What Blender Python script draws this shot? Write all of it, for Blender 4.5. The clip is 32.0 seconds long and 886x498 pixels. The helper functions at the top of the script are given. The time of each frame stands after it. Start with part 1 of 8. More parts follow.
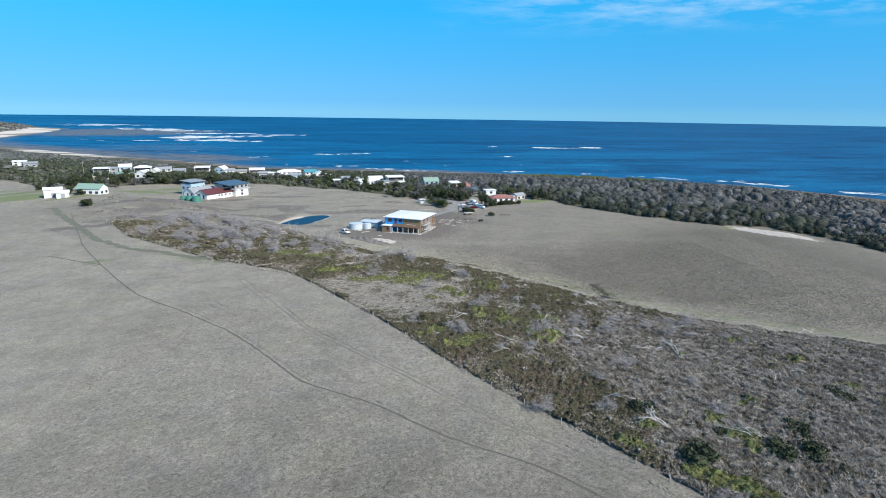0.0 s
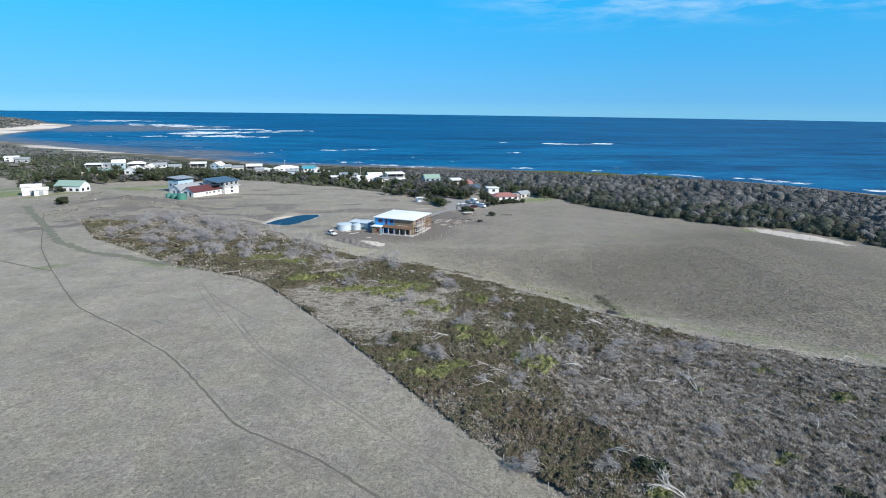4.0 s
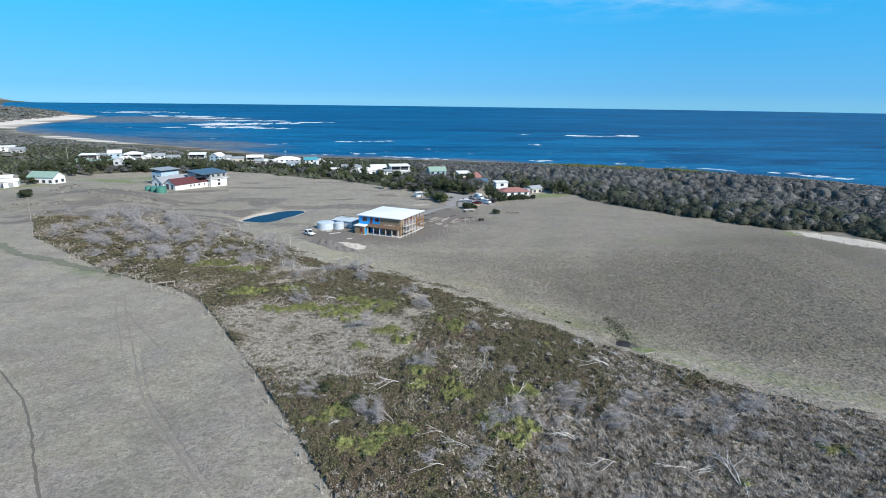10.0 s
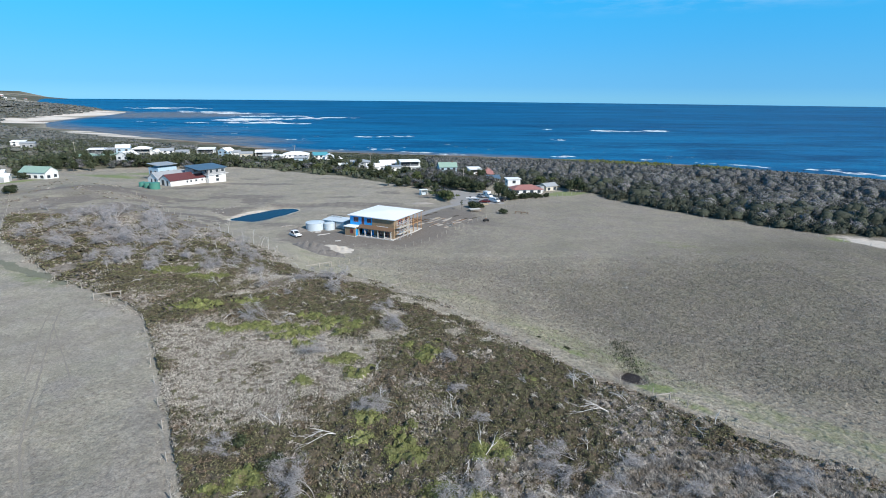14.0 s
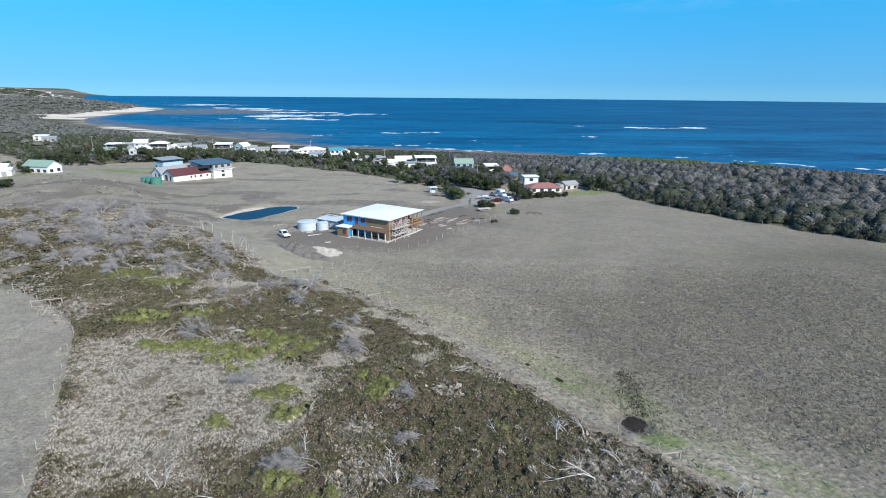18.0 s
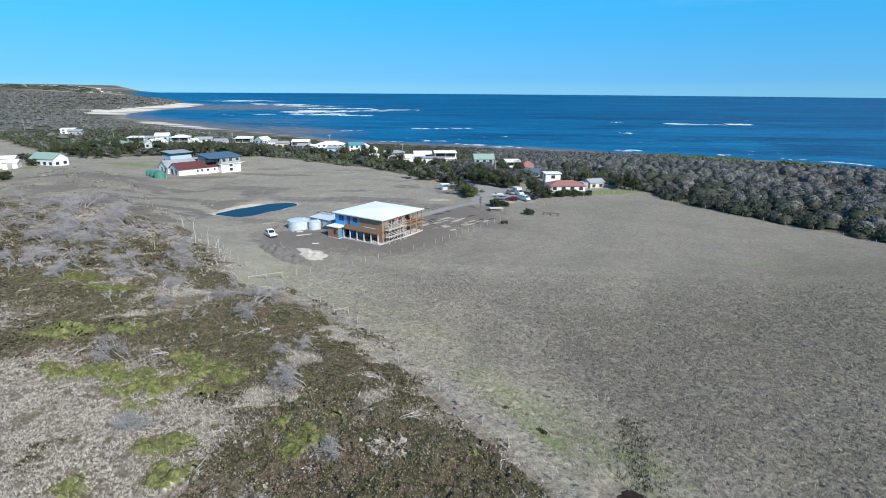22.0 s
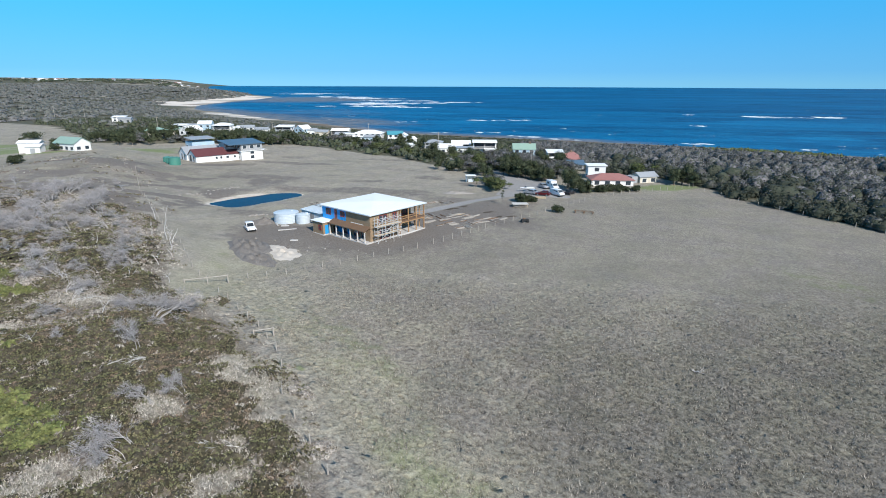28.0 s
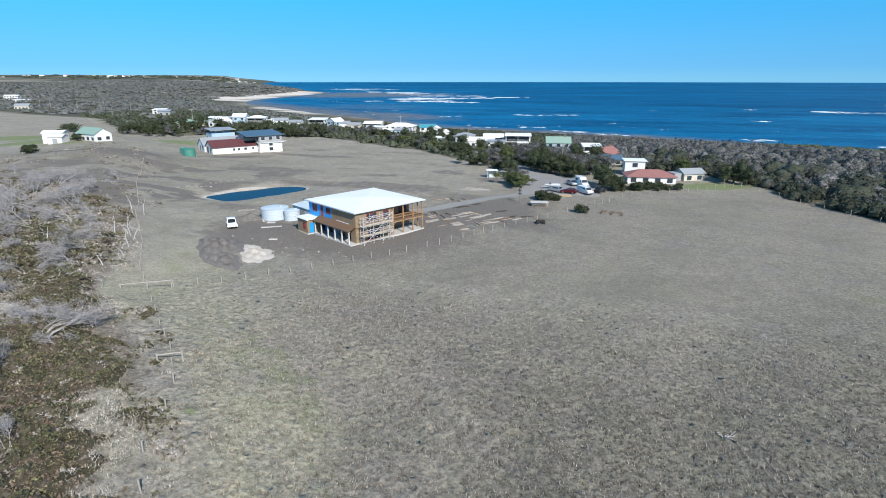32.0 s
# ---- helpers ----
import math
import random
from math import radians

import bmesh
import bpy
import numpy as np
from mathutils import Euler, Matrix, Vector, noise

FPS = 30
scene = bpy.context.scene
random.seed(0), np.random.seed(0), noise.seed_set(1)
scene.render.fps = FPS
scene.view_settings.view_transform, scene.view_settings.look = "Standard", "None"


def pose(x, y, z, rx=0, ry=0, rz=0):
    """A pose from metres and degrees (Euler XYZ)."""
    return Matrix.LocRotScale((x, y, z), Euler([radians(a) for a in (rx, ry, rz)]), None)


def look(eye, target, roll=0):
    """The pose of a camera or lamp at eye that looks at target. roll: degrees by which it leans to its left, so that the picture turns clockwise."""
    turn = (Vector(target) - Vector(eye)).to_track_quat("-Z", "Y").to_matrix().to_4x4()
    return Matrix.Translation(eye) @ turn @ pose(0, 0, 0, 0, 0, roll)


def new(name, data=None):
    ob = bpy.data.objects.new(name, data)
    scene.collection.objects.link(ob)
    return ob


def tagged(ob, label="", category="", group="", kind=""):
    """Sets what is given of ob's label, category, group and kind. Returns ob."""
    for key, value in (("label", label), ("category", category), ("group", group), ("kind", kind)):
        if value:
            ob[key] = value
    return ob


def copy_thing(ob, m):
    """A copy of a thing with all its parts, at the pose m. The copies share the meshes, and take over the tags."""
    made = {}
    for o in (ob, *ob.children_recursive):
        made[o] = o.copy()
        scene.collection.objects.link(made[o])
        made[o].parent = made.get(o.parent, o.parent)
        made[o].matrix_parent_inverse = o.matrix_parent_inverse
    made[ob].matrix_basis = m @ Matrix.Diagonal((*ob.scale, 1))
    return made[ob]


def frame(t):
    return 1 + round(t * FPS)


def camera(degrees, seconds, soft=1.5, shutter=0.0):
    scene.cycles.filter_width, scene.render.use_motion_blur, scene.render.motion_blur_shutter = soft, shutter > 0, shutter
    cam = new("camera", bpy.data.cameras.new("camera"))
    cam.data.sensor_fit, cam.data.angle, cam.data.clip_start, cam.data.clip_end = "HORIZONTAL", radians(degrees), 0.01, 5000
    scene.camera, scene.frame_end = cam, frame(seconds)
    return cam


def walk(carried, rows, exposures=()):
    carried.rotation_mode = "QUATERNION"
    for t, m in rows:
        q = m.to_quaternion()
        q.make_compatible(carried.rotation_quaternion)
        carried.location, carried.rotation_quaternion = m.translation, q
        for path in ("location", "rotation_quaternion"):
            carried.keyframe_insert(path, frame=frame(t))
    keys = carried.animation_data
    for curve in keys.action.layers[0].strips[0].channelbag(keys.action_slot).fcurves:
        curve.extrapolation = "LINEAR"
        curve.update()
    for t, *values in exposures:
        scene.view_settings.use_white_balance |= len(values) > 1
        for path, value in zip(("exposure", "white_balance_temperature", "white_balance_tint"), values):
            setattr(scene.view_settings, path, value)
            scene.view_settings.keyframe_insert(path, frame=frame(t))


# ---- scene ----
cam = camera(78.54, 32.0, soft=0.95)
# seconds, place, heading clockwise from +y, tilt and lean in degrees
FLIGHT = [
    (0, -28.14, -219.54, 48.75, 9.760, -13.974, 0.797),
    (1, -25.81, -215.60, 48.39, 9.474, -14.045, 0.777),
    (2, -23.48, -211.61, 48.02, 9.183, -14.132, 0.759),
    (3, -21.16, -207.56, 47.65, 8.882, -14.246, 0.749),
    (4, -18.85, -203.45, 47.26, 8.572, -14.378, 0.751),
    (5, -16.56, -199.32, 46.83, 8.250, -14.512, 0.765),
    (6, -14.25, -195.16, 46.36, 7.899, -14.648, 0.776),
    (7, -11.90, -190.97, 45.87, 7.502, -14.786, 0.771),
    (8, -9.50, -186.80, 45.36, 7.066, -14.922, 0.762),
    (9, -7.07, -182.69, 44.84, 6.598, -15.054, 0.761),
    (10, -4.61, -178.59, 44.32, 6.089, -15.179, 0.748),
    (11, -2.12, -174.42, 43.81, 5.522, -15.296, 0.707),
    (12, 0.41, -170.29, 43.34, 4.883, -15.415, 0.654),
    (13, 2.96, -166.33, 42.91, 4.168, -15.539, 0.609),
    (14, 5.48, -162.52, 42.47, 3.408, -15.653, 0.570),
    (15, 7.91, -158.82, 41.95, 2.632, -15.740, 0.535),
    (16, 10.34, -155.17, 41.38, 1.807, -15.812, 0.506),
    (17, 12.83, -151.54, 40.80, 0.909, -15.888, 0.489),
    (18, 15.26, -147.88, 40.26, 0.000, -15.975, 0.474),
    (19, 17.52, -144.12, 39.77, -0.868, -16.074, 0.455),
    (20, 19.74, -140.18, 39.22, -1.765, -16.170, 0.438),
    (21, 22.04, -136.02, 38.52, -2.762, -16.253, 0.425),
    (22, 24.31, -131.88, 37.78, -3.824, -16.347, 0.394),
    (23, 26.41, -127.99, 37.11, -4.896, -16.471, 0.330),
    (24, 28.44, -124.18, 36.44, -5.966, -16.592, 0.283),
    (25, 30.49, -120.24, 35.67, -7.037, -16.679, 0.292),
    (26, 32.49, -116.17, 34.82, -8.151, -16.760, 0.308),
    (27, 34.33, -112.01, 33.95, -9.343, -16.872, 0.276),
    (28, 36.06, -107.79, 33.10, -10.575, -17.007, 0.216),
    (29, 37.77, -103.51, 32.33, -11.809, -17.148, 0.157),
    (30, 39.47, -99.19, 31.58, -13.084, -17.270, 0.100),
    (31, 41.16, -94.85, 30.81, -14.441, -17.352, 0.042),
    (32, 42.85, -90.49, 30.02, -15.848, -17.411, -0.016),
]


def flown(x, y, z, heading, tilt, lean):
    h, p = radians(heading), radians(tilt)
    eye = Vector((x, y, z))
    return look(eye, eye + Vector((math.sin(h) * math.cos(p), math.cos(h) * math.cos(p), math.sin(p))), lean)


walk(cam, [(t, flown(*row)) for t, *row in FLIGHT])

# ---- daylight: a clear sky with thin high cloud, the sun behind the camera's right shoulder ----
SUN_HEADING, SUN_HEIGHT = 138.0, 36.0
world = bpy.data.worlds.new("sky")
scene.world = world
world.use_nodes = True
wt = world.node_tree
wt.nodes.clear()
w_out = wt.nodes.new("ShaderNodeOutputWorld")
w_bg = wt.nodes.new("ShaderNodeBackground")
w_sky = wt.nodes.new("ShaderNodeTexSky")
w_sky.sky_type, w_sky.sun_disc = "NISHITA", False
w_sky.sun_elevation, w_sky.sun_rotation = radians(SUN_HEIGHT), radians(SUN_HEADING)
w_sky.air_density, w_sky.dust_density, w_sky.ozone_density = 1.0, 0.1, 4.0
w_bg.inputs["Strength"].default_value = 0.075
w_co = wt.nodes.new("ShaderNodeTexCoord")
w_map = wt.nodes.new("ShaderNodeMapping")
w_map.inputs["Scale"].default_value = (5.0, 9.0, 34.0)
w_map.inputs["Rotation"].default_value = (0.0, 0.06, 0.0)
w_noise = wt.nodes.new("ShaderNodeTexNoise")
w_noise.inputs["Scale"].default_value = 1.6
w_noise.inputs["Detail"].default_value = 9.0
w_noise.inputs["Roughness"].default_value = 0.66
w_ramp = wt.nodes.new("ShaderNodeValToRGB")
w_ramp.color_ramp.elements[0].position, w_ramp.color_ramp.elements[1].position = 0.42, 0.78
w_sep = wt.nodes.new("ShaderNodeSeparateXYZ")
w_up = wt.nodes.new("ShaderNodeMapRange")
w_up.inputs["From Min"].default_value, w_up.inputs["From Max"].default_value = 0.125, 0.19
w_east = wt.nodes.new("ShaderNodeMapRange")
w_east.inputs["From Min"].default_value, w_east.inputs["From Max"].default_value = 0.12, 0.45
# the clear blue of the lower sky, paling towards the sea's edge
w_low = wt.nodes.new("ShaderNodeValToRGB")
w_low.color_ramp.elements[0].position, w_low.color_ramp.elements[0].color = 0.0, (0.17, 0.53, 0.84, 1)
w_low.color_ramp.elements[1].position, w_low.color_ramp.elements[1].color = 0.30, (0.016, 0.37, 0.84, 1)
for spot, tone in ((0.02, (0.115, 0.475, 0.87, 1)), (0.09, (0.065, 0.455, 0.91, 1)), (0.17, (0.022, 0.445, 0.93, 1))):
    e = w_low.color_ramp.elements.new(spot)
    e.color = tone
w_gain = wt.nodes.new("ShaderNodeVectorMath")
w_gain.operation = "SCALE"
w_side = wt.nodes.new("ShaderNodeMapRange")  # the sky is brighter to the west
w_side.inputs["From Min"].default_value, w_side.inputs["From Max"].default_value = -0.7, 0.5
w_side.inputs["To Min"].default_value, w_side.inputs["To Max"].default_value = 16.4, 12.9
w_share = wt.nodes.new("ShaderNodeMapRange")
w_share.inputs["From Min"].default_value, w_share.inputs["From Max"].default_value = 0.26, 0.65
w_share.inputs["To Min"].default_value, w_share.inputs["To Max"].default_value = 0.92, 0.15
w_blue = wt.nodes.new("ShaderNodeMix")
w_blue.data_type = "RGBA"
w_m1, w_m2 = wt.nodes.new("ShaderNodeMath"), wt.nodes.new("ShaderNodeMath")
w_m1.operation = w_m2.operation = "MULTIPLY"
w_m3 = wt.nodes.new("ShaderNodeMath")
w_m3.operation = "MULTIPLY"
w_m3.inputs[1].default_value = 0.75
w_mix = wt.nodes.new("ShaderNodeMix")
w_mix.data_type = "RGBA"
w_mix.inputs["B"].default_value = (10.5, 12.0, 13.5, 1)
for a, b in ((w_co.outputs["Generated"], w_map.inputs["Vector"]), (w_map.outputs[0], w_noise.inputs["Vector"]), (w_noise.outputs[0], w_ramp.inputs[0]),
             (w_co.outputs["Generated"], w_sep.inputs[0]), (w_sep.outputs["Z"], w_up.inputs["Value"]), (w_sep.outputs["X"], w_east.inputs["Value"]),
             (w_up.outputs[0], w_m1.inputs[0]), (w_east.outputs[0], w_m1.inputs[1]), (w_m1.outputs[0], w_m2.inputs[0]),
             (w_ramp.outputs[0], w_m2.inputs[1]), (w_m2.outputs[0], w_m3.inputs[0]), (w_m3.outputs[0], w_mix.inputs["Factor"]),
             (w_sep.outputs["X"], w_side.inputs["Value"]), (w_side.outputs[0], w_gain.inputs["Scale"]), (w_sep.outputs["Z"], w_low.inputs[0]), (w_low.outputs[0], w_gain.inputs[0]), (w_sep.outputs["Z"], w_share.inputs["Value"]),
             (w_share.outputs[0], w_blue.inputs["Factor"]), (w_sky.outputs[0], w_blue.inputs["A"]), (w_gain.outputs[0], w_blue.inputs["B"]),
             (w_blue.outputs["Result"], w_mix.inputs["A"]), (w_mix.outputs["Result"], w_bg.inputs["Color"]), (w_bg.outputs[0], w_out.inputs[0])):
    wt.links.new(a, b)
sun = new("sun", bpy.data.lights.new("sun", "SUN"))
sun.data.energy, sun.data.angle, sun.data.color = 5.0, radians(0.55), (1.0, 0.955, 0.90)
s_h, s_e = radians(SUN_HEADING), radians(SUN_HEIGHT)
sun.matrix_world = look((300 * math.sin(s_h), 300 * math.cos(s_h), 300 * math.tan(s_e)), (0, 0, 0))
scene.view_settings.exposure = 0.12

# ---- helpers for nodes and meshes ----
def material(name):
    m = bpy.data.materials.new(name)
    m.use_nodes = True
    nt = m.node_tree
    return m, nt, nt.nodes["Principled BSDF"]


def node(nt, kind, **values):
    n = nt.nodes.new("ShaderNode" + kind)
    for key, value in values.items():
        n.inputs[key.replace("_", " ")].default_value = value
    return n


def mixed(nt, fac, a, b):
    """A colour mix; each of fac, a and b is a socket or a value."""
    n = nt.nodes.new("ShaderNodeMix")
    n.data_type = "RGBA"
    for key, v in (("Factor", fac), ("A", a), ("B", b)):
        if isinstance(v, bpy.types.NodeSocket):
            nt.links.new(v, n.inputs[key])
        else:
            n.inputs[key].default_value = v if key == "Factor" else (*v, 1)
    return n.outputs["Result"]


def spread(nt, value, low, high):
    n = nt.nodes.new("ShaderNodeMapRange")
    n.inputs["From Min"].default_value, n.inputs["From Max"].default_value = low, high
    nt.links.new(value, n.inputs["Value"])
    return n.outputs[0]


def grain(nt, scale, detail=4.0, rough=0.6, stretch=None, space="Object"):
    co = nt.nodes.new("ShaderNodeTexCoord")
    n = node(nt, "TexNoise", Scale=scale, Detail=detail, Roughness=rough)
    if stretch:
        mp = nt.nodes.new("ShaderNodeMapping")
        mp.inputs["Scale"].default_value = stretch
        nt.links.new(co.outputs[space], mp.inputs["Vector"])
        nt.links.new(mp.outputs[0], n.inputs["Vector"])
    else:
        nt.links.new(co.outputs[space], n.inputs["Vector"])
    return n.outputs["Fac"]


def relief(nt, bsdf, height, strength, distance):
    b = nt.nodes.new("ShaderNodeBump")
    b.inputs["Strength"].default_value, b.inputs["Distance"].default_value = strength, distance
    nt.links.new(height, b.inputs["Height"])
    nt.links.new(b.outputs[0], bsdf.inputs["Normal"])


def product(nt, a, b):
    n = nt.nodes.new("ShaderNodeMath")
    n.operation = "MULTIPLY"
    for i, v in enumerate((a, b)):
        if isinstance(v, bpy.types.NodeSocket):
            nt.links.new(v, n.inputs[i])
        else:
            n.inputs[i].default_value = v
    return n.outputs[0]


def surface(name, a, b, scale=3.0, rough=0.7, metal=0.0, bump=0.2, step=0.02, stretch=None, dirt=None, wear=0.25):
    """A weathered surface: two tones in fine grain, and patches of dirt at a larger size."""
    m, nt, bsdf = material(name)
    fine = grain(nt, scale * 6, 5, 0.65, stretch)
    broad = grain(nt, scale * 0.35, 3, 0.6)
    col = mixed(nt, spread(nt, fine, 0.35, 0.65), a, b)
    stain = dirt or tuple(0.6 * v for v in a)
    col = mixed(nt, product(nt, spread(nt, broad, 0.45, 0.75), wear), col, stain)
    info = nt.nodes.new("ShaderNodeObjectInfo")
    col = mixed(nt, product(nt, info.outputs["Random"], 0.12), col, tuple(0.7 * v for v in b))
    nt.links.new(col, bsdf.inputs["Base Color"])
    bsdf.inputs["Roughness"].default_value, bsdf.inputs["Metallic"].default_value = rough, metal
    if bump:
        relief(nt, bsdf, fine, bump, step)
    return m


def foliage(name, tones, patch, rough=0.75, vary=0.35):
    """Leaves: tone by leaf and by patches of that many metres."""
    m, nt, bsdf = material(name)
    geo = nt.nodes.new("ShaderNodeNewGeometry")
    co = nt.nodes.new("ShaderNodeTexCoord")
    big = node(nt, "TexNoise", Scale=1.0 / patch, Detail=3.0, Roughness=0.6)
    nt.links.new(geo.outputs["Position"], big.inputs["Vector"])
    ramp_n = nt.nodes.new("ShaderNodeValToRGB")
    while len(ramp_n.color_ramp.elements) < len(tones):
        ramp_n.color_ramp.elements.new(0.5)
    for i, tone in enumerate(tones):
        e = ramp_n.color_ramp.elements[i]
        e.position, e.color = 0.36 + 0.28 * i / max(1, len(tones) - 1), (*tone, 1)
    mid = node(nt, "TexNoise", Scale=0.9, Detail=2.0, Roughness=0.5)
    nt.links.new(geo.outputs["Position"], mid.inputs["Vector"])
    both = nt.nodes.new("ShaderNodeMix")
    both.inputs["Factor"].default_value = 0.42
    nt.links.new(big.outputs["Fac"], both.inputs["A"])
    nt.links.new(mid.outputs["Fac"], both.inputs["B"])
    nt.links.new(both.outputs["Result"], ramp_n.inputs[0])
    dark = nt.nodes.new("ShaderNodeHueSaturation")
    nt.links.new(ramp_n.outputs[0], dark.inputs["Color"])
    tiny = node(nt, "TexNoise", Scale=3.4, Detail=3.0, Roughness=0.6)
    nt.links.new(geo.outputs["Position"], tiny.inputs["Vector"])
    nt.links.new(product(nt, spread2(nt, geo.outputs["Random Per Island"], 1 - vary, 1 + vary), spread2(nt, spread(nt, tiny.outputs["Fac"], 0.33, 0.67), 1 - 1.15 * vary, 1 + 1.15 * vary)), dark.inputs["Value"])
    nt.links.new(dark.outputs[0], bsdf.inputs["Base Color"])
    bsdf.inputs["Roughness"].default_value = rough
    bsdf.inputs["Specular IOR Level"].default_value = 0.25
    return m


def spread2(nt, value, low, high):
    n = nt.nodes.new("ShaderNodeMapRange")
    n.inputs["To Min"].default_value, n.inputs["To Max"].default_value = low, high
    nt.links.new(value, n.inputs["Value"])
    return n.outputs[0]


def attribute(nt, name):
    n = nt.nodes.new("ShaderNodeAttribute")
    n.attribute_name = name
    return n.outputs["Fac"]


# ---- materials ----
def ground_material():
    m, nt, bsdf = material("dry coastal ground")
    za = nt.nodes.new("ShaderNodeAttribute")
    za.attribute_name = "zone_a"
    zb = nt.nodes.new("ShaderNodeAttribute")
    zb.attribute_name = "zone_b"
    sa, sb = nt.nodes.new("ShaderNodeSeparateColor"), nt.nodes.new("ShaderNodeSeparateColor")
    nt.links.new(za.outputs["Color"], sa.inputs[0])
    nt.links.new(zb.outputs["Color"], sb.inputs[0])
    fine = grain(nt, 4.6, 4, 0.68)
    crumb = grain(nt, 2.1, 3, 0.6)
    speck = nt.nodes.new("ShaderNodeMath")
    speck.operation = "MULTIPLY_ADD"
    nt.links.new(crumb, speck.inputs[0])
    speck.inputs[1].default_value = 0.40
    nt.links.new(product(nt, fine, 0.72), speck.inputs[2])
    fine = speck.outputs[0]
    mid = grain(nt, 0.35, 5, 0.65)
    streak = grain(nt, 0.9, 4, 0.7, (1.0, 0.35, 1.0))
    huge = grain(nt, 0.03, 4, 0.6)

    def edged(value, lo=0.32, hi=0.68):
        add = nt.nodes.new("ShaderNodeMath")
        add.operation = "ADD"
        nt.links.new(value, add.inputs[0])
        nt.links.new(product(nt, spread2(nt, mid, -0.9, 0.9), 0.42), add.inputs[1])
        return spread(nt, add.outputs[0], lo, hi)

    tint = grain(nt, 0.16, 4, 0.6)
    lift = nt.nodes.new("ShaderNodeMath")  # bleached tips; the dark roots hold the shade between tufts as colour
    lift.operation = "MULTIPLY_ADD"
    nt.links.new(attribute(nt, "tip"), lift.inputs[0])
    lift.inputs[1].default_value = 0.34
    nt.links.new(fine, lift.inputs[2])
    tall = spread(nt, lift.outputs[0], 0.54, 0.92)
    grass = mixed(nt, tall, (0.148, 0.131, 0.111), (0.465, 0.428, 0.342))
    grass = mixed(nt, product(nt, spread(nt, tint, 0.42, 0.62), 0.18), grass, mixed(nt, tall, (0.125, 0.128, 0.078), (0.39, 0.39, 0.275)))
    grass = mixed(nt, product(nt, spread(nt, tint, 0.54, 0.36), 0.55), grass, mixed(nt, tall, (0.128, 0.113, 0.108), (0.405, 0.368, 0.335)))
    grass = mixed(nt, product(nt, spread(nt, mid, 0.42, 0.66), 0.5), grass, (0.185, 0.165, 0.14))
    grass = mixed(nt, product(nt, spread(nt, streak, 0.55, 0.75), 0.16), grass, (0.47, 0.43, 0.36))
    grass = mixed(nt, product(nt, spread(nt, huge, 0.50, 0.68), 0.22), grass, (0.205, 0.205, 0.125))
    grass = mixed(nt, product(nt, spread(nt, grain(nt, 0.055, 5, 0.62, (1.0, 1.7, 1.0)), 0.47, 0.62), 0.32), grass, (0.165, 0.150, 0.128))
    rosy = spread(nt, grain(nt, 0.75, 5, 0.7), 0.40, 0.62)
    grass = mixed(nt, product(nt, rosy, 0.32), grass, mixed(nt, tall, (0.185, 0.158, 0.140), (0.53, 0.478, 0.402)))
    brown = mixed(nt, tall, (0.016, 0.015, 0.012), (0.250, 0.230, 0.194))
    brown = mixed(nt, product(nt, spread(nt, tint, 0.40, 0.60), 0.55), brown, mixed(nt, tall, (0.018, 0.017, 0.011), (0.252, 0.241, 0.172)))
    brown = mixed(nt, product(nt, spread(nt, mid, 0.45, 0.68), 0.35), brown, (0.080, 0.071, 0.062))
    grass = mixed(nt, attribute(nt, "dark_field"), grass, brown)
    grass = mixed(nt, product(nt, attribute(nt, "pale_grass"), 0.9), grass, mixed(nt, tall, (0.170, 0.158, 0.105), (0.50, 0.470, 0.345)))
    green = mixed(nt, spread(nt, fine, 0.3, 0.7), (0.115, 0.150, 0.055), (0.225, 0.275, 0.115))
    scrub = mixed(nt, spread(nt, fine, 0.35, 0.65), (0.075, 0.062, 0.048), (0.33, 0.285, 0.24))
    scrub = mixed(nt, product(nt, spread(nt, mid, 0.45, 0.7), 0.5), scrub, (0.075, 0.078, 0.035))
    soil = mixed(nt, spread(nt, fine, 0.3, 0.7), (0.085, 0.075, 0.066), (0.225, 0.20, 0.18))
    sand = mixed(nt, spread(nt, fine, 0.3, 0.7), (0.60, 0.53, 0.46), (0.76, 0.69, 0.61))
    gravel = mixed(nt, spread(nt, fine, 0.3, 0.7), (0.21, 0.205, 0.20), (0.36, 0.35, 0.34))
    wood = mixed(nt, spread(nt, mid, 0.35, 0.65), (0.075, 0.080, 0.050), (0.17, 0.16, 0.125))
    wood = mixed(nt, product(nt, spread(nt, huge, 0.45, 0.6), 0.6), wood, (0.085, 0.085, 0.060))
    rock = mixed(nt, spread(nt, mid, 0.35, 0.65), (0.10, 0.075, 0.055), (0.22, 0.165, 0.125))
    col = mixed(nt, product(nt, edged(sa.outputs["Green"]), 0.8), grass, green)
    col = mixed(nt, edged(sa.outputs["Red"]), col, scrub)
    col = mixed(nt, product(nt, edged(sa.outputs["Blue"]), 0.85), col, soil)
    col = mixed(nt, edged(sb.outputs["Blue"]), col, wood)
    col = mixed(nt, edged(sb.outputs["Green"]), col, gravel)
    col = mixed(nt, edged(sb.outputs["Red"]), col, sand)
    col = mixed(nt, edged(attribute(nt, "rock")), col, rock)
    nt.links.new(col, bsdf.inputs["Base Color"])
    bsdf.inputs["Roughness"].default_value = 0.95
    bsdf.inputs["Specular IOR Level"].default_value = 0.1
    both = nt.nodes.new("ShaderNodeMath")
    both.operation = "ADD"
    nt.links.new(fine, both.inputs[0])
    nt.links.new(mid, both.inputs[1])
    relief(nt, bsdf, both.outputs[0], 0.9, 0.18)
    return m


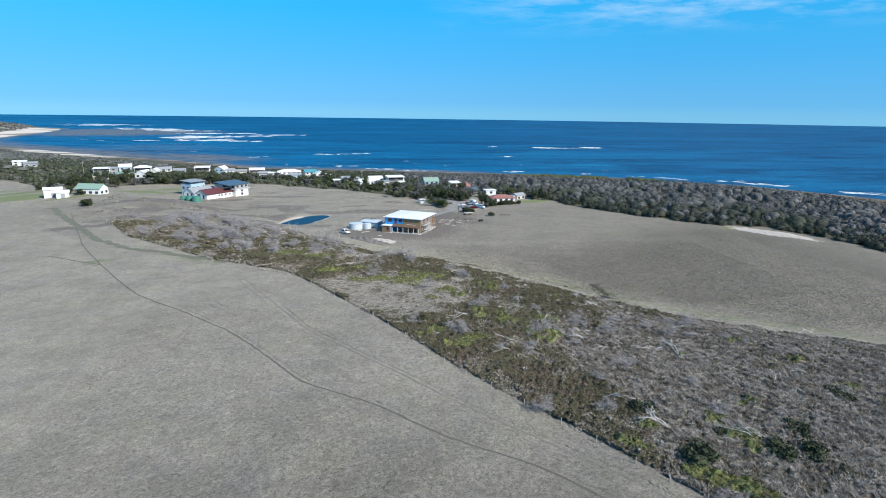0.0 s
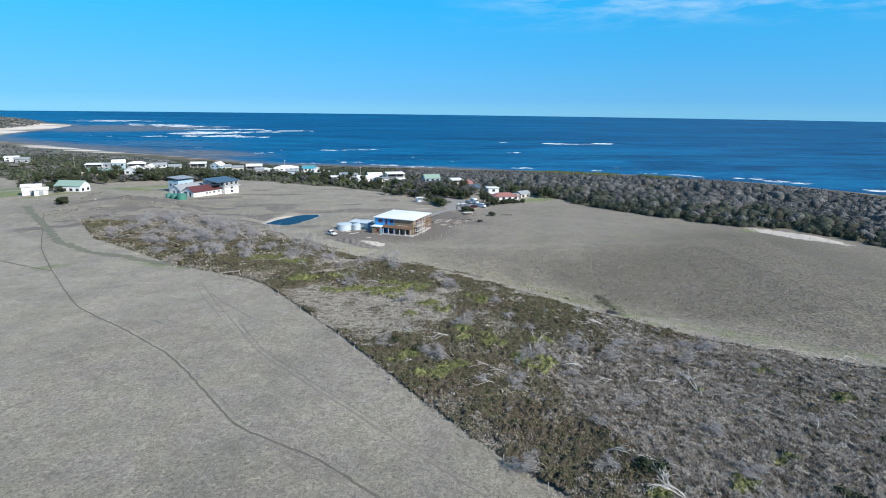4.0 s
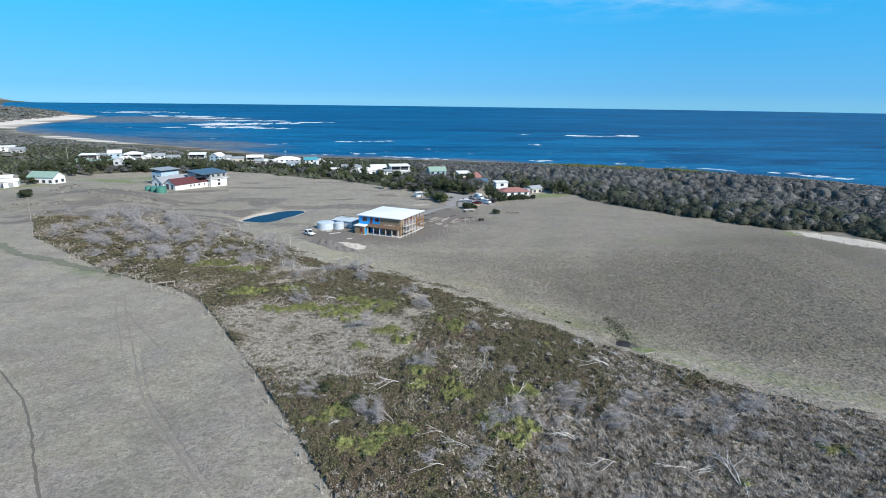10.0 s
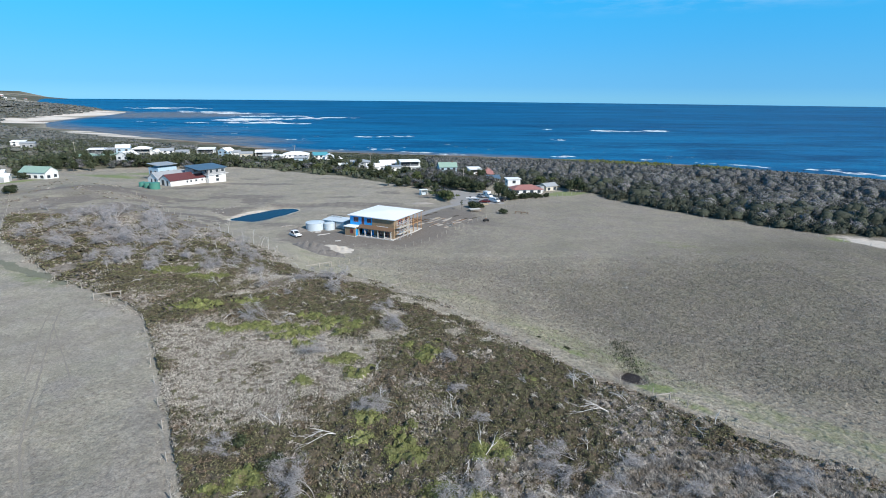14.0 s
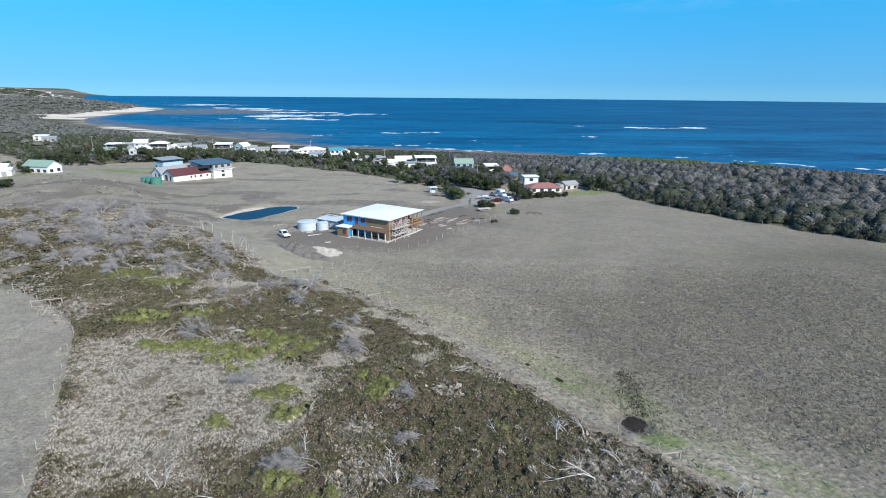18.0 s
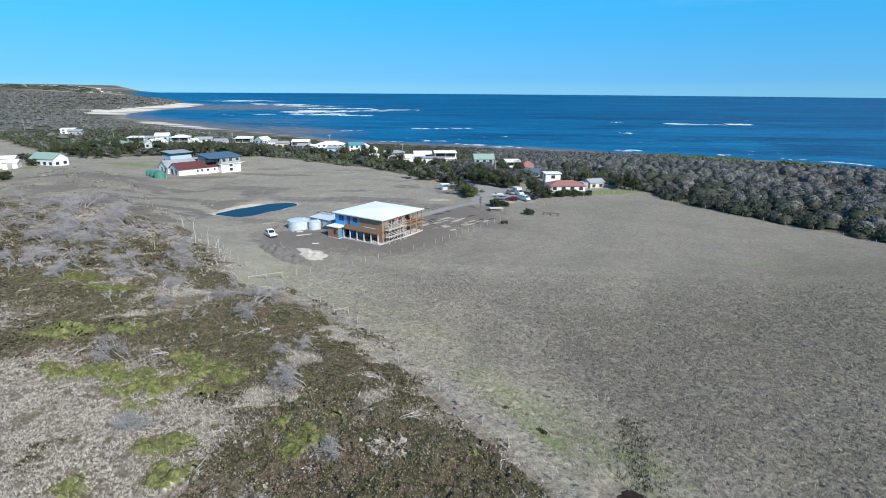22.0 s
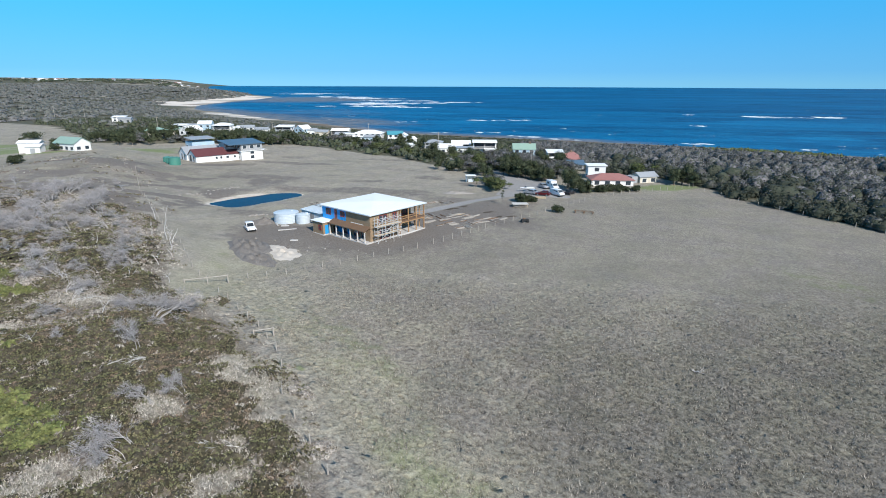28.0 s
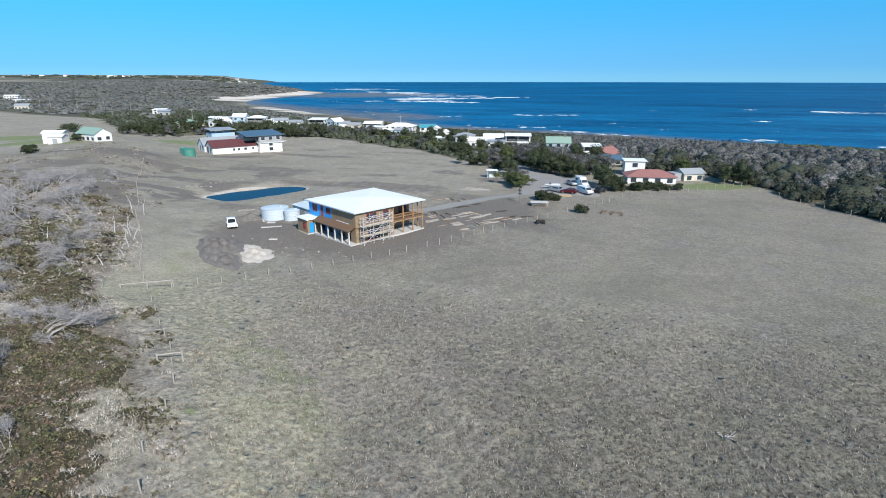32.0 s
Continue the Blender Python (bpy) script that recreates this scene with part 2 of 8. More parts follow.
def sea_material():
    m, nt, bsdf = material("sea water")
    geo = nt.nodes.new("ShaderNodeNewGeometry")

    def noise_at(scale, stretch, turn, detail=5.0, rough=0.6):
        mp = nt.nodes.new("ShaderNodeMapping")
        mp.inputs["Rotation"].default_value = (0, 0, radians(turn))
        mp.inputs["Scale"].default_value = stretch
        nt.links.new(geo.outputs["Position"], mp.inputs["Vector"])
        n = node(nt, "TexNoise", Scale=scale, Detail=detail, Roughness=rough)
        nt.links.new(mp.outputs[0], n.inputs["Vector"])
        return n.outputs["Fac"]

    swell = noise_at(0.026, (0.30, 1.0, 1.0), 8, 6.0, 0.66)
    chop = noise_at(0.075, (0.55, 1.0, 1.0), 12, 6.0, 0.7)
    patch = noise_at(0.0035, (0.35, 1.0, 1.0), 5, 4.0)
    za = nt.nodes.new("ShaderNodeAttribute")
    za.attribute_name = "shallow"
    streak = noise_at(0.0085, (0.17, 1.0, 1.0), 6, 8.0, 0.72)
    shoal = nt.nodes.new("ShaderNodeAttribute")
    shoal.attribute_name = "shoal"
    col = mixed(nt, spread(nt, swell, 0.40, 0.60), (0.0006, 0.036, 0.112), (0.0016, 0.082, 0.215))
    col = mixed(nt, product(nt, shoal.outputs["Fac"], 0.95), col, mixed(nt, spread(nt, swell, 0.40, 0.60), (0.0010, 0.050, 0.145), (0.006, 0.165, 0.345)))
    col = mixed(nt, product(nt, spread(nt, streak, 0.52, 0.62), 0.45), col, (0.005, 0.150, 0.320))
    # dark streaks: the shade of the swell put into the water colour
    col = mixed(nt, product(nt, spread(nt, streak, 0.47, 0.39), 0.45), col, (0.0006, 0.032, 0.100))
    col = mixed(nt, product(nt, spread(nt, patch, 0.48, 0.62), 0.6), col, (0.002, 0.130, 0.285))
    col = mixed(nt, product(nt, spread(nt, chop, 0.53, 0.66), 0.55), col, (0.006, 0.145, 0.300))
    ripple = noise_at(0.17, (0.42, 1.0, 1.0), 9, 5.0, 0.7)
    col = mixed(nt, product(nt, spread(nt, ripple, 0.50, 0.36), 0.55), col, (0.0006, 0.036, 0.110))
    col = mixed(nt, product(nt, product(nt, spread(nt, ripple, 0.56, 0.68), shoal.outputs["Fac"]), 0.6), col, (0.02, 0.23, 0.37))
    add = nt.nodes.new("ShaderNodeMath")
    add.operation = "ADD"
    nt.links.new(za.outputs["Fac"], add.inputs[0])
    nt.links.new(product(nt, spread2(nt, chop, -1, 1), 0.35), add.inputs[1])
    shallow = spread(nt, add.outputs[0], 0.25, 0.75)
    reef = mixed(nt, spread(nt, chop, 0.4, 0.6), (0.085, 0.100, 0.115), (0.23, 0.190, 0.160))
    col = mixed(nt, product(nt, shallow, 0.85), col, reef)
    nt.links.new(col, bsdf.inputs["Base Color"])
    bsdf.inputs["Roughness"].default_value = 0.42
    bsdf.inputs["IOR"].default_value = 1.33
    bsdf.inputs["Specular IOR Level"].default_value = 0.10
    both = nt.nodes.new("ShaderNodeMath")
    both.operation = "ADD"
    nt.links.new(swell, both.inputs[0])
    nt.links.new(product(nt, chop, 0.5), both.inputs[1])
    relief(nt, bsdf, both.outputs[0], 0.8, 3.0)
    return m


def foam_material():
    m, nt, bsdf = material("sea foam")
    f = grain(nt, 0.5, 5, 0.7)
    nt.links.new(mixed(nt, spread(nt, f, 0.3, 0.6), (0.45, 0.58, 0.66), (0.86, 0.88, 0.88)), bsdf.inputs["Base Color"])
    bsdf.inputs["Roughness"].default_value = 0.8
    thin = grain(nt, 0.16, 5, 0.72, (0.55, 1.0, 1.0))  # broken froth with water showing between
    nt.links.new(spread(nt, thin, 0.34, 0.52), bsdf.inputs["Alpha"])
    relief(nt, bsdf, f, 0.6, 0.3)
    return m


def water_material():
    m, nt, bsdf = material("pond water")
    n = grain(nt, 1.4, 4, 0.6, (1, 0.4, 1))
    nt.links.new(mixed(nt, spread(nt, n, 0.3, 0.7), (0.010, 0.011, 0.026), (0.015, 0.017, 0.036)), bsdf.inputs["Base Color"])
    bsdf.inputs["Roughness"].default_value, bsdf.inputs["IOR"].default_value = 0.12, 1.33
    bsdf.inputs["Specular IOR Level"].default_value = 0.065
    relief(nt, bsdf, n, 0.25, 0.05)
    return m


def muddy_material():
    m, nt, bsdf = material("muddy brown water")
    n = grain(nt, 1.1, 4, 0.6)
    nt.links.new(mixed(nt, spread(nt, n, 0.3, 0.7), (0.020, 0.015, 0.012), (0.050, 0.038, 0.030)), bsdf.inputs["Base Color"])
    bsdf.inputs["Roughness"].default_value, bsdf.inputs["IOR"].default_value = 0.3, 1.33
    bsdf.inputs["Specular IOR Level"].default_value = 0.15
    return m


def glass_material(name, tone=(0.03, 0.04, 0.05)):
    m, nt, bsdf = material(name)
    n = grain(nt, 0.8, 2)
    nt.links.new(mixed(nt, n, tone, tuple(1.6 * v for v in tone)), bsdf.inputs["Base Color"])
    bsdf.inputs["Roughness"].default_value = 0.06
    bsdf.inputs["Specular IOR Level"].default_value = 0.7
    return m


def leafless(name, a, b):
    m, nt, bsdf = material(name)
    geo = nt.nodes.new("ShaderNodeNewGeometry")
    n = grain(nt, 9, 4)
    col = mixed(nt, geo.outputs["Random Per Island"], a, b)
    col = mixed(nt, product(nt, spread(nt, n, 0.45, 0.7), 0.4), col, tuple(0.5 * v for v in a))
    nt.links.new(col, bsdf.inputs["Base Color"])
    bsdf.inputs["Roughness"].default_value = 0.9
    return m


GROUND, SEA_M, FOAM, POND, MUDDY = ground_material(), sea_material(), foam_material(), water_material(), muddy_material()
GLASS = glass_material("window glass")
TRACK_FAINT = surface("faint wheel track grass", (0.20, 0.18, 0.15), (0.30, 0.27, 0.23), 1.2, 0.95, bump=0.4, step=0.05)
GREEN_TRACK = surface("damp green grey track grass", (0.135, 0.140, 0.095), (0.22, 0.215, 0.155), 1.2, 0.95, bump=0.4, step=0.05)
TRACK = surface("worn wheel track soil", (0.105, 0.098, 0.080), (0.185, 0.170, 0.140), 1.2, 0.95, bump=0.4, step=0.05)
CONCRETE = surface("pale concrete", (0.50, 0.48, 0.45), (0.60, 0.58, 0.55), 1.0, 0.85)
ROOF_WHITE = surface("white steel roofing", (0.90, 0.90, 0.885), (0.94, 0.94, 0.925), 0.6, 0.5, bump=0.05, dirt=(0.72, 0.72, 0.70), wear=0.25)
PLY = surface("brown bracing board", (0.25, 0.175, 0.105), (0.34, 0.245, 0.155), 1.0, 0.8, stretch=(1, 1, 0.2), wear=0.45)
BLUE_WRAP = surface("blue wall wrap", (0.010, 0.27, 0.68), (0.02, 0.36, 0.80), 1.2, 0.5, dirt=(0.01, 0.20, 0.52))
TIMBER = surface("new orange timber", (0.34, 0.19, 0.085), (0.46, 0.28, 0.14), 2.0, 0.75, stretch=(0.3, 0.3, 2.0))
PINE = surface("pale sawn pine", (0.46, 0.35, 0.22), (0.58, 0.46, 0.31), 2.0, 0.8, stretch=(0.3, 2.0, 2.0))
POST_PALE = surface("primed white timber", (0.60, 0.57, 0.52), (0.72, 0.69, 0.64), 2.0, 0.7)
DECK = surface("dark brown decking", (0.14, 0.085, 0.05), (0.21, 0.13, 0.08), 2.0, 0.8)
RED_FRAME = surface("dark red painted frame", (0.28, 0.035, 0.025), (0.36, 0.05, 0.035), 2.0, 0.5)
GREY_PIPE = surface("galvanised scaffold tube", (0.56, 0.57, 0.58), (0.68, 0.69, 0.70), 3.0, 0.5, 0.35)
ZINC = surface("pale zinc sheet", (0.50, 0.58, 0.63), (0.60, 0.67, 0.71), 0.8, 0.45, 0.0, bump=0.08, dirt=(0.42, 0.45, 0.46))
WHITE = surface("white painted wall", (0.72, 0.72, 0.70), (0.80, 0.80, 0.78), 1.0, 0.7, dirt=(0.50, 0.48, 0.44))
CREAM = surface("cream board wall", (0.58, 0.53, 0.43), (0.66, 0.61, 0.51), 1.0, 0.75)
GREY_WALL = surface("grey board wall", (0.30, 0.31, 0.32), (0.38, 0.39, 0.40), 1.0, 0.75)
PALE_BLUE = surface("pale blue board wall", (0.36, 0.50, 0.60), (0.45, 0.58, 0.66), 1.0, 0.75)
BRICK_WALL = surface("brown brick wall", (0.20, 0.13, 0.095), (0.28, 0.19, 0.14), 2.0, 0.85)
ROOF_RED = surface("dark red roofing", (0.105, 0.036, 0.038), (0.145, 0.050, 0.052), 0.8, 0.6)
ROOF_TILE = surface("faded terracotta roof tiles", (0.29, 0.130, 0.116), (0.37, 0.175, 0.155), 1.5, 0.8, bump=0.5)
ROOF_BLUE = surface("slate blue steel roofing", (0.070, 0.125, 0.185), (0.095, 0.16, 0.225), 0.8, 0.5)
ROOF_TEAL = surface("teal steel roofing", (0.06, 0.27, 0.34), (0.09, 0.34, 0.41), 0.8, 0.5)
ROOF_GREEN = surface("pale green steel roofing", (0.24, 0.36, 0.29), (0.30, 0.42, 0.35), 0.8, 0.55)
ROOF_GREY = surface("grey steel roofing", (0.30, 0.32, 0.34), (0.38, 0.40, 0.42), 0.8, 0.5)
TANK_GREEN = surface("green plastic tank", (0.06, 0.22, 0.17), (0.08, 0.27, 0.21), 1.0, 0.5)
CAR_WHITE = surface("white car paint", (0.74, 0.74, 0.74), (0.80, 0.80, 0.80), 1.0, 0.25, bump=0.0, wear=0.1)
CAR_RED = surface("dark maroon car paint", (0.09, 0.012, 0.016), (0.13, 0.018, 0.022), 1.0, 0.25, bump=0.0, wear=0.1)
CAR_SILVER = surface("silver car paint", (0.42, 0.43, 0.45), (0.50, 0.51, 0.53), 1.0, 0.3, 0.5, bump=0.0, wear=0.1)
CAR_BLACK = surface("black car paint", (0.015, 0.015, 0.018), (0.03, 0.03, 0.035), 1.0, 0.3, bump=0.0, wear=0.1)
RUBBER = surface("black rubber", (0.015, 0.015, 0.015), (0.03, 0.03, 0.03), 4.0, 0.85)
POST = surface("weathered grey fence timber", (0.33, 0.30, 0.26), (0.46, 0.42, 0.37), 3.0, 0.9, stretch=(1, 1, 0.2))
WIRE = surface("fence wire", (0.25, 0.24, 0.23), (0.33, 0.32, 0.31), 3.0, 0.5, 0.6, bump=0)
SPOIL = surface("dug grey soil", (0.125, 0.115, 0.106), (0.29, 0.268, 0.245), 1.8, 0.95, bump=1.0, step=0.16)
RUBBLE = surface("pale broken rubble", (0.26, 0.24, 0.215), (0.40, 0.37, 0.335), 1.5, 0.95, bump=0.8, step=0.08)
DARK_SOIL = surface("dark fresh soil", (0.050, 0.040, 0.032), (0.085, 0.070, 0.056), 1.5, 0.95, bump=0.8, step=0.06)
PALE_SAND = surface("pale heaped sand", (0.50, 0.45, 0.39), (0.62, 0.57, 0.50), 1.5, 0.95, bump=0.5, step=0.05)
BARK = surface("grey brown bark", (0.12, 0.10, 0.085), (0.20, 0.17, 0.145), 3.0, 0.9, bump=0.6)
HEATH = foliage("brown green heath leaves", [(0.182, 0.138, 0.100), (0.134, 0.120, 0.072), (0.122, 0.126, 0.064), (0.160, 0.148, 0.084), (0.192, 0.142, 0.106), (0.148, 0.122, 0.080)], 9.0, vary=0.30)
# undergrowth, darkened so that shade between the leaf sprays lies in its colour
SHADED_UNDERGROWTH = foliage("dark twiggy undergrowth and leaf litter", [(0.068, 0.054, 0.038), (0.045, 0.042, 0.026), (0.090, 0.076, 0.058), (0.052, 0.050, 0.030)], 4.0, 0.95)
HEATH_GREY = foliage("pale grey brown dry shrub twigs", [(0.252, 0.225, 0.197), (0.352, 0.321, 0.285), (0.170, 0.148, 0.122), (0.300, 0.272, 0.241)], 5.0, 0.9)
HEATH_GREEN = foliage("fresh green shrub leaves", [(0.094, 0.116, 0.040), (0.186, 0.202, 0.074), (0.104, 0.114, 0.044), (0.200, 0.204, 0.086)], 1.6, vary=0.30)
STRAW = foliage("dry straw tussock", [(0.365, 0.336, 0.286), (0.53, 0.492, 0.428), (0.42, 0.388, 0.334)], 5.0, 0.9, vary=0.3)
# dry litter, toned down: shade in the gaps between tussocks is in its colour
LITTER = foliage("matted dry grass litter", [(0.16, 0.138, 0.114), (0.24, 0.212, 0.178), (0.19, 0.168, 0.140)], 3.0, 0.95, vary=0.35)
FIELD = foliage("short dry field grass", [(0.17, 0.152, 0.125), (0.32, 0.290, 0.248), (0.23, 0.212, 0.170)], 4.0, 0.9, vary=0.5)
CANOPY = foliage("coastal tea tree leaves", [(0.034, 0.044, 0.030), (0.130, 0.126, 0.137), (0.040, 0.052, 0.034), (0.190, 0.180, 0.198), (0.044, 0.060, 0.036), (0.095, 0.095, 0.098)], 10.0, vary=0.20)
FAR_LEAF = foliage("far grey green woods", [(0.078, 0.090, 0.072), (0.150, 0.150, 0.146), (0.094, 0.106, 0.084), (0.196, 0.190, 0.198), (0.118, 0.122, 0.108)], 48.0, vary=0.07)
VILLAGE_LEAF = foliage("dark green village scrub leaves", [(0.040, 0.053, 0.031), (0.080, 0.092, 0.054), (0.038, 0.049, 0.029), (0.132, 0.128, 0.118)], 8.0, vary=0.2)
EDGE_LEAF = foliage("dark green edge scrub leaves", [(0.032, 0.043, 0.028), (0.062, 0.068, 0.048), (0.036, 0.046, 0.030), (0.104, 0.102, 0.098)], 8.0, vary=0.2)
TREE_LEAF = foliage("dark garden tree leaves", [(0.028, 0.040, 0.020), (0.054, 0.066, 0.034), (0.034, 0.046, 0.023)], 3.0)
BUSH_LEAF = foliage("light green bush leaves", [(0.052, 0.070, 0.026), (0.086, 0.104, 0.040), (0.048, 0.062, 0.025)], 4.0)
DEAD = leafless("bleached dead branches", (0.46, 0.44, 0.42), (0.72, 0.70, 0.67))
TWIGS = leafless("grey dry twigs", (0.245, 0.232, 0.232), (0.44, 0.420, 0.418))
STEMS = leafless("pale grey dead stems", (0.27, 0.255, 0.245), (0.48, 0.460, 0.445))


# ---- mesh helpers ----
def ground_at(x, y):
    return float(land(np.array([x]), np.array([y]))[0])


def link_mesh(name, me, mat, parent=None, label=""):
    ob = new(name, me)
    if mat:
        me.materials.append(mat)
    if parent:
        ob.parent = parent
    if label:
        ob["label"] = label
    return ob


def part(name, bm, mat, parent=None, label="", smooth=False):
    me = bpy.data.meshes.new(name)
    bmesh.ops.recalc_face_normals(bm, faces=bm.faces)
    bm.to_mesh(me)
    bm.free()
    if smooth:
        me.shade_smooth()
    return link_mesh(name, me, mat, parent, label)


def arrays(name, verts, faces, mat, parent=None, smooth=False):
    """A mesh from numpy arrays whose faces all have the same number of corners."""
    verts, faces = np.asarray(verts, np.float32), np.asarray(faces, np.int32)
    me = bpy.data.meshes.new(name)
    n = faces.shape[1]
    me.vertices.add(len(verts))
    me.vertices.foreach_set("co", verts.ravel())
    me.loops.add(faces.size)
    me.loops.foreach_set("vertex_index", faces.ravel())
    me.polygons.add(len(faces))
    me.polygons.foreach_set("loop_start", np.arange(0, faces.size, n, dtype=np.int32))
    me.update(calc_edges=True)
    if smooth:
        me.shade_smooth()
    return link_mesh(name, me, mat, parent)


def thing(name, m, label, category, group="", kind=""):
    e = new(name)
    e.empty_display_size = 0.3
    e.matrix_world = m
    return tagged(e, label, category, group, kind)


def box(bm, x0, x1, y0, y1, z0, z1, m=None):
    v = [bm.verts.new((x, y, z)) for x in (x0, x1) for y in (y0, y1) for z in (z0, z1)]
    for f in ((0, 1, 3, 2), (4, 6, 7, 5), (0, 4, 5, 1), (2, 3, 7, 6), (0, 2, 6, 4), (1, 5, 7, 3)):
        bm.faces.new([v[i] for i in f])
    if m is not None:
        bmesh.ops.transform(bm, matrix=m, verts=v)
    return v


def boxed(name, size, mat, parent, label="", m=None, bevel=0.0):
    bm = bmesh.new()
    box(bm, *size, m)
    if bevel:
        bmesh.ops.bevel(bm, geom=bm.edges[:], offset=bevel, segments=1, affect="EDGES")
    return part(name, bm, mat, parent, label)


def rod(bm, a, b, r0, r1=None, n=6):
    r1 = r0 if r1 is None else r1
    a, b = Vector(a), Vector(b)
    q = (b - a).to_track_quat("Z", "Y")
    rings = []
    for p, r in ((a, r0), (b, r1)):
        rings.append([bm.verts.new(p + q @ Vector((r * math.cos(6.2832 * i / n), r * math.sin(6.2832 * i / n), 0))) for i in range(n)])
    for i in range(n):
        bm.faces.new((rings[0][i], rings[0][(i + 1) % n], rings[1][(i + 1) % n], rings[1][i]))
    bm.faces.new(rings[0][::-1])
    bm.faces.new(rings[1])


def rodded(name, a, b, r0, mat, parent, label="", r1=None, n=6):
    bm = bmesh.new()
    rod(bm, a, b, r0, r1, n)
    return part(name, bm, mat, parent, label)


def slab_outline(bm, pts, z0, z1):
    lo = [bm.verts.new((x, y, z0)) for x, y in pts]
    hi = [bm.verts.new((x, y, z1)) for x, y in pts]
    n = len(pts)
    for i in range(n):
        bm.faces.new((lo[i], lo[(i + 1) % n], hi[(i + 1) % n], hi[i]))
    bm.faces.new(lo[::-1])
    bm.faces.new(hi)


# ---- plan of the land: shoreline, scrub belt and heights ----
SEA = -24.0
SHORE = [(620, -500), (560, -200), (500, 60), (455, 220), (400, 310), (300, 388), (200, 436), (84, 466), (-43, 498),
         (-151, 525), (-293, 649), (-424, 740), (-557, 855), (-740, 1000), (-850, 1170), (-925, 1400), (-975, 1680),
         (-1060, 1980), (-1120, 2090), (-1350, 2230), (-1900, 2750), (-2500, 3700), (-3100, 4700)]
BELT_EAST = [(-190, 130), (-105, 57), (-57, 4), (-33, -20), (-20, -38), (-5, -46), (10, -60), (22, -75), (36, -93), (52, -110),
             (69, -122), (84, -132), (120, -156), (200, -215)]
BELT_WEST = [(-230, 90), (-133, 29), (-108, -12), (-88, -31), (-70, -49), (-52, -60), (-42, -70), (-32, -88), (-23, -105), (-14, -123),
             (-5, -140), (3, -151), (9, -162), (14, -170), (24, -190), (50, -240)]


def side(poly, x, y):
    """Signed distance to an open line; positive on the left of its way."""
    x, y = np.asarray(x, float), np.asarray(y, float)
    best, sign = np.full(x.shape, 1e18), np.zeros(x.shape)
    for (ax, ay), (bx, by) in zip(poly[:-1], poly[1:]):
        ux, uy = bx - ax, by - ay
        u = np.clip(((x - ax) * ux + (y - ay) * uy) / (ux * ux + uy * uy), 0, 1)
        dx, dy = x - ax - u * ux, y - ay - u * uy
        d = dx * dx + dy * dy
        near = d < best - 1e-9
        best = np.where(near, d, best)
        sign = np.where(near, np.where(ux * (y - ay) - uy * (x - ax) >= 0, 1.0, -1.0), sign)
    return np.sqrt(best) * sign


def ramp(a, b, v):
    v = np.clip((v - a) / (b - a), 0, 1)
    return v * v * (3 - 2 * v)


def blob(x, y, cx, cy, rx, ry, turn=0):
    c, s = math.cos(radians(turn)), math.sin(radians(turn))
    u, v = (x - cx) * c + (y - cy) * s, -(x - cx) * s + (y - cy) * c
    return np.exp(-(u / rx) ** 2 - (v / ry) ** 2)


def bowl(x, y):
    r = np.hypot(x, y)
    return 28.0 * np.clip((r - 2200) / 2700, 0, 1.2) ** 1.5


def waves(x, y, size, seed):
    """Cheap smooth unevenness of about that size, from -1 to 1."""
    k = 6.283 / size
    return (np.sin(k * (x * 0.93 + y * 0.37) + seed) * np.sin(k * (y * 0.88 - x * 0.41) * 1.13 + 2.1 * seed)
            + 0.6 * np.sin(k * 1.9 * (x * 0.35 - y * 0.94) + 3.7 * seed) * np.sin(k * 2.2 * (x * 0.81 + y * 0.58) + 1.3 * seed)) / 1.6


def lumps(x, y, size, seed):
    """Random smooth unevenness of about that size, from 0 to 1, with no repeat."""
    u, v = np.asarray(x, float) / size + 517.3, np.asarray(y, float) / size + 311.7
    i, j = np.floor(u), np.floor(v)
    fu, fv = u - i, v - j
    fu, fv = fu * fu * (3 - 2 * fu), fv * fv * (3 - 2 * fv)

    def at_corner(a, b):
        k = np.sin(a * 127.1 + b * 311.7 + seed * 74.7) * 43758.5453
        return k - np.floor(k)

    return ((at_corner(i, j) * (1 - fu) + at_corner(i + 1, j) * fu) * (1 - fv) + (at_corner(i, j + 1) * (1 - fu) + at_corner(i + 1, j + 1) * fu) * fv)


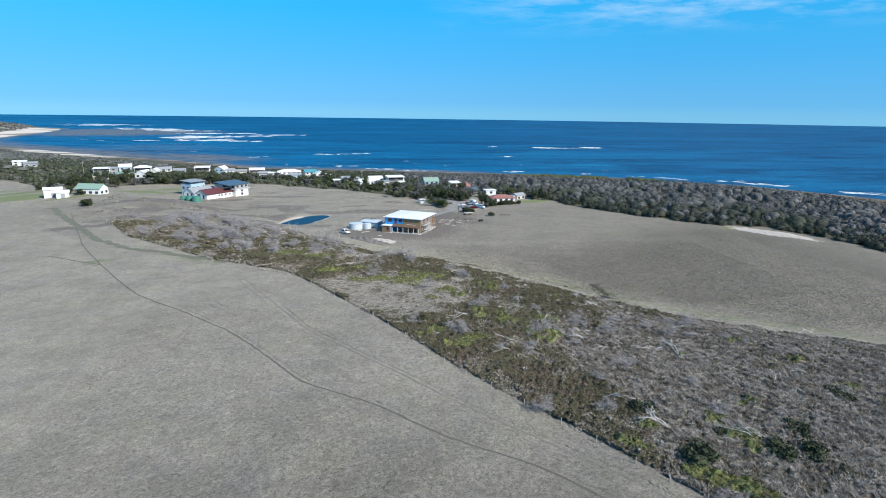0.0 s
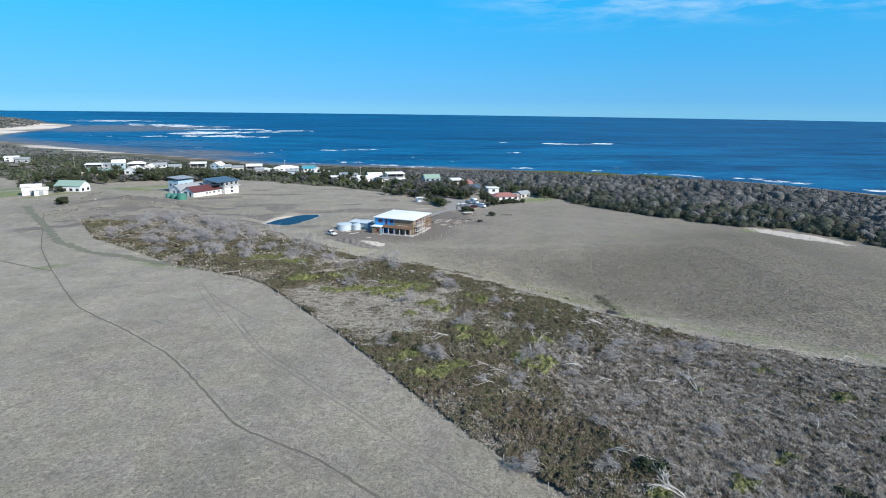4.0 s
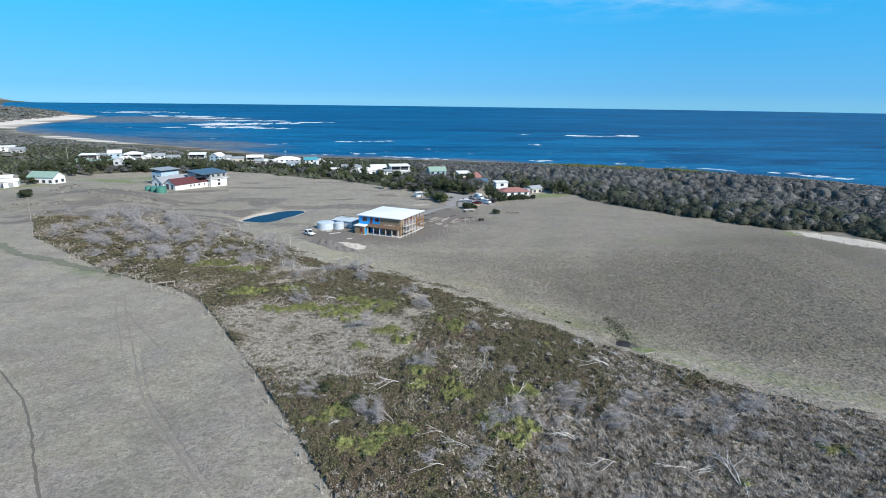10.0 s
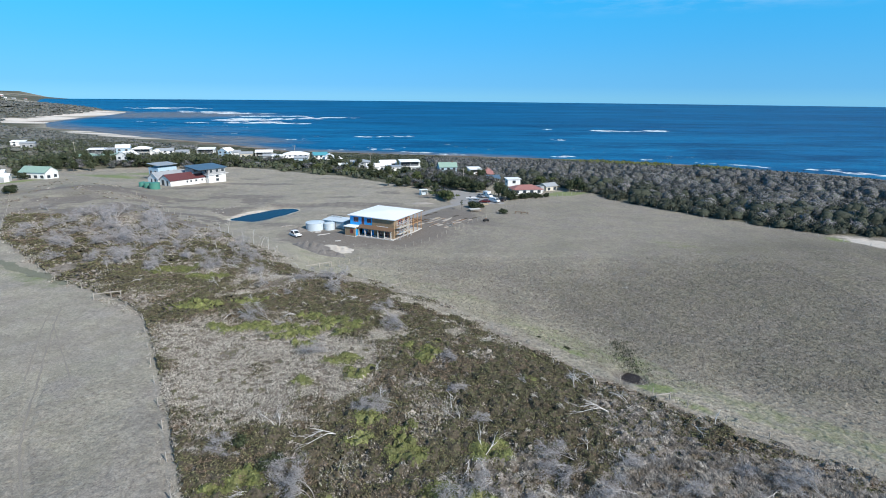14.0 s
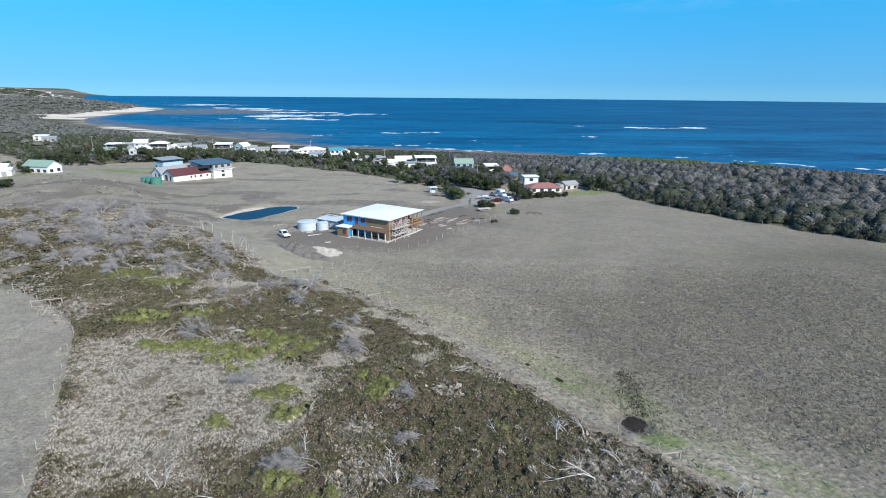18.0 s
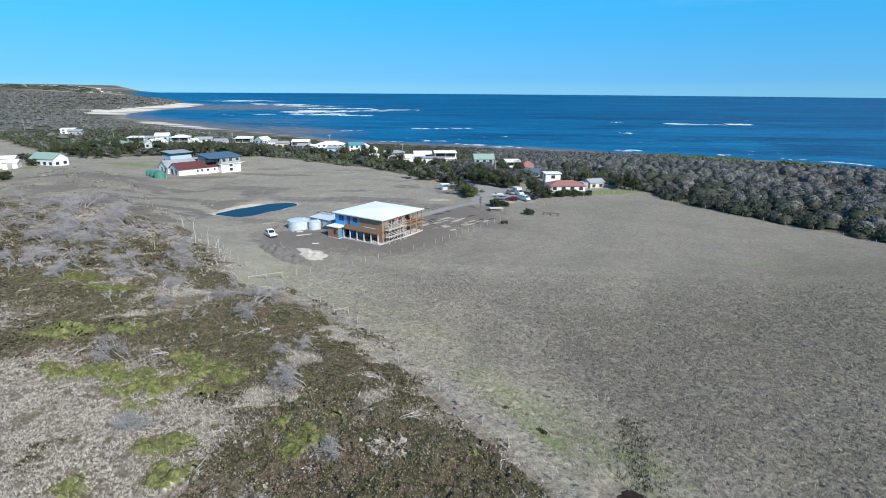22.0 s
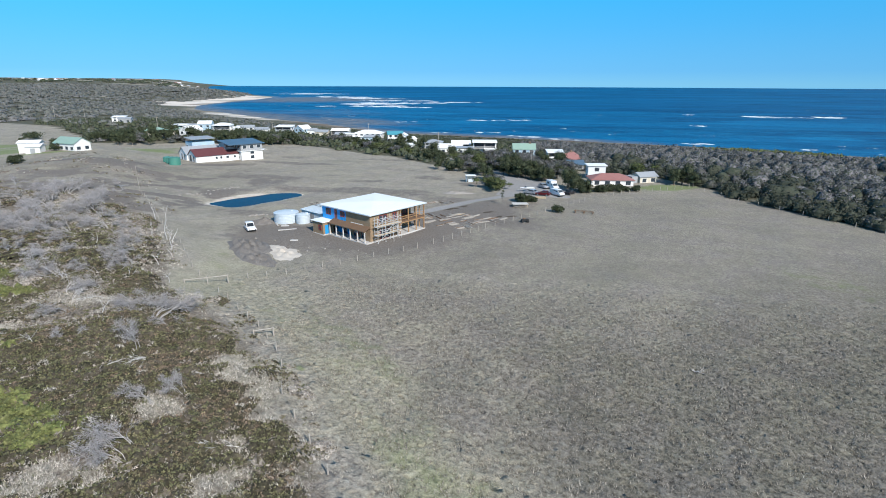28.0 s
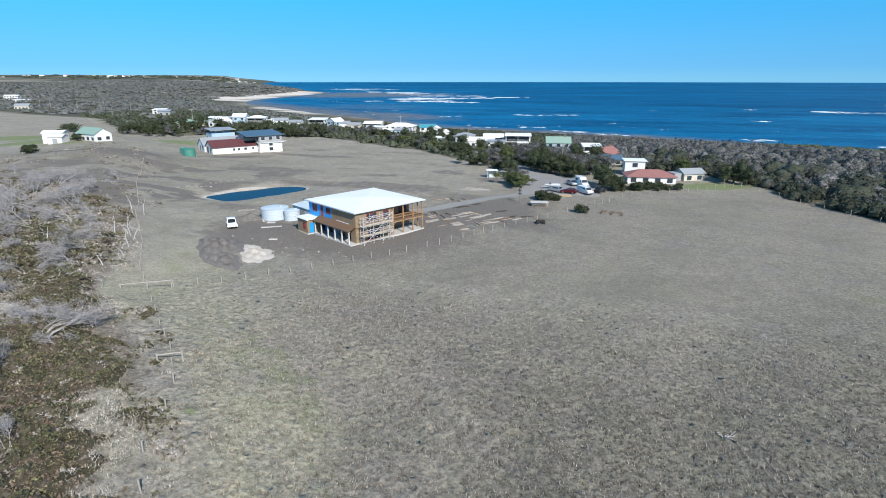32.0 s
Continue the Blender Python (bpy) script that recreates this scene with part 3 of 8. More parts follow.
def land(x, y):
    x, y = np.asarray(x, float), np.asarray(y, float)
    inland = side(SHORE, x, y)
    east = -side(BELT_EAST, x, y)
    z = 4.0 * ramp(-20, 14, east) * ramp(-260, -110, x)
    z = z + 1.3 * blob(x, y, -4, -100, 20, 26) + 2.6 * blob(x, y, -124, 62, 32, 17, 25)
    z = z - 1.2 * blob(x, y, 70, -55, 60, 50)
    z = z - 2.2 * blob(x, y, -49.6, 41.0, 14.6, 7.2, 45) + 2.6 * blob(x, y, -168, 100, 50, 38)
    z = z + 0.28 * waves(x, y, 37, 1.0) + 0.5 * waves(x, y, 140, 2.0) * ramp(60, 200, np.hypot(x, y))
    z = z + 4.5 * blob(x, y, -286, 268, 45, 36) - (1.4 + 4.2 * ramp(-90, -15, x)) * ramp(115, 285, y + 0.25 * np.clip(x, -400, 0)) + 2.5 * blob(x, y, -185, 190, 40, 25) * ramp(700, 300, np.hypot(x, y))
    z = z + 0.7 * (lumps(x, y, 6, 8) - 0.5) * blob(x, y, -49.6, 41.0, 20, 13, 45)
    z = z - 1.1 * blob(x, y, 38.8, -89.3, 2.3, 2.6, 10)
    far = ramp(280, 1200, np.hypot(x, y + 60)) * ramp(120, -400, x)
    z = z + far * (7 + 5 * waves(x, y, 620, 4.0)) * ramp(60, 520, inland) + 21 * ramp(2300, 4200, np.hypot(x, y)) * ramp(-900, -2300, x)
    bluff = 0.50 * np.clip((inland - 40) / 240, 0, 1) + 0.50 * ramp(40, 270, inland)
    z = np.where(inland > 0, SEA + 0.5 + 0.07 * np.clip(inland, 0, 30) + (z - SEA - 2.6) * bluff, SEA + 0.5 + 0.06 * np.clip(inland, -900, 0))
    z = z + (6 * blob(x, y, -1290, 2170, 200, 190) + 8 * blob(x, y, -1250, 1800, 200, 260) + 9 * blob(x, y, -1520, 2280, 220, 240)) * ramp(15, 130, inland)
    return z + bowl(x, y)


# ---- zones of the land ----
WOOD_EDGE = [(420, -260), (240, -120), (174, -51), (170, -26), (160, -4), (137, 6), (117, 30), (102, 50), (92, 70), (86, 92), (66, 106), (50, 112),
             (40, 97), (14, 96), (6, 104), (-7, 113), (-33, 138), (-68, 158), (-102, 176), (-140, 176), (-178, 160), (-215, 155), (-250, 190),
             (-330, 246), (-390, 268), (-450, 276), (-570, 330), (-900, 480), (-1800, 900), (-4000, 2000)]
STRAW_PATCH = [(-38, -72), (-17, -74), (-4, -84), (-1, -98), (-6, -107), (-18, -109), (-29, -100)]
# bright green shrubs in the belt: place, size and turn
GREEN_SHRUBS = [(7.3, -88.3, 2.3, 2.0, 30), (4.3, -85.5, 1.3, 1.0, 0), (-4.6, -76, 1.4, 1.2, 0), (10, -82.8, 0.9, 0.8, 0), (24.5, -86.5, 0.8, 0.7, 0), (22.1, -95.3, 1.1, 0.9, 0),
                (8.1, -86.8, 1.4, 1.1, 0), (-4, -89, 1.4, 1.2, 0), (-2.7, -93.4, 1.7, 1.1, 0), (-9.5, -95.9, 1.6, 1.1, 0), (-12.6, -78.7, 2.0, 1.6, 0), (-9.1, -77.5, 1.5, 1.2, 0),
                (0.7, -105.2, 1.9, 1.5, 0), (4.5, -107.5, 1.7, 1.4, 0), (4.1, -110.5, 1.5, 1.3, 0), (-0.6, -109.5, 1.3, 1.1, 0), (13.5, -111.4, 2.6, 1.8, 0), (-12, -114.8, 2.0, 1.6, 0), (-3.6, -119.5, 2.3, 1.6, 0),
                (12.5, -119.5, 1.4, 1.6, 0), (-27.6, -75.4, 2.0, 1.2, 0), (-15, -116.2, 1.3, 1.2, 0), (-8.6, -122.1, 3.0, 2.0, 0), (5.7, -112.1, 1.9, 1.5, 0), (7.6, -118.2, 2.2, 1.8, 0), (-35.5, -64.6, 4.4, 2.4, 10),
                (-25.5, -63.2, 3.0, 1.5, 0), (48.9, -127.2, 2.2, 1.2, 0), (10.3, -122.1, 1.8, 1.5, 0), (-22.2, -76, 4.6, 1.4, 10), (-16.8, -76.8, 3.6, 1.2, 10), (-12.4, -71.7, 2.4, 1.8, 0), (-34.4, -66.1, 2.6, 1.8, 0),
                (-38.4, -47.9, 4.2, 1.6, 5), (-51.4, -43.6, 3.0, 1.6, 0), (-5.6, -90.3, 2.4, 1.0, 0), (-2.2, -72.7, 0.9, 0.8, 0), (33.9, -149.6, 1.5, 1.2, 0), (26.7, -158.6, 2.3, 1.6, 0), (25.5, -153.8, 1.9, 1.6, 0),
                (54.9, -137.1, 2.0, 1.1, 0), (55, -148, 1.9, 1.3, 0), (26.8, -162, 1.9, 1.5, 0), (14.4, -154.3, 1.5, 1.2, 0), (10, -158.5, 2.6, 1.3, -40), (16.5, -166.5, 4.2, 1.6, -50), (20.5, -169.5, 2.4, 1.6, -50), (34.6, -131.2, 1.2, 0.8, 0), (-47, -43, 4.5, 2.0, 0), (58, -153, 2.0, 1.6, 0),
                (-12.5, -78.9, 4.4, 1.1, 20), (-8.2, -73.6, 2.4, 1.5, 0), (-9.6, -76.4, 3.2, 1.0, 25), (-11.2, -83.2, 2.2, 1.1, 10), (-5.8, -79.6, 1.7, 1.2, 0), (-15.6, -80.4, 2.4, 1.0, 15)]
# green grass outside the belt
GREEN_GRASS = [(41.3, -93.0, 3.2, 2.4, 20, 1.25), (42.5, -82.0, 6.5, 4.6, -47, 0.62), (44.0, -98.7, 9, 2.4, -46, 0.52), (32.0, -79.5, 5.0, 1.8, -46, 0.75), (77, 82, 13, 5, 25, 1.2), (-255, 128, 34, 14, 25, 1.1), (-215, 118, 22, 9, 20, 1.2), (-191, 93, 14, 6, 25, 1.2), (-170, 84, 14, 3, 20, 1.0),
               (-135, 145, 28, 9, 10, 0.8), (-150, 127, 28, 9, -18, 0.75), (28, 108, 7, 5, 0, 1.1), (10, -56.7, 1.2, 0.8, -60, 0.6), (88, -8, 26, 9, -40, 0.38), (60, 30, 16, 5, -30, 0.3), (141, -3, 5, 3, -40, 0.8), (-201, 98, 20, 11, 25, 1.2)]
# bare sand blown into the woods behind the bay
DUNES = [(-999, 1190, 40, 30), (-1067, 1134, 26, 16), (-890, 1128, 46, 28), (-912, 1213, 60, 40), (-1030, 1240, 30, 12), (-950, 1010, 18, 12)]
# clearings of pale dry grass and twigs in the scrub
PALES = [(-5, -88, 4.6, 6.4, 0), (-25, -48, 7, 2.6, 10), (-21, -80, 3, 1.8, 0), (2, -69, 2.4, 2.2, 0), (-12, -89, 2.8, 1.8, 0), (13, -77, 2.0, 2.6, 0), (9, -63, 2.0, 3.2, 30), (3, -59, 2.2, 1.8, 0),
         (11, -72, 1.5, 2.0, 0), (3, -79, 2.0, 1.3, 0), (0, -80, 2.5, 3, 0), (-30, -58, 5, 1.4, 15), (-48, -28, 6, 2, 20), (-62, -36, 6, 2, 20),
         (-40, -12, 6, 2, -40), (-15.7, -39, 4, 3, -40), (4.5, -60, 2.4, 3.4, 30), (11, -66, 2, 3, 30), (-80, 2, 8, 2.4, -40), (-66, 18, 8, 3, -45)]


def within(poly, x, y):
    inside = np.zeros(np.shape(x), bool)
    n = len(poly)
    for i in range(n):
        (ax, ay), (bx, by) = poly[i], poly[(i + 1) % n]
        cross = ((ay > y) != (by > y)) & (x < (bx - ax) * (y - ay) / (by - ay + 1e-12) + ax)
        inside ^= cross
    return inside


def belt(x, y):
    """How deep inside the scrub belt, in metres."""
    return np.minimum(-side(BELT_EAST, x, y), side(BELT_WEST, x, y))


def woods(x, y):
    return np.minimum(-side(WOOD_EDGE, x, y), side(SHORE, x, y) - 16)


def band(poly, x, y, half, soft):
    return ramp(half + soft, half - soft, np.abs(side(poly, x, y)))


DRIVE = [(-2, 24), (4, 31), (12, 43), (22, 54), (30, 62)]
ROAD = [(33, 72), (24, 90), (14, 110), (2, 128), (-40, 170), (-120, 215)]
CARPARK = [(22, 58), (30, 56), (44, 59), (45, 68), (37, 85), (28, 92), (20, 99), (15, 90), (22, 76)]


def put_zones(ob, x, y, tip=None):
    """Writes the kinds of ground at these places as two colour layers."""
    inland, b, w = side(SHORE, x, y), belt(x, y), woods(x, y)
    straw = within(STRAW_PATCH, x + 9 * (lumps(x, y, 7, 1) - 0.5), y + 9 * (lumps(x, y, 7, 2) - 0.5))
    scrub = ramp(-1.5, 3.0, b) * ramp(-180, -120, x) * np.where(straw, 0.12, 1.0) * (1 - 0.75 * ramp(5, 40, y)) * (0.55 + 0.75 * lumps(x, y, 6, 3))
    for cx, cy, rx, ry, turn in PALES:
        scrub = scrub * (1 - 0.8 * blob(x, y, cx, cy, rx, ry, turn))
    green = np.zeros(len(x))
    for cx, cy, rx, ry, turn in GREEN_SHRUBS:
        green = np.maximum(green, 0.8 * blob(x, y, cx, cy, rx, ry, turn))
    for cx, cy, rx, ry, turn, much in GREEN_GRASS:
        green = np.maximum(green, much * blob(x, y, cx, cy, rx, ry, turn))
    green = np.maximum(green, (0.30 + 0.13 * ramp(-55, -75, y)) * ramp(2, 6, side(BELT_EAST, x, y)) * ramp(20, 10, side(BELT_EAST, x, y)) * ramp(20, -20, y))
    green = np.maximum(green, 0.42 * blob(x, y, 12, -46, 26, 7, -42))
    green = np.maximum(green, 0.5 * blob(x, y, -78, -46, 22, 5, -32))
    green = np.maximum(green, 0.55 * blob(x, y, -104, -46, 9, 4, 20))
    soil = np.maximum.reduce([0.8 * blob(x, y, 42.6, -79.5, 5.5, 1.7, 75) * (0.3 + lumps(x, y, 0.7, 6)), 1.2 * blob(x, y, 38.8, -89.2, 2.7, 3.0, 10), blob(x, y, 2, 10, 22, 17, 60) * 1.2, blob(x, y, -21, 2, 17, 12, -20), 1.1 * blob(x, y, 16, 32, 20, 13, 50), blob(x, y, -96, 96, 18, 6, 30) * 0.8,
                              0.42 * ramp(7.0, 1.0, np.abs(np.hypot((x + 49.6), (y - 41.0)) - 18) + 6 * lumps(x, y, 7, 3))])
    yard = ramp(-160, -120, x) * ramp(60, 30, x) * ramp(5, 25, y) * ramp(150, 120, y)
    soil = np.maximum(soil, 0.95 * ramp(-160, -135, x) * ramp(-48, -66, x) * ramp(-4, 10, y) * ramp(84, 66, y) * ramp(0.46, 0.66, 0.7 * lumps(0.45 * x + 0.2 * y, y - 0.25 * x, 6, 81) + 0.3 * lumps(x, y, 2.2, 82)))
    soil = np.maximum(soil, 0.62 * yard * ramp(0.50, 0.80, lumps(0.5 * x, y, 9, 9)))
    beach = np.clip(np.maximum(ramp(1180, 1320, y), 1.6 * blob(x, y, -503, 780, 135, 135)), 0, 1)
    sand = beach * ramp(46 + 70 * ramp(900, 1400, y), 20 + 40 * ramp(900, 1400, y), inland) * ramp(-3, 2, inland) + 0.9 * blob(x, y, 153, -14, 20, 6, -58)
    for cx, cy, rx, ry in DUNES:
        sand = np.maximum(sand, 1.3 * blob(x, y, cx, cy, rx, ry) * (0.45 + 0.8 * lumps(x, y, 18, 3)))
    sand = np.maximum(sand, ramp(0.42, 0.75, waves(x, y, 210, 5.0)) * ramp(150, 40, inland) * ramp(700, 900, y))
    pond_rim = np.hypot(((x + 49.6) * 0.707 + (y - 41.0) * 0.707) / 14.6, (-(x + 49.6) * 0.707 + (y - 41.0) * 0.707) / 7.3)
    sand = np.maximum(sand, 0.52 * ramp(1.13, 1.0, pond_rim))
    gravel = np.maximum.reduce([band(DRIVE, x, y, 1.6, 0.9), band(ROAD, x, y, 2.6, 1.2), within(CARPARK, x, y) * 1.0])
    r = np.hypot(x, y)
    wood = ramp(-3, 5, w) * ramp(2700, 2100, r + 300 * waves(x, y, 900, 3.0)) + 0.85 * ramp(2500, 3000, r) * ramp(-0.5, 0.1, waves(x, y, 500, 6.0))
    rock = ramp(26, 12, inland) * (1 - beach) * ramp(-8, 0, inland)
    # browner field; the shade between its tussocks is also put into this tone
    dark_field = ramp(10, 32, side(BELT_EAST, x, y) + 9 * (lumps(x, y, 9, 5) - 0.5) + 7 * ramp(-45, -70, y)) * ramp(-6, -60, y - 0.5 * np.clip(x - 50, 0, 70)) * ramp(190, 120, x) * (0.80 + 0.17 * ramp(110, 60, x)) * (0.72 + 0.3 * lumps(x, y, 24, 2))
    dark_field = np.maximum(dark_field, 0.55 * blob(x, y, -24, -172, 50, 28) * (0.5 + 0.8 * lumps(x, y, 9, 4)))
    dark_field = np.maximum(dark_field, 0.45 * blob(x, y, -122, 60, 50, 26, 25) * (0.25 + 0.95 * lumps(0.6 * x, y, 4, 14)))
    field = ramp(2, 12, side(BELT_EAST, x, y)) * ramp(70, 25, y - 0.4 * x) * ramp(-20, 20, x)
    za = np.stack([scrub, green, soil * (1 - 0.9 * gravel), np.ones(len(x))], 1)
    zb = np.stack([sand, gravel, wood * (1 - gravel), np.ones(len(x))], 1)
    edge = side(BELT_EAST, x, y)
    pale_grass = 0.8 * ramp(1, 6, edge) * ramp(19, 7, edge + 10 * (lumps(x, y, 11, 71) - 0.5)) * ramp(8, -30, y) * ramp(-90, -66, y) * (0.55 + 0.7 * lumps(x, y, 5, 72))
    pale_grass = np.maximum(pale_grass, 0.9 * blob(x, y, -17, -36, 9, 5, -40))
    # smooth ground takes a lower tip: the turf's self-shading put into its tone
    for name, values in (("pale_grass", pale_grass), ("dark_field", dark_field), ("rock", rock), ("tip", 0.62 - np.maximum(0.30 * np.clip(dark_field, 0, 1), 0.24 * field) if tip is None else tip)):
        layer = ob.data.attributes.new(name, "FLOAT", "POINT")
        layer.data.foreach_set("value", np.clip(values, 0, 1).astype(np.float32))
    for name, values in (("zone_a", za), ("zone_b", zb)):
        layer = ob.data.color_attributes.new(name, "FLOAT_COLOR", "POINT")
        layer.data.foreach_set("color", np.clip(values, 0, 1).astype(np.float32).ravel())


def build_ground():
    def axis(lo, hi, step, end0, end1):
        core = list(np.arange(lo, hi + step, step))
        s, v, up = step, core[-1], []
        while v < end1:
            s *= 1.09
            v += s
            up.append(min(v, end1))
        s, v, dn = step, core[0], []
        while v > end0:
            s *= 1.09
            v -= s
            dn.append(max(v, end0))
        return np.array(dn[::-1] + core + up)

    xs, ys = axis(-150, 185, 1.5, -4700, 3200), axis(-205, 200, 1.5, -1500, 4850)
    gx, gy = np.meshgrid(xs, ys, indexing="ij")
    x, y = gx.ravel(), gy.ravel()
    z = land(x, y)
    nx, ny = len(xs), len(ys)
    i = np.arange((nx - 1) * (ny - 1))
    a = (i // (ny - 1)) * ny + i % (ny - 1)
    ob = arrays("ground", np.stack([x, y, z], 1), np.stack([a, a + ny, a + ny + 1, a + 1], 1), GROUND, smooth=True)
    tagged(ob, "dry grey brown paddocks, scrub belt and dunes by the sea", "ground", kind="structure")
    put_zones(ob, x, y)
    return ob


def build_sea():
    rings = np.concatenate([np.arange(150, 1200, 12.0), 1200 * 1.022 ** np.arange(0, 66)])
    rings = rings[rings < 4990]
    turn = np.radians(np.arange(-75, 76, 0.8))
    rr, tt = np.meshgrid(rings, turn, indexing="ij")
    x, y = (rr * np.sin(tt)).ravel(), (rr * np.cos(tt)).ravel()
    z = SEA + bowl(x, y)
    n, k = len(rings), len(turn)
    i = np.arange((n - 1) * (k - 1))
    a = (i // (k - 1)) * k + i % (k - 1)
    ob = arrays("water", np.stack([x, y, z], 1), np.stack([a, a + 1, a + k + 1, a + k], 1), SEA_M, smooth=True)
    tagged(ob, "deep blue sea with wind ripples and swell", "sea", kind="structure")
    inland = side(SHORE, x, y)
    shallow = ramp(-150, -10, inland) * ramp(-120, -260, x) * ramp(1500, 900, y) * 0.9
    shallow = np.maximum(shallow, ramp(-70, -5, inland) * 0.8 * ramp(250, 60, x))
    shallow = np.maximum(shallow, 1.15 * blob(x, y, -830, 1800, 330, 330, -30) * ramp(-20, -60, inland))
    shallow = np.maximum(shallow, 0.8 * blob(x, y, -270, 720, 150, 70, -35))
    shallow = np.maximum(shallow, 0.40 * blob(x, y, -420, 930, 230, 260, 20) * ramp(0, -30, inland))
    shoal = ramp(-950, -60, inland) * (0.35 + 0.8 * lumps(0.3 * x, y, 60, 4))
    shoal = np.maximum(shoal, 0.9 * blob(x, y, 480, 975, 120, 26) + 0.8 * blob(x, y, 70, 720, 160, 60, -5))
    for name, values in (("shallow", shallow), ("shoal", shoal)):
        layer = ob.data.attributes.new(name, "FLOAT", "POINT")
        layer.data.foreach_set("value", np.clip(values, 0, 1).astype(np.float32))
    return ob


def build_foam():
    """Breaking waves: low ridges of broken water with ragged edges."""
    rng = np.random.default_rng(5)
    lines = [(416, 994, 62, 8, -3, 2.2), (534, 1002, 52, 8, 3, 2.0), (470, 985, 50, 3, 0, 0.8), (305, 1040, 22, 4, 0, 1.4), (250, 735, 26, 4, -8, 1.5), (60, 640, 16, 3, -8, 1.2),
             (-180, 720, 40, 4, 4, 1.2), (-30, 560, 40, 4, -6, 1.2), (55, 492, 44, 5, -12, 1.0), (12, 515, 40, 5, -8, 1.0), (-60, 786, 60, 5, 0, 1.2), (-10, 802, 40, 5, 0, 1.4), (-390, 1262, 150, 14, -4, 1.6), (-470, 1400, 170, 14, -6, 1.8), (-440, 1480, 190, 12, -6, 1.7), (-420, 1720, 170, 10, -4, 1.5), (-1150, 2620, 420, 14, -10, 1.5), (-770, 2060, 300, 12, -8, 1.6),
             (-90, 545, 40, 3, -4, 1.0), (185, 478, 30, 5, -18, 1.0), (275, 444, 16, 3, -26, 0.8), (345, 395, 80, 4, -32, 1.1), (430, 335, 80, 5, -44, 1.1),
             (480, 250, 40, 7, -58, 1.0), (-300, 1230, 110, 7, -6, 1.6), (-420, 1440, 150, 9, -4, 1.7), (-330, 1520, 150, 9, -5, 1.7),
             (-250, 1620, 170, 9, -8, 1.6), (-480, 1700, 210, 9, -6, 1.5), (-640, 1950, 260, 12, -8, 1.6), (-820, 2150, 300, 12, -10, 1.6), (-1180, 2500, 240, 12, -12, 1.4),
             (-520, 1230, 60, 6, 2, 1.0)]
    for _ in range(13):
        u = rng.random()
        lines.append((-40 - 620 * u + rng.normal(0, 60), 640 + 760 * u + rng.normal(0, 110), 10 + 30 * rng.random(), 2.0, rng.normal(0, 10), 0.7))
    for _ in range(4):
        lines.append((rng.uniform(-60, 900), rng.uniform(640, 1500), 6 + 16 * rng.random(), 1.5, rng.normal(-8, 8), 0.6))
    for _ in range(16):
        u, off = rng.random(), rng.uniform(14, 150)
        lines.append((-160 + 560 * u, 528 - 130 * u * u - 20 * u + off, 6 + 16 * rng.random(), 1.7, rng.normal(-10 - 14 * u, 7), 0.6))
    v, f = [], []
    for cx, cy, length, width, turn, high in lines:
        width *= (1.0 if width < 3 else 1.8) * (2.0 if 950 < cy < 1010 else 2.3 if cy > 1200 else 1.0)
        if side(SHORE, np.array([cx]), np.array([cy]))[0] > -4:
            continue
        c, s = math.cos(radians(turn)), math.sin(radians(turn))
        gate = rng.random(3) * 6.28
        n = int(length * width * 0.030 + 0.3 * length) + 3
        for _ in range(n):
            u = rng.beta(1.6, 1.6)
            dense = 0.5 + 0.35 * math.sin(u * 9 + gate[0]) + 0.3 * math.sin(u * 23 + gate[1])
            if rng.random() > 1.5 * dense - 0.3:
                continue
            px = (u - 0.5) * length
            py = 0.09 * length * math.sin(u * 5 + gate[2]) + 0.04 * length * math.sin(u * 17 + gate[0]) + abs(rng.normal(0, 0.55 * width)) * rng.choice((1, 1, 1, -0.6))
            long_, short = min(width, 14) * rng.uniform(0.25, 1.0), min(width, 14) * rng.uniform(0.10, 0.30)
            k, m = len(v), 9
            top = high * rng.uniform(0.15, 0.8) * max(0.15, 1 - abs(py) / (1.5 * width))
            wx, wy = cx + px * c - py * s, cy + px * s + py * c
            v.append((wx, wy, SEA + bowl(wx, wy) + 0.1 + top))
            for j in range(m):
                a = 6.2832 * j / m
                r = rng.uniform(0.55, 1.3)
                qx, qy = px + long_ * r * math.cos(a), py + short * r * math.sin(a)
                wx, wy = cx + qx * c - qy * s, cy + qx * s + qy * c
                v.append((wx, wy, SEA + bowl(wx, wy) + 0.05))
            f += [(k, k + 1 + j, k + 1 + (j + 1) % m) for j in range(m)]
    ob = arrays("breaking_waves", v, f, FOAM, smooth=True)
    tagged(ob, "white foam of waves breaking on the reef and shore", "waves", kind="stuff")


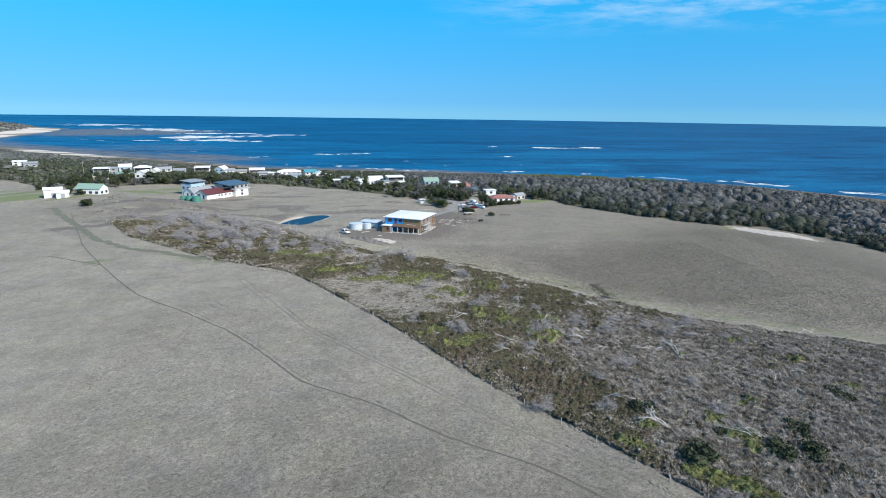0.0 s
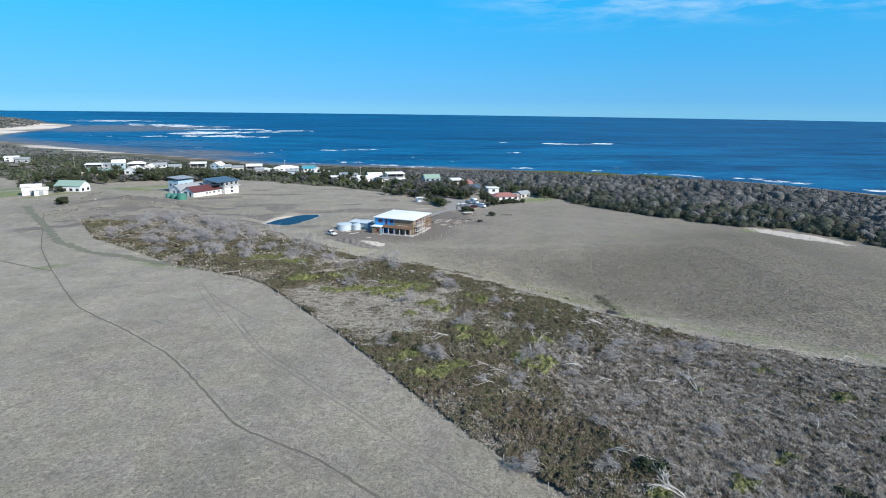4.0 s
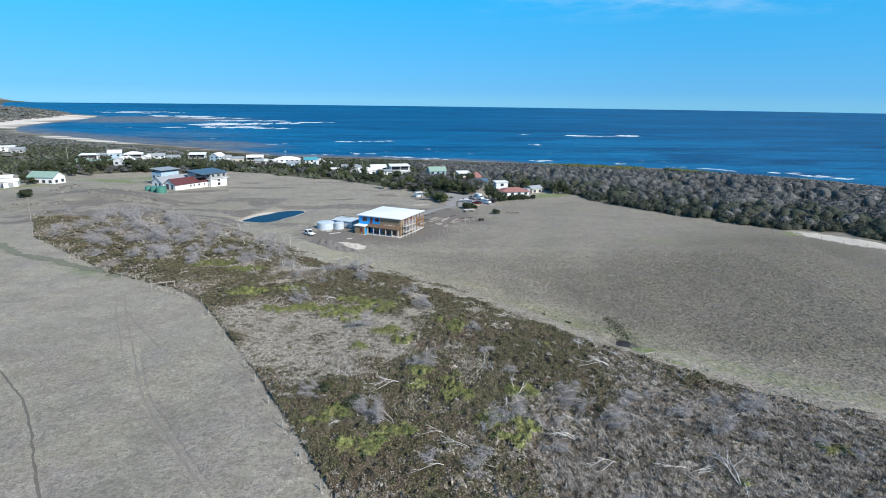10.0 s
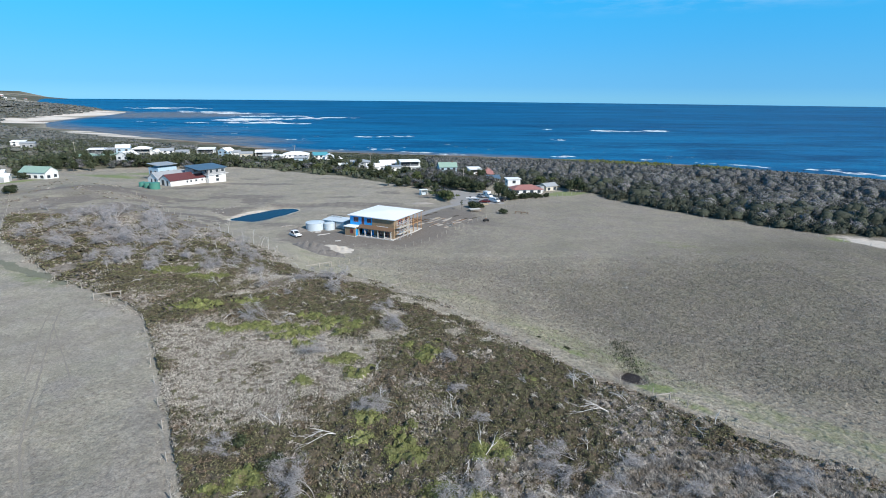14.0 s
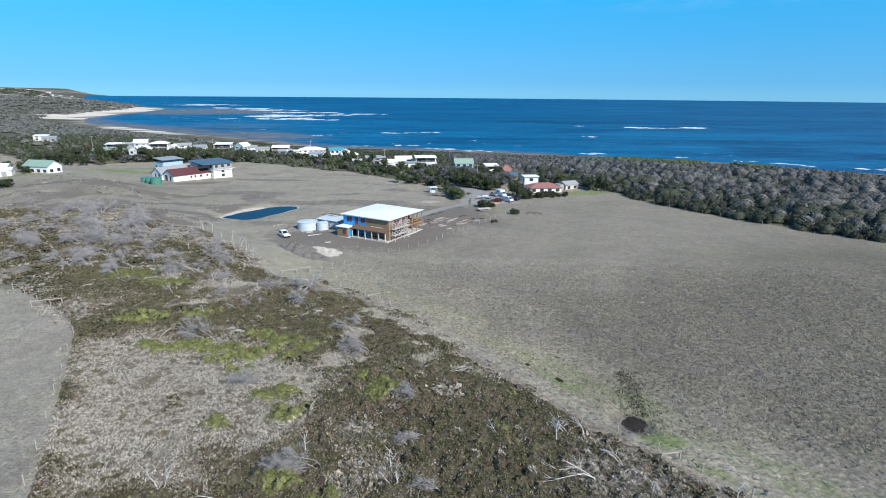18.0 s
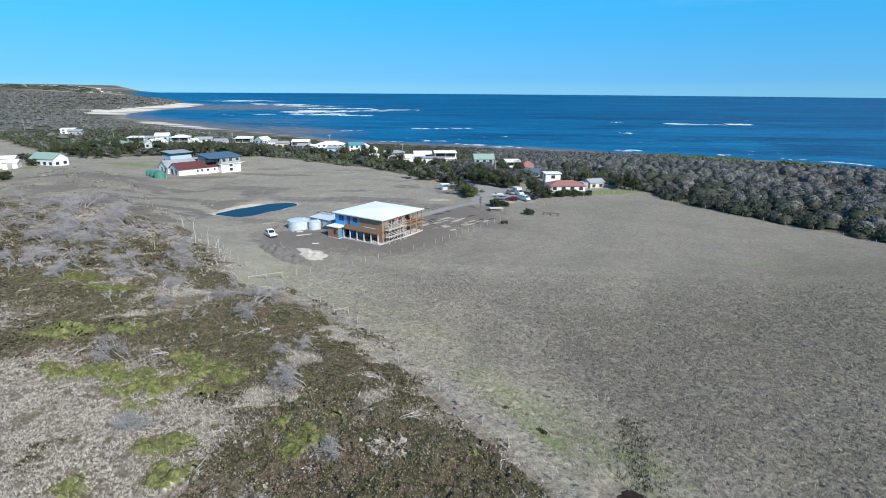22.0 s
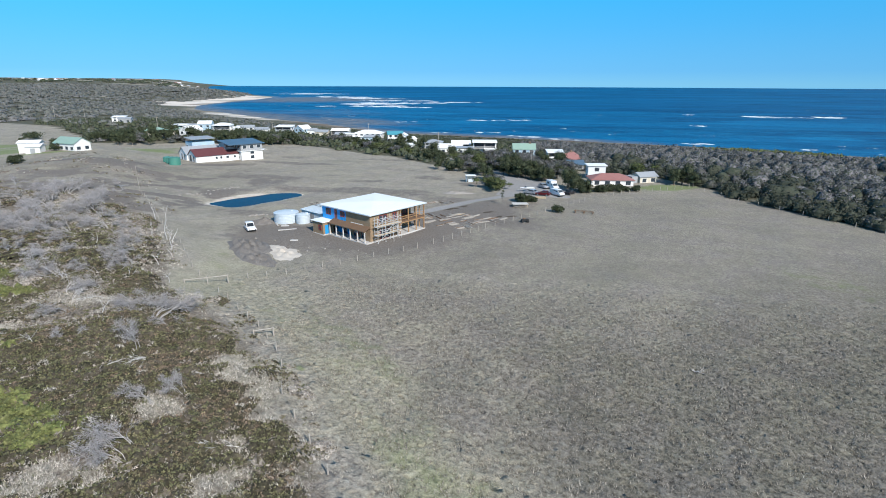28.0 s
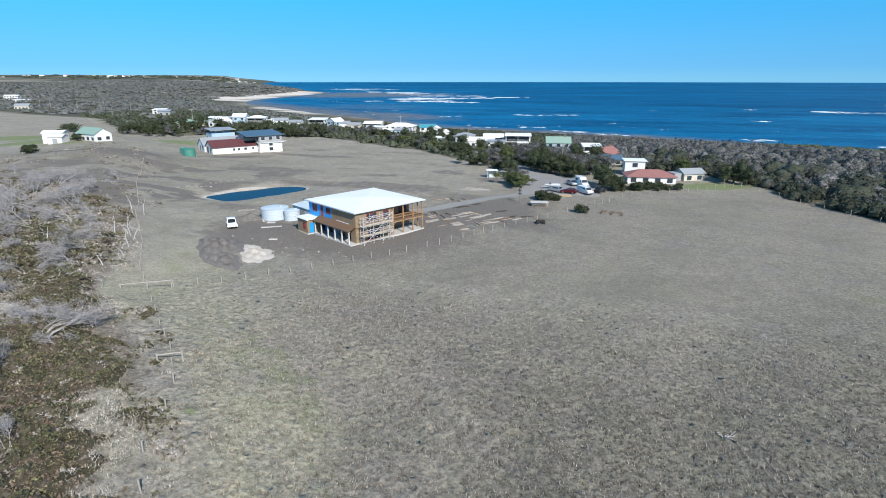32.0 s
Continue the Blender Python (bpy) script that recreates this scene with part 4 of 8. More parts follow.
def draped(name, line, width, mat, lift, label, category, seed=0, step=1.2):
    """A strip laid along the ground."""
    rng = np.random.default_rng(seed)
    pts = []
    for (ax, ay), (bx, by) in zip(line[:-1], line[1:]):
        n = max(1, int(math.hypot(bx - ax, by - ay) / step))
        pts += [(ax + (bx - ax) * i / n, ay + (by - ay) * i / n) for i in range(n)]
    pts = np.array(pts + [line[-1]])
    if len(pts) > 12:
        for _ in range(4):
            pts[1:-1] = 0.25 * pts[:-2] + 0.5 * pts[1:-1] + 0.25 * pts[2:]
    d = np.gradient(pts, axis=0)
    d /= np.linalg.norm(d, axis=1)[:, None] + 1e-9
    nrm = np.stack([-d[:, 1], d[:, 0]], 1)
    w = width * (0.55 + 0.55 * rng.random(len(pts)))
    wob = rng.normal(0, 0.10 * width + 0.03, len(pts))
    cols = []
    for k in (-1, 0, 1):
        q = pts + nrm * (wob + k * w / 2)[:, None]
        cols.append(np.column_stack([q, land(q[:, 0], q[:, 1]) + lift]))
    v = np.stack(cols, 1).reshape(-1, 3)
    i = np.arange(len(pts) - 1) * 3
    f = np.concatenate([np.stack([i + k, i + 3 + k, i + 4 + k, i + 1 + k], 1) for k in (0, 1)])
    return tagged(arrays(name, v, f, mat, smooth=True), label, category, kind="structure")


build_ground()
build_sea()
build_foam()

bm = bmesh.new()
slab_outline(bm, [(-49.6 + 19.5 * math.cos(a) * 0.707 - 10 * math.sin(a) * 0.707, 41.0 + 19.5 * math.cos(a) * 0.707 + 10 * math.sin(a) * 0.707)
                  for a in np.linspace(0, 6.2832, 48, endpoint=False)], -2.4, -0.98)
tagged(part("pond", bm, POND), "dark blue farm dam with still water", "pond", kind="structure")

hole_z = ground_at(38.8, -89.3) + 0.46
bm = bmesh.new()
slab_outline(bm, [(38.8 + (2.5 + 0.35 * math.sin(3 * a)) * math.cos(a + 0.35), -89.3 + (2.9 + 0.3 * math.cos(5 * a)) * math.sin(a + 0.35)) for a in np.linspace(0, 6.2832, 40, endpoint=False)], hole_z - 0.8, hole_z)
tagged(part("waterhole", bm, MUDDY), "small dark brown waterhole in a damp hollow", "pond", kind="structure")

TRACK_A = [(-150, 40), (-143, 26), (-118, -24), (-102, -50), (-82, -80), (-64, -96.8), (-55, -106.1), (-49, -114.6), (-42.3, -125.1), (-36.7, -133.3), (-31, -137.9), (-25, -142), (-18, -150), (-11, -156), (-4, -161), (1, -167), (8, -178)]
TRACK_B = [(-60, -64), (-56, -73), (-39, -107), (-27, -124), (-16, -138), (-6, -151), (0, -157), (7, -166), (14, -178)]
draped("worn_path", TRACK_A, 0.34, TRACK, 0.05, "narrow dark stock path worn in the dry paddock", "path", 1)
draped("wheel_track", TRACK_B, 0.32, TRACK_FAINT, 0.05, "faint wheel track across the dry paddock", "track", 2)
draped("wheel_track", [(x - 1.3, y - 1.0) for x, y in TRACK_B], 0.28, TRACK_FAINT, 0.05, "faint wheel track across the dry paddock", "track", 3)
draped("worn_path", [(-167, 58), (-140, 19), (-117, -16), (-101, -30), (-80, -42), (-66, -51)], 3.0, GREEN_TRACK, 0.06, "damp green grey vehicle track beside the scrub", "track", 4)
draped("worn_path", [(-102, -50), (-110, -45), (-122, -38)], 0.5, TRACK, 0.05, "short dark stock path", "path", 5)


TRACK_C = [(-58, -73), (-47, -88), (-36.4, -102.8), (-24, -121), (-12.3, -138.8), (-4, -150)]
draped("wheel_track", [(x + 1.4, y + 0.9) for x, y in TRACK_C], 0.26, TRACK_FAINT, 0.05, "faint wheel track across the dry paddock", "track", 7)
TRACK_D = [(-62, -90), (-47.8, -107.9), (-38.6, -121.8), (-31, -134), (-24, -142)]
draped("wheel_track", TRACK_D, 0.24, TRACK_FAINT, 0.12, "faint wheel track across the dry paddock", "track", 8)
draped("wheel_track", [(x + 1.5, y + 1.0) for x, y in TRACK_D], 0.22, TRACK_FAINT, 0.12, "faint wheel track across the dry paddock", "track", 9)
# ---- the house under construction ----
def window(parent, name, axis, at, lo, hi, z0, z1, frame_mat, out=1.0):
    """A framed window in a wall: axis 'x' runs along local x at y = at, axis 'y' along local y at x = at."""
    t, d = 0.09, 0.12
    bm = bmesh.new()
    for a0, a1, b0, b1 in ((lo, lo + t, z0, z1), (hi - t, hi, z0, z1), (lo + t, hi - t, z0, z0 + t), (lo + t, hi - t, z1 - t, z1),
                           ((lo + hi) / 2 - t / 2, (lo + hi) / 2 + t / 2, z0 + t, z1 - t)):
        if axis == "x":
            box(bm, a0, a1, at - d, at + d, b0, b1)
        else:
            box(bm, at - d, at + d, a0, a1, b0, b1)
    w = part(name, bm, frame_mat, parent)
    bm = bmesh.new()
    if axis == "x":
        box(bm, lo + t, hi - t, at - 0.075, at + 0.075, z0 + t, z1 - t)
    else:
        box(bm, at - 0.075, at + 0.075, lo + t, hi - t, z0 + t, z1 - t)
    part("pane", bm, GLASS, w)
    return w


HOUSE = pose(0, 0, 0.02, 0, 0, 60)
house = thing("house", HOUSE, "unfinished two storey timber house with white roof and blue wrap", "house")
boxed("slab", (-1.6, 17.0, -0.5, 16.6, -0.3, 0.14), CONCRETE, house, "pale concrete floor slab")
boxed("upper_floor", (0.05, 16.8, 0.05, 16.2, 2.86, 3.08), DECK, house)


def roof_plane():
    bm = bmesh.new()
    x0, x1, y0, y1 = -0.55, 17.3, -0.6, 17.0
    lo, hi, top = 6.02, 6.22, 6.75
    ring0 = [bm.verts.new(p) for p in ((x0, y0, lo), (x1, y0, lo), (x1, y1, lo), (x0, y1, lo))]
    ring1 = [bm.verts.new(p) for p in ((x0, y0, hi), (x1, y0, hi), (x1, y1, hi), (x0, y1, hi))]
    ra, rb = bm.verts.new((8.2, 8.2, top)), bm.verts.new((8.7, 8.2, top))
    bm.faces.new(ring0[::-1])
    for i in range(4):
        bm.faces.new((ring0[i], ring0[(i + 1) % 4], ring1[(i + 1) % 4], ring1[i]))
    bm.faces.new((ring1[0], ring1[1], rb, ra))
    bm.faces.new((ring1[1], ring1[2], rb))
    bm.faces.new((ring1[2], ring1[3], ra, rb))
    bm.faces.new((ring1[3], ring1[0], ra))
    return part("roof", bm, ROOF_WHITE, house, "white low hipped steel roof")


roof = roof_plane()
for i in range(17):
    x = 0.3 + i
    run = 8.4 - abs(x - 8.45)
    boxed("roof_rib", (x, x + 0.05, -0.55, -0.5 + max(0.6, run), 0, 0.035), ROOF_WHITE, roof, m=Matrix.Translation((0, 0, 6.235)) @ Matrix.Rotation(math.atan2(0.53, 8.8), 4, "X"))
bm = bmesh.new()
for s in ((-0.6, 17.35, -0.68, -0.6, 6.0, 6.2), (-0.6, 17.35, 17.0, 17.08, 6.0, 6.2), (-0.63, -0.55, -0.6, 17.0, 6.0, 6.2), (17.3, 17.38, -0.6, 17.0, 6.0, 6.2)):
    box(bm, *s)
part("gutter", bm, ZINC, house)

# upper storey, porch side (x = 0) and scaffold side (y = 0): sheets with joints, wrap and openings
def sheets(axis, at, spans, z0, z1, mat, thick=0.09, inner=1):
    for lo, hi in spans:
        n = max(1, round((hi - lo) / 1.2))
        for k in range(n):
            a, b = lo + (hi - lo) * k / n + 0.008, lo + (hi - lo) * (k + 1) / n - 0.008
            o0, o1 = (at, at + thick * inner) if inner > 0 else (at - thick, at)
            size = (a, b, o0, o1, z0, z1) if axis == "x" else (o0, o1, a, b, z0, z1)
            boxed("wall_panel", size, mat, house)


sheets("y", 0.0, [(0.05, 8.0)], 3.08, 6.02, PLY)
sheets("y", 0.0, [(8.0, 8.4), (9.9, 11.0)], 3.08, 6.02, BLUE_WRAP)
sheets("y", 0.0, [(8.4, 9.9)], 3.08, 4.3, BLUE_WRAP)
sheets("y", 0.0, [(8.4, 9.9)], 5.55, 6.02, BLUE_WRAP)
sheets("y", 0.0, [(11.9, 13.2), (15.0, 16.4)], 3.08, 6.02, BLUE_WRAP)
sheets("y", 0.0, [(13.2, 15.0)], 3.08, 4.1, BLUE_WRAP)
sheets("y", 0.0, [(13.2, 15.0)], 5.6, 6.02, BLUE_WRAP)
window(house, "window", "y", 0.06, 8.4, 9.9, 4.3, 5.55, RED_FRAME)
window(house, "window", "y", 0.06, 13.2, 15.0, 4.1, 5.6, RED_FRAME)
window(house, "door", "y", 0.06, 11.0, 11.9, 3.1, 5.6, RED_FRAME)
# lower storey, set back behind the porch
sheets("y", 0.0, [(0.05, 1.6)], 0.14, 2.86, PLY)
sheets("y", 1.1, [(1.6, 2.4), (4.2, 5.0), (6.8, 8.2)], 0.14, 2.86, PLY)
sheets("y", 1.1, [(8.2, 9.0), (10.9, 12.6)], 0.14, 2.86, BLUE_WRAP)
for lo, hi in ((2.4, 4.2), (5.0, 6.8), (9.0, 10.9)):
    window(house, "glazed_door", "y", 1.16, lo, hi, 0.16, 2.5, RED_FRAME)
    sheets("y", 1.1, [(lo, hi)], 2.5, 2.86, PLY)
boxed("return_wall", (0.1, 1.1, 1.5, 1.59, 0.14, 2.86), PLY, house)
# scaffold side
sheets("x", 0.0, [(0.1, 2.6), (5.0, 6.6), (8.0, 8.9)], 3.08, 6.02, PLY)
sheets("x", 0.0, [(2.6, 5.0), (6.6, 8.0)], 3.08, 4.0, PLY)
sheets("x", 0.0, [(2.6, 5.0), (6.6, 8.0)], 5.5, 6.02, PLY)
sheets("x", 0.0, [(0.1, 2.8), (5.8, 8.9)], 0.14, 2.86, PLY)
sheets("x", 0.0, [(2.8, 5.8)], 2.4, 2.86, PLY)
window(house, "window", "x", 0.06, 2.6, 5.0, 4.0, 5.5, RED_FRAME)
window(house, "window", "x", 0.06, 6.6, 8.0, 4.0, 5.5, RED_FRAME)
window(house, "glazed_door", "x", 0.06, 2.8, 5.8, 0.16, 2.4, RED_FRAME)
# walls behind the balcony, end walls and back walls
sheets("y", 8.85, [(0.1, 4.1)], 3.08, 6.02, PLY, inner=-1)
sheets("y", 8.85, [(0.1, 4.1)], 0.14, 2.86, PLY, inner=-1)
sheets("x", 4.1, [(8.95, 10.2), (12.4, 13.8), (16.0, 16.7)], 3.08, 6.02, PLY)
sheets("x", 4.1, [(8.95, 10.0), (12.8, 16.7)], 0.14, 2.86, PLY)
sheets("x", 4.1, [(10.2, 12.4), (13.8, 16.0)], 5.45, 6.02, PLY)
sheets("x", 4.1, [(10.0, 12.8)], 2.4, 2.86, PLY)
window(house, "glazed_door", "x", 4.16, 10.2, 12.4, 3.1, 5.45, RED_FRAME)
window(house, "glazed_door", "x", 4.16, 13.8, 16.0, 3.1, 5.45, RED_FRAME)
window(house, "glazed_door", "x", 4.16, 10.0, 12.8, 0.16, 2.4, RED_FRAME)
sheets("y", 16.7, [(4.1, 16.4)], 0.14, 2.86, PLY)
sheets("y", 16.7, [(4.1, 16.4)], 3.08, 6.02, PLY)
sheets("x", 16.4, [(0.1, 16.7)], 0.14, 2.86, PLY)
sheets("x", 16.4, [(0.1, 16.7)], 3.08, 6.02, BLUE_WRAP)
# porch roof, its posts and beam
bm = bmesh.new()
v = [bm.verts.new(p) for p in ((-1.75, -0.1, 2.78), (-1.75, 12.4, 2.78), (-0.01, 12.4, 3.5), (-0.01, -0.1, 3.5),
                               (-1.75, -0.1, 2.66), (-1.75, 12.4, 2.66), (-0.01, 12.4, 3.38), (-0.01, -0.1, 3.38))]
for f in ((0, 3, 2, 1), (4, 5, 6, 7), (0, 1, 5, 4), (2, 3, 7, 6), (1, 2, 6, 5), (3, 0, 4, 7)):
    bm.faces.new([v[i] for i in f])
part("porch_roof", bm, DECK, house, "brown boarded porch roof")
boxed("flashing", (-0.03, 0.0, 2.2, 6.4, 3.5, 3.62), ROOF_WHITE, house)
boxed("porch_beam", (-1.5, -1.38, -0.05, 12.3, 2.48, 2.7), PINE, house)
for y in (0.25, 2.6, 5.0, 7.4, 9.8, 12.1):
    boxed("porch_post", (-1.54, -1.34, y - 0.11, y + 0.11, 0.14, 2.46), POST_PALE, house)
# projecting room with its own white roof
for s in ((-2.9, -2.8, 12.6, 16.4), (-2.8, 0.0, 12.6, 12.7), (-2.8, 0.0, 16.3, 16.4)):
    boxed("room_wall", (*s, 0.14, 2.9), PLY, house)
boxed("room_roof", (-3.2, 0.0, 12.3, 16.8, 2.9, 3.06), ROOF_WHITE, house, "small white flat roof")
boxed("room_slab", (-3.0, -1.6, 12.5, 16.5, -0.3, 0.13), CONCRETE, house)
boxed("blue_door", (-2.4, -1.5, 12.52, 12.6, 0.16, 2.2), BLUE_WRAP, house, "blue wrapped door opening")
window(house, "window", "y", -2.85, 13.2, 14.2, 1.0, 2.2, RED_FRAME)
# balcony posts, beams, rails and braces
for x in (8.95, 11.5, 14.1, 16.75):
    for z0, z1 in ((0.14, 2.84), (3.1, 6.0)):
        boxed("post", (x - 0.10, x + 0.10, -0.35, -0.15, z0, z1), TIMBER, house)
for z in (2.62, 5.78):
    boxed("beam", (8.8, 16.95, -0.33, -0.17, z, z + 0.22), TIMBER, house)
boxed("balcony_deck", (8.9, 16.95, -0.4, 4.0, 2.86, 3.1), DECK, house, "dark timber balcony deck")
for z in (3.55, 4.1):
    boxed("rail", (8.95, 16.8, -0.28, -0.22, z, z + 0.09), TIMBER, house)
for x in (9.0, 16.7):
    boxed("side_beam", (x - 0.08, x + 0.08, -0.15, 4.0, 2.62, 2.84), TIMBER, house)
for x0, x1 in ((8.95, 11.5), (14.1, 16.75)):
    rodded("brace", (x0, -0.25, 2.0), (x0 + 0.7, -0.25, 2.7), 0.05, TIMBER, house, n=4)
    rodded("brace", (x1, -0.25, 2.0), (x1 - 0.7, -0.25, 2.7), 0.05, TIMBER, house, n=4)
for y in (1.2, 2.8):
    boxed("post", (16.62, 16.8, y - 0.09, y + 0.09, 0.14, 2.6), TIMBER, house)
    boxed("post", (16.62, 16.8, y - 0.09, y + 0.09, 3.1, 6.0), TIMBER, house)

scaffold = thing("scaffold", HOUSE, "galvanised tube scaffold with planks against the house wall", "scaffold")
for x in (0.6, 2.9, 5.2, 7.6):
    for y in (-1.75, -0.75):
        rodded("standard", (x, y, 0.02), (x, y, 5.6), 0.055, GREY_PIPE, scaffold)
        boxed("base_plate", (x - 0.12, x + 0.12, y - 0.12, y + 0.12, -0.02, 0.03), GREY_PIPE, scaffold)
    for z in (1.6, 3.5):
        rodded("transom", (x, -1.9, z), (x, -0.6, z), 0.045, GREY_PIPE, scaffold)
for z in (1.55, 2.4, 3.45, 4.3, 5.0):
    for y in (-1.75, -0.75):
        rodded("ledger", (0.4, y, z), (7.8, y, z), 0.045, GREY_PIPE, scaffold)
for k, x in enumerate((0.6, 2.9, 5.2)):
    for lift in (0, 1, 2):
        z0, z1 = 0.15 + 1.85 * lift, min(1.6 + 1.9 * lift, 5.4)
        a, b = (x, x + 2.35) if (k + lift) % 2 == 0 else (x + 2.35, x)
        rodded("brace", (a, -1.80, z0), (b, -1.80, z1), 0.035, GREY_PIPE, scaffold)
for x in (0.6, 7.6):
    for z in (1.0, 2.4, 4.4, 5.2):
        rodded("end_rail", (x, -1.8, z), (x, -0.7, z), 0.035, GREY_PIPE, scaffold)
for z in (1.64, 3.54):
    for y in (-1.7, -1.42, -1.14):
        boxed("plank", (0.3, 7.9, y, y + 0.25, z, z + 0.05), ZINC, scaffold, "pale worn plank")
    boxed("toe_board", (0.4, 7.8, -1.82, -1.78, z + 0.05, z + 0.22), PINE, scaffold, "pale pine toe board")
for s in (-0.22, 0.22):
    rodded("ladder_rail", (6.4 + s, -2.2, 0.02), (6.4 + s, -1.85, 3.9), 0.03, GREY_PIPE, scaffold)
for k in range(11):
    rodded("ladder_rung", (6.18, -2.17 + 0.029 * k, 0.3 + 0.33 * k), (6.62, -2.17 + 0.029 * k, 0.3 + 0.33 * k), 0.02, GREY_PIPE, scaffold, n=4)


# ---- things round the house ----
def at(x, y, turn=0, lift=0.0):
    return pose(x, y, ground_at(x, y) + lift, 0, 0, turn)


def drum(bm, r, z0, z1, n=36, ribs=0, x=0.0, y=0.0):
    rings = []
    steps = max(2, ribs * 2 + 2)
    for k in range(steps):
        z = z0 + (z1 - z0) * k / (steps - 1)
        rr = r + (0.03 if ribs and k % 2 else 0.0)
        rings.append([bm.verts.new((x + rr * math.cos(6.2832 * i / n), y + rr * math.sin(6.2832 * i / n), z)) for i in range(n)])
    for a, b in zip(rings[:-1], rings[1:]):
        for i in range(n):
            bm.faces.new((a[i], a[(i + 1) % n], b[(i + 1) % n], b[i]))
    bm.faces.new(rings[0][::-1])
    return rings[-1]


def water_tank(x, y, r, h, mat, label, group="", rise=0.35):
    t = thing("water_tank", at(x, y, 20), label, "water tank", group)
    bm = bmesh.new()
    top = drum(bm, r, -0.25, h, ribs=7)
    bm.faces.new(top)
    part("drum", bm, mat, t)
    bm = bmesh.new()
    n = 36
    rim = [bm.verts.new(((r + 0.06) * math.cos(6.2832 * i / n), (r + 0.06) * math.sin(6.2832 * i / n), h + 0.01)) for i in range(n)]
    mid = [bm.verts.new((0.5 * r * math.cos(6.2832 * i / n), 0.5 * r * math.sin(6.2832 * i / n), h + 0.75 * rise)) for i in range(n)]
    tip = bm.verts.new((0, 0, h + rise))
    for i in range(n):
        bm.faces.new((rim[i], rim[(i + 1) % n], mid[(i + 1) % n], mid[i]))
        bm.faces.new((mid[i], mid[(i + 1) % n], tip))
    part("lid", bm, mat, t)
    boxed("hatch", (0.4 * r, 0.4 * r + 0.5, -0.25, 0.25, h + 0.5 * rise, h + 0.9 * rise + 0.1), mat, t)
    rodded("outlet_pipe", (r - 0.05, 0, 0.15), (r + 0.4, 0, 0.15), 0.05, GREY_PIPE, t)
    return t


water_tank(-26.4, 14.2, 3.0, 2.4, ZINC, "large round pale zinc rainwater tank beside the house")
water_tank(-21.6, 13.4, 1.7, 2.2, ZINC, "small round pale zinc rainwater tank beside the shed")

shed = thing("shed", at(-19.5, 18.5, 60), "long pale zinc shed joined to the unfinished house", "shed")
boxed("wall", (-2.4, 2.4, -4.2, 4.2, -0.2, 2.3), ZINC, shed)
bm = bmesh.new()
for sgn in (1,):
    v = [bm.verts.new(p) for p in ((-2.7, -4.5, 2.35), (2.7, -4.5, 2.75), (2.7, 4.5, 2.75), (-2.7, 4.5, 2.35), (-2.7, -4.5, 2.43), (2.7, -4.5, 2.83), (2.7, 4.5, 2.83), (-2.7, 4.5, 2.43))]
    for f in ((0, 3, 2, 1), (4, 5, 6, 7), (0, 1, 5, 4), (1, 2, 6, 5), (2, 3, 7, 6), (3, 0, 4, 7)):
        bm.faces.new([v[i] for i in f])
shed_roof = part("roof", bm, ZINC, shed)
for k in range(9):
    boxed("roof_rib", (-2.65, 2.65, -4.3 + k * 1.05, -4.25 + k * 1.05, 0, 0.04), ZINC, shed_roof, m=Matrix.Translation((0, 0, 2.635)) @ Matrix.Rotation(-math.atan2(0.4, 5.4), 4, "Y"))
boxed("door", (-2.46, -2.4, -1.0, 1.2, -0.1, 2.0), GREY_WALL, shed)
rack = thing("steel_rack", at(-20.5, 21.5, 60, 2.8), "dark steel rail frame above the shed roof", "rack")
for x in (-1.2, 1.2):
    rodded("rail", (x, -3, 0.25), (x, 3, 0.25), 0.05, RUBBER, rack)
for y in (-3, -1, 1, 3):
    rodded("crossbar", (-1.2, y, 0.25), (1.2, y, 0.25), 0.04, RUBBER, rack)
    rodded("leg", (1.2, y, -2.6), (1.2, y, 0.25), 0.05, RUBBER, rack)


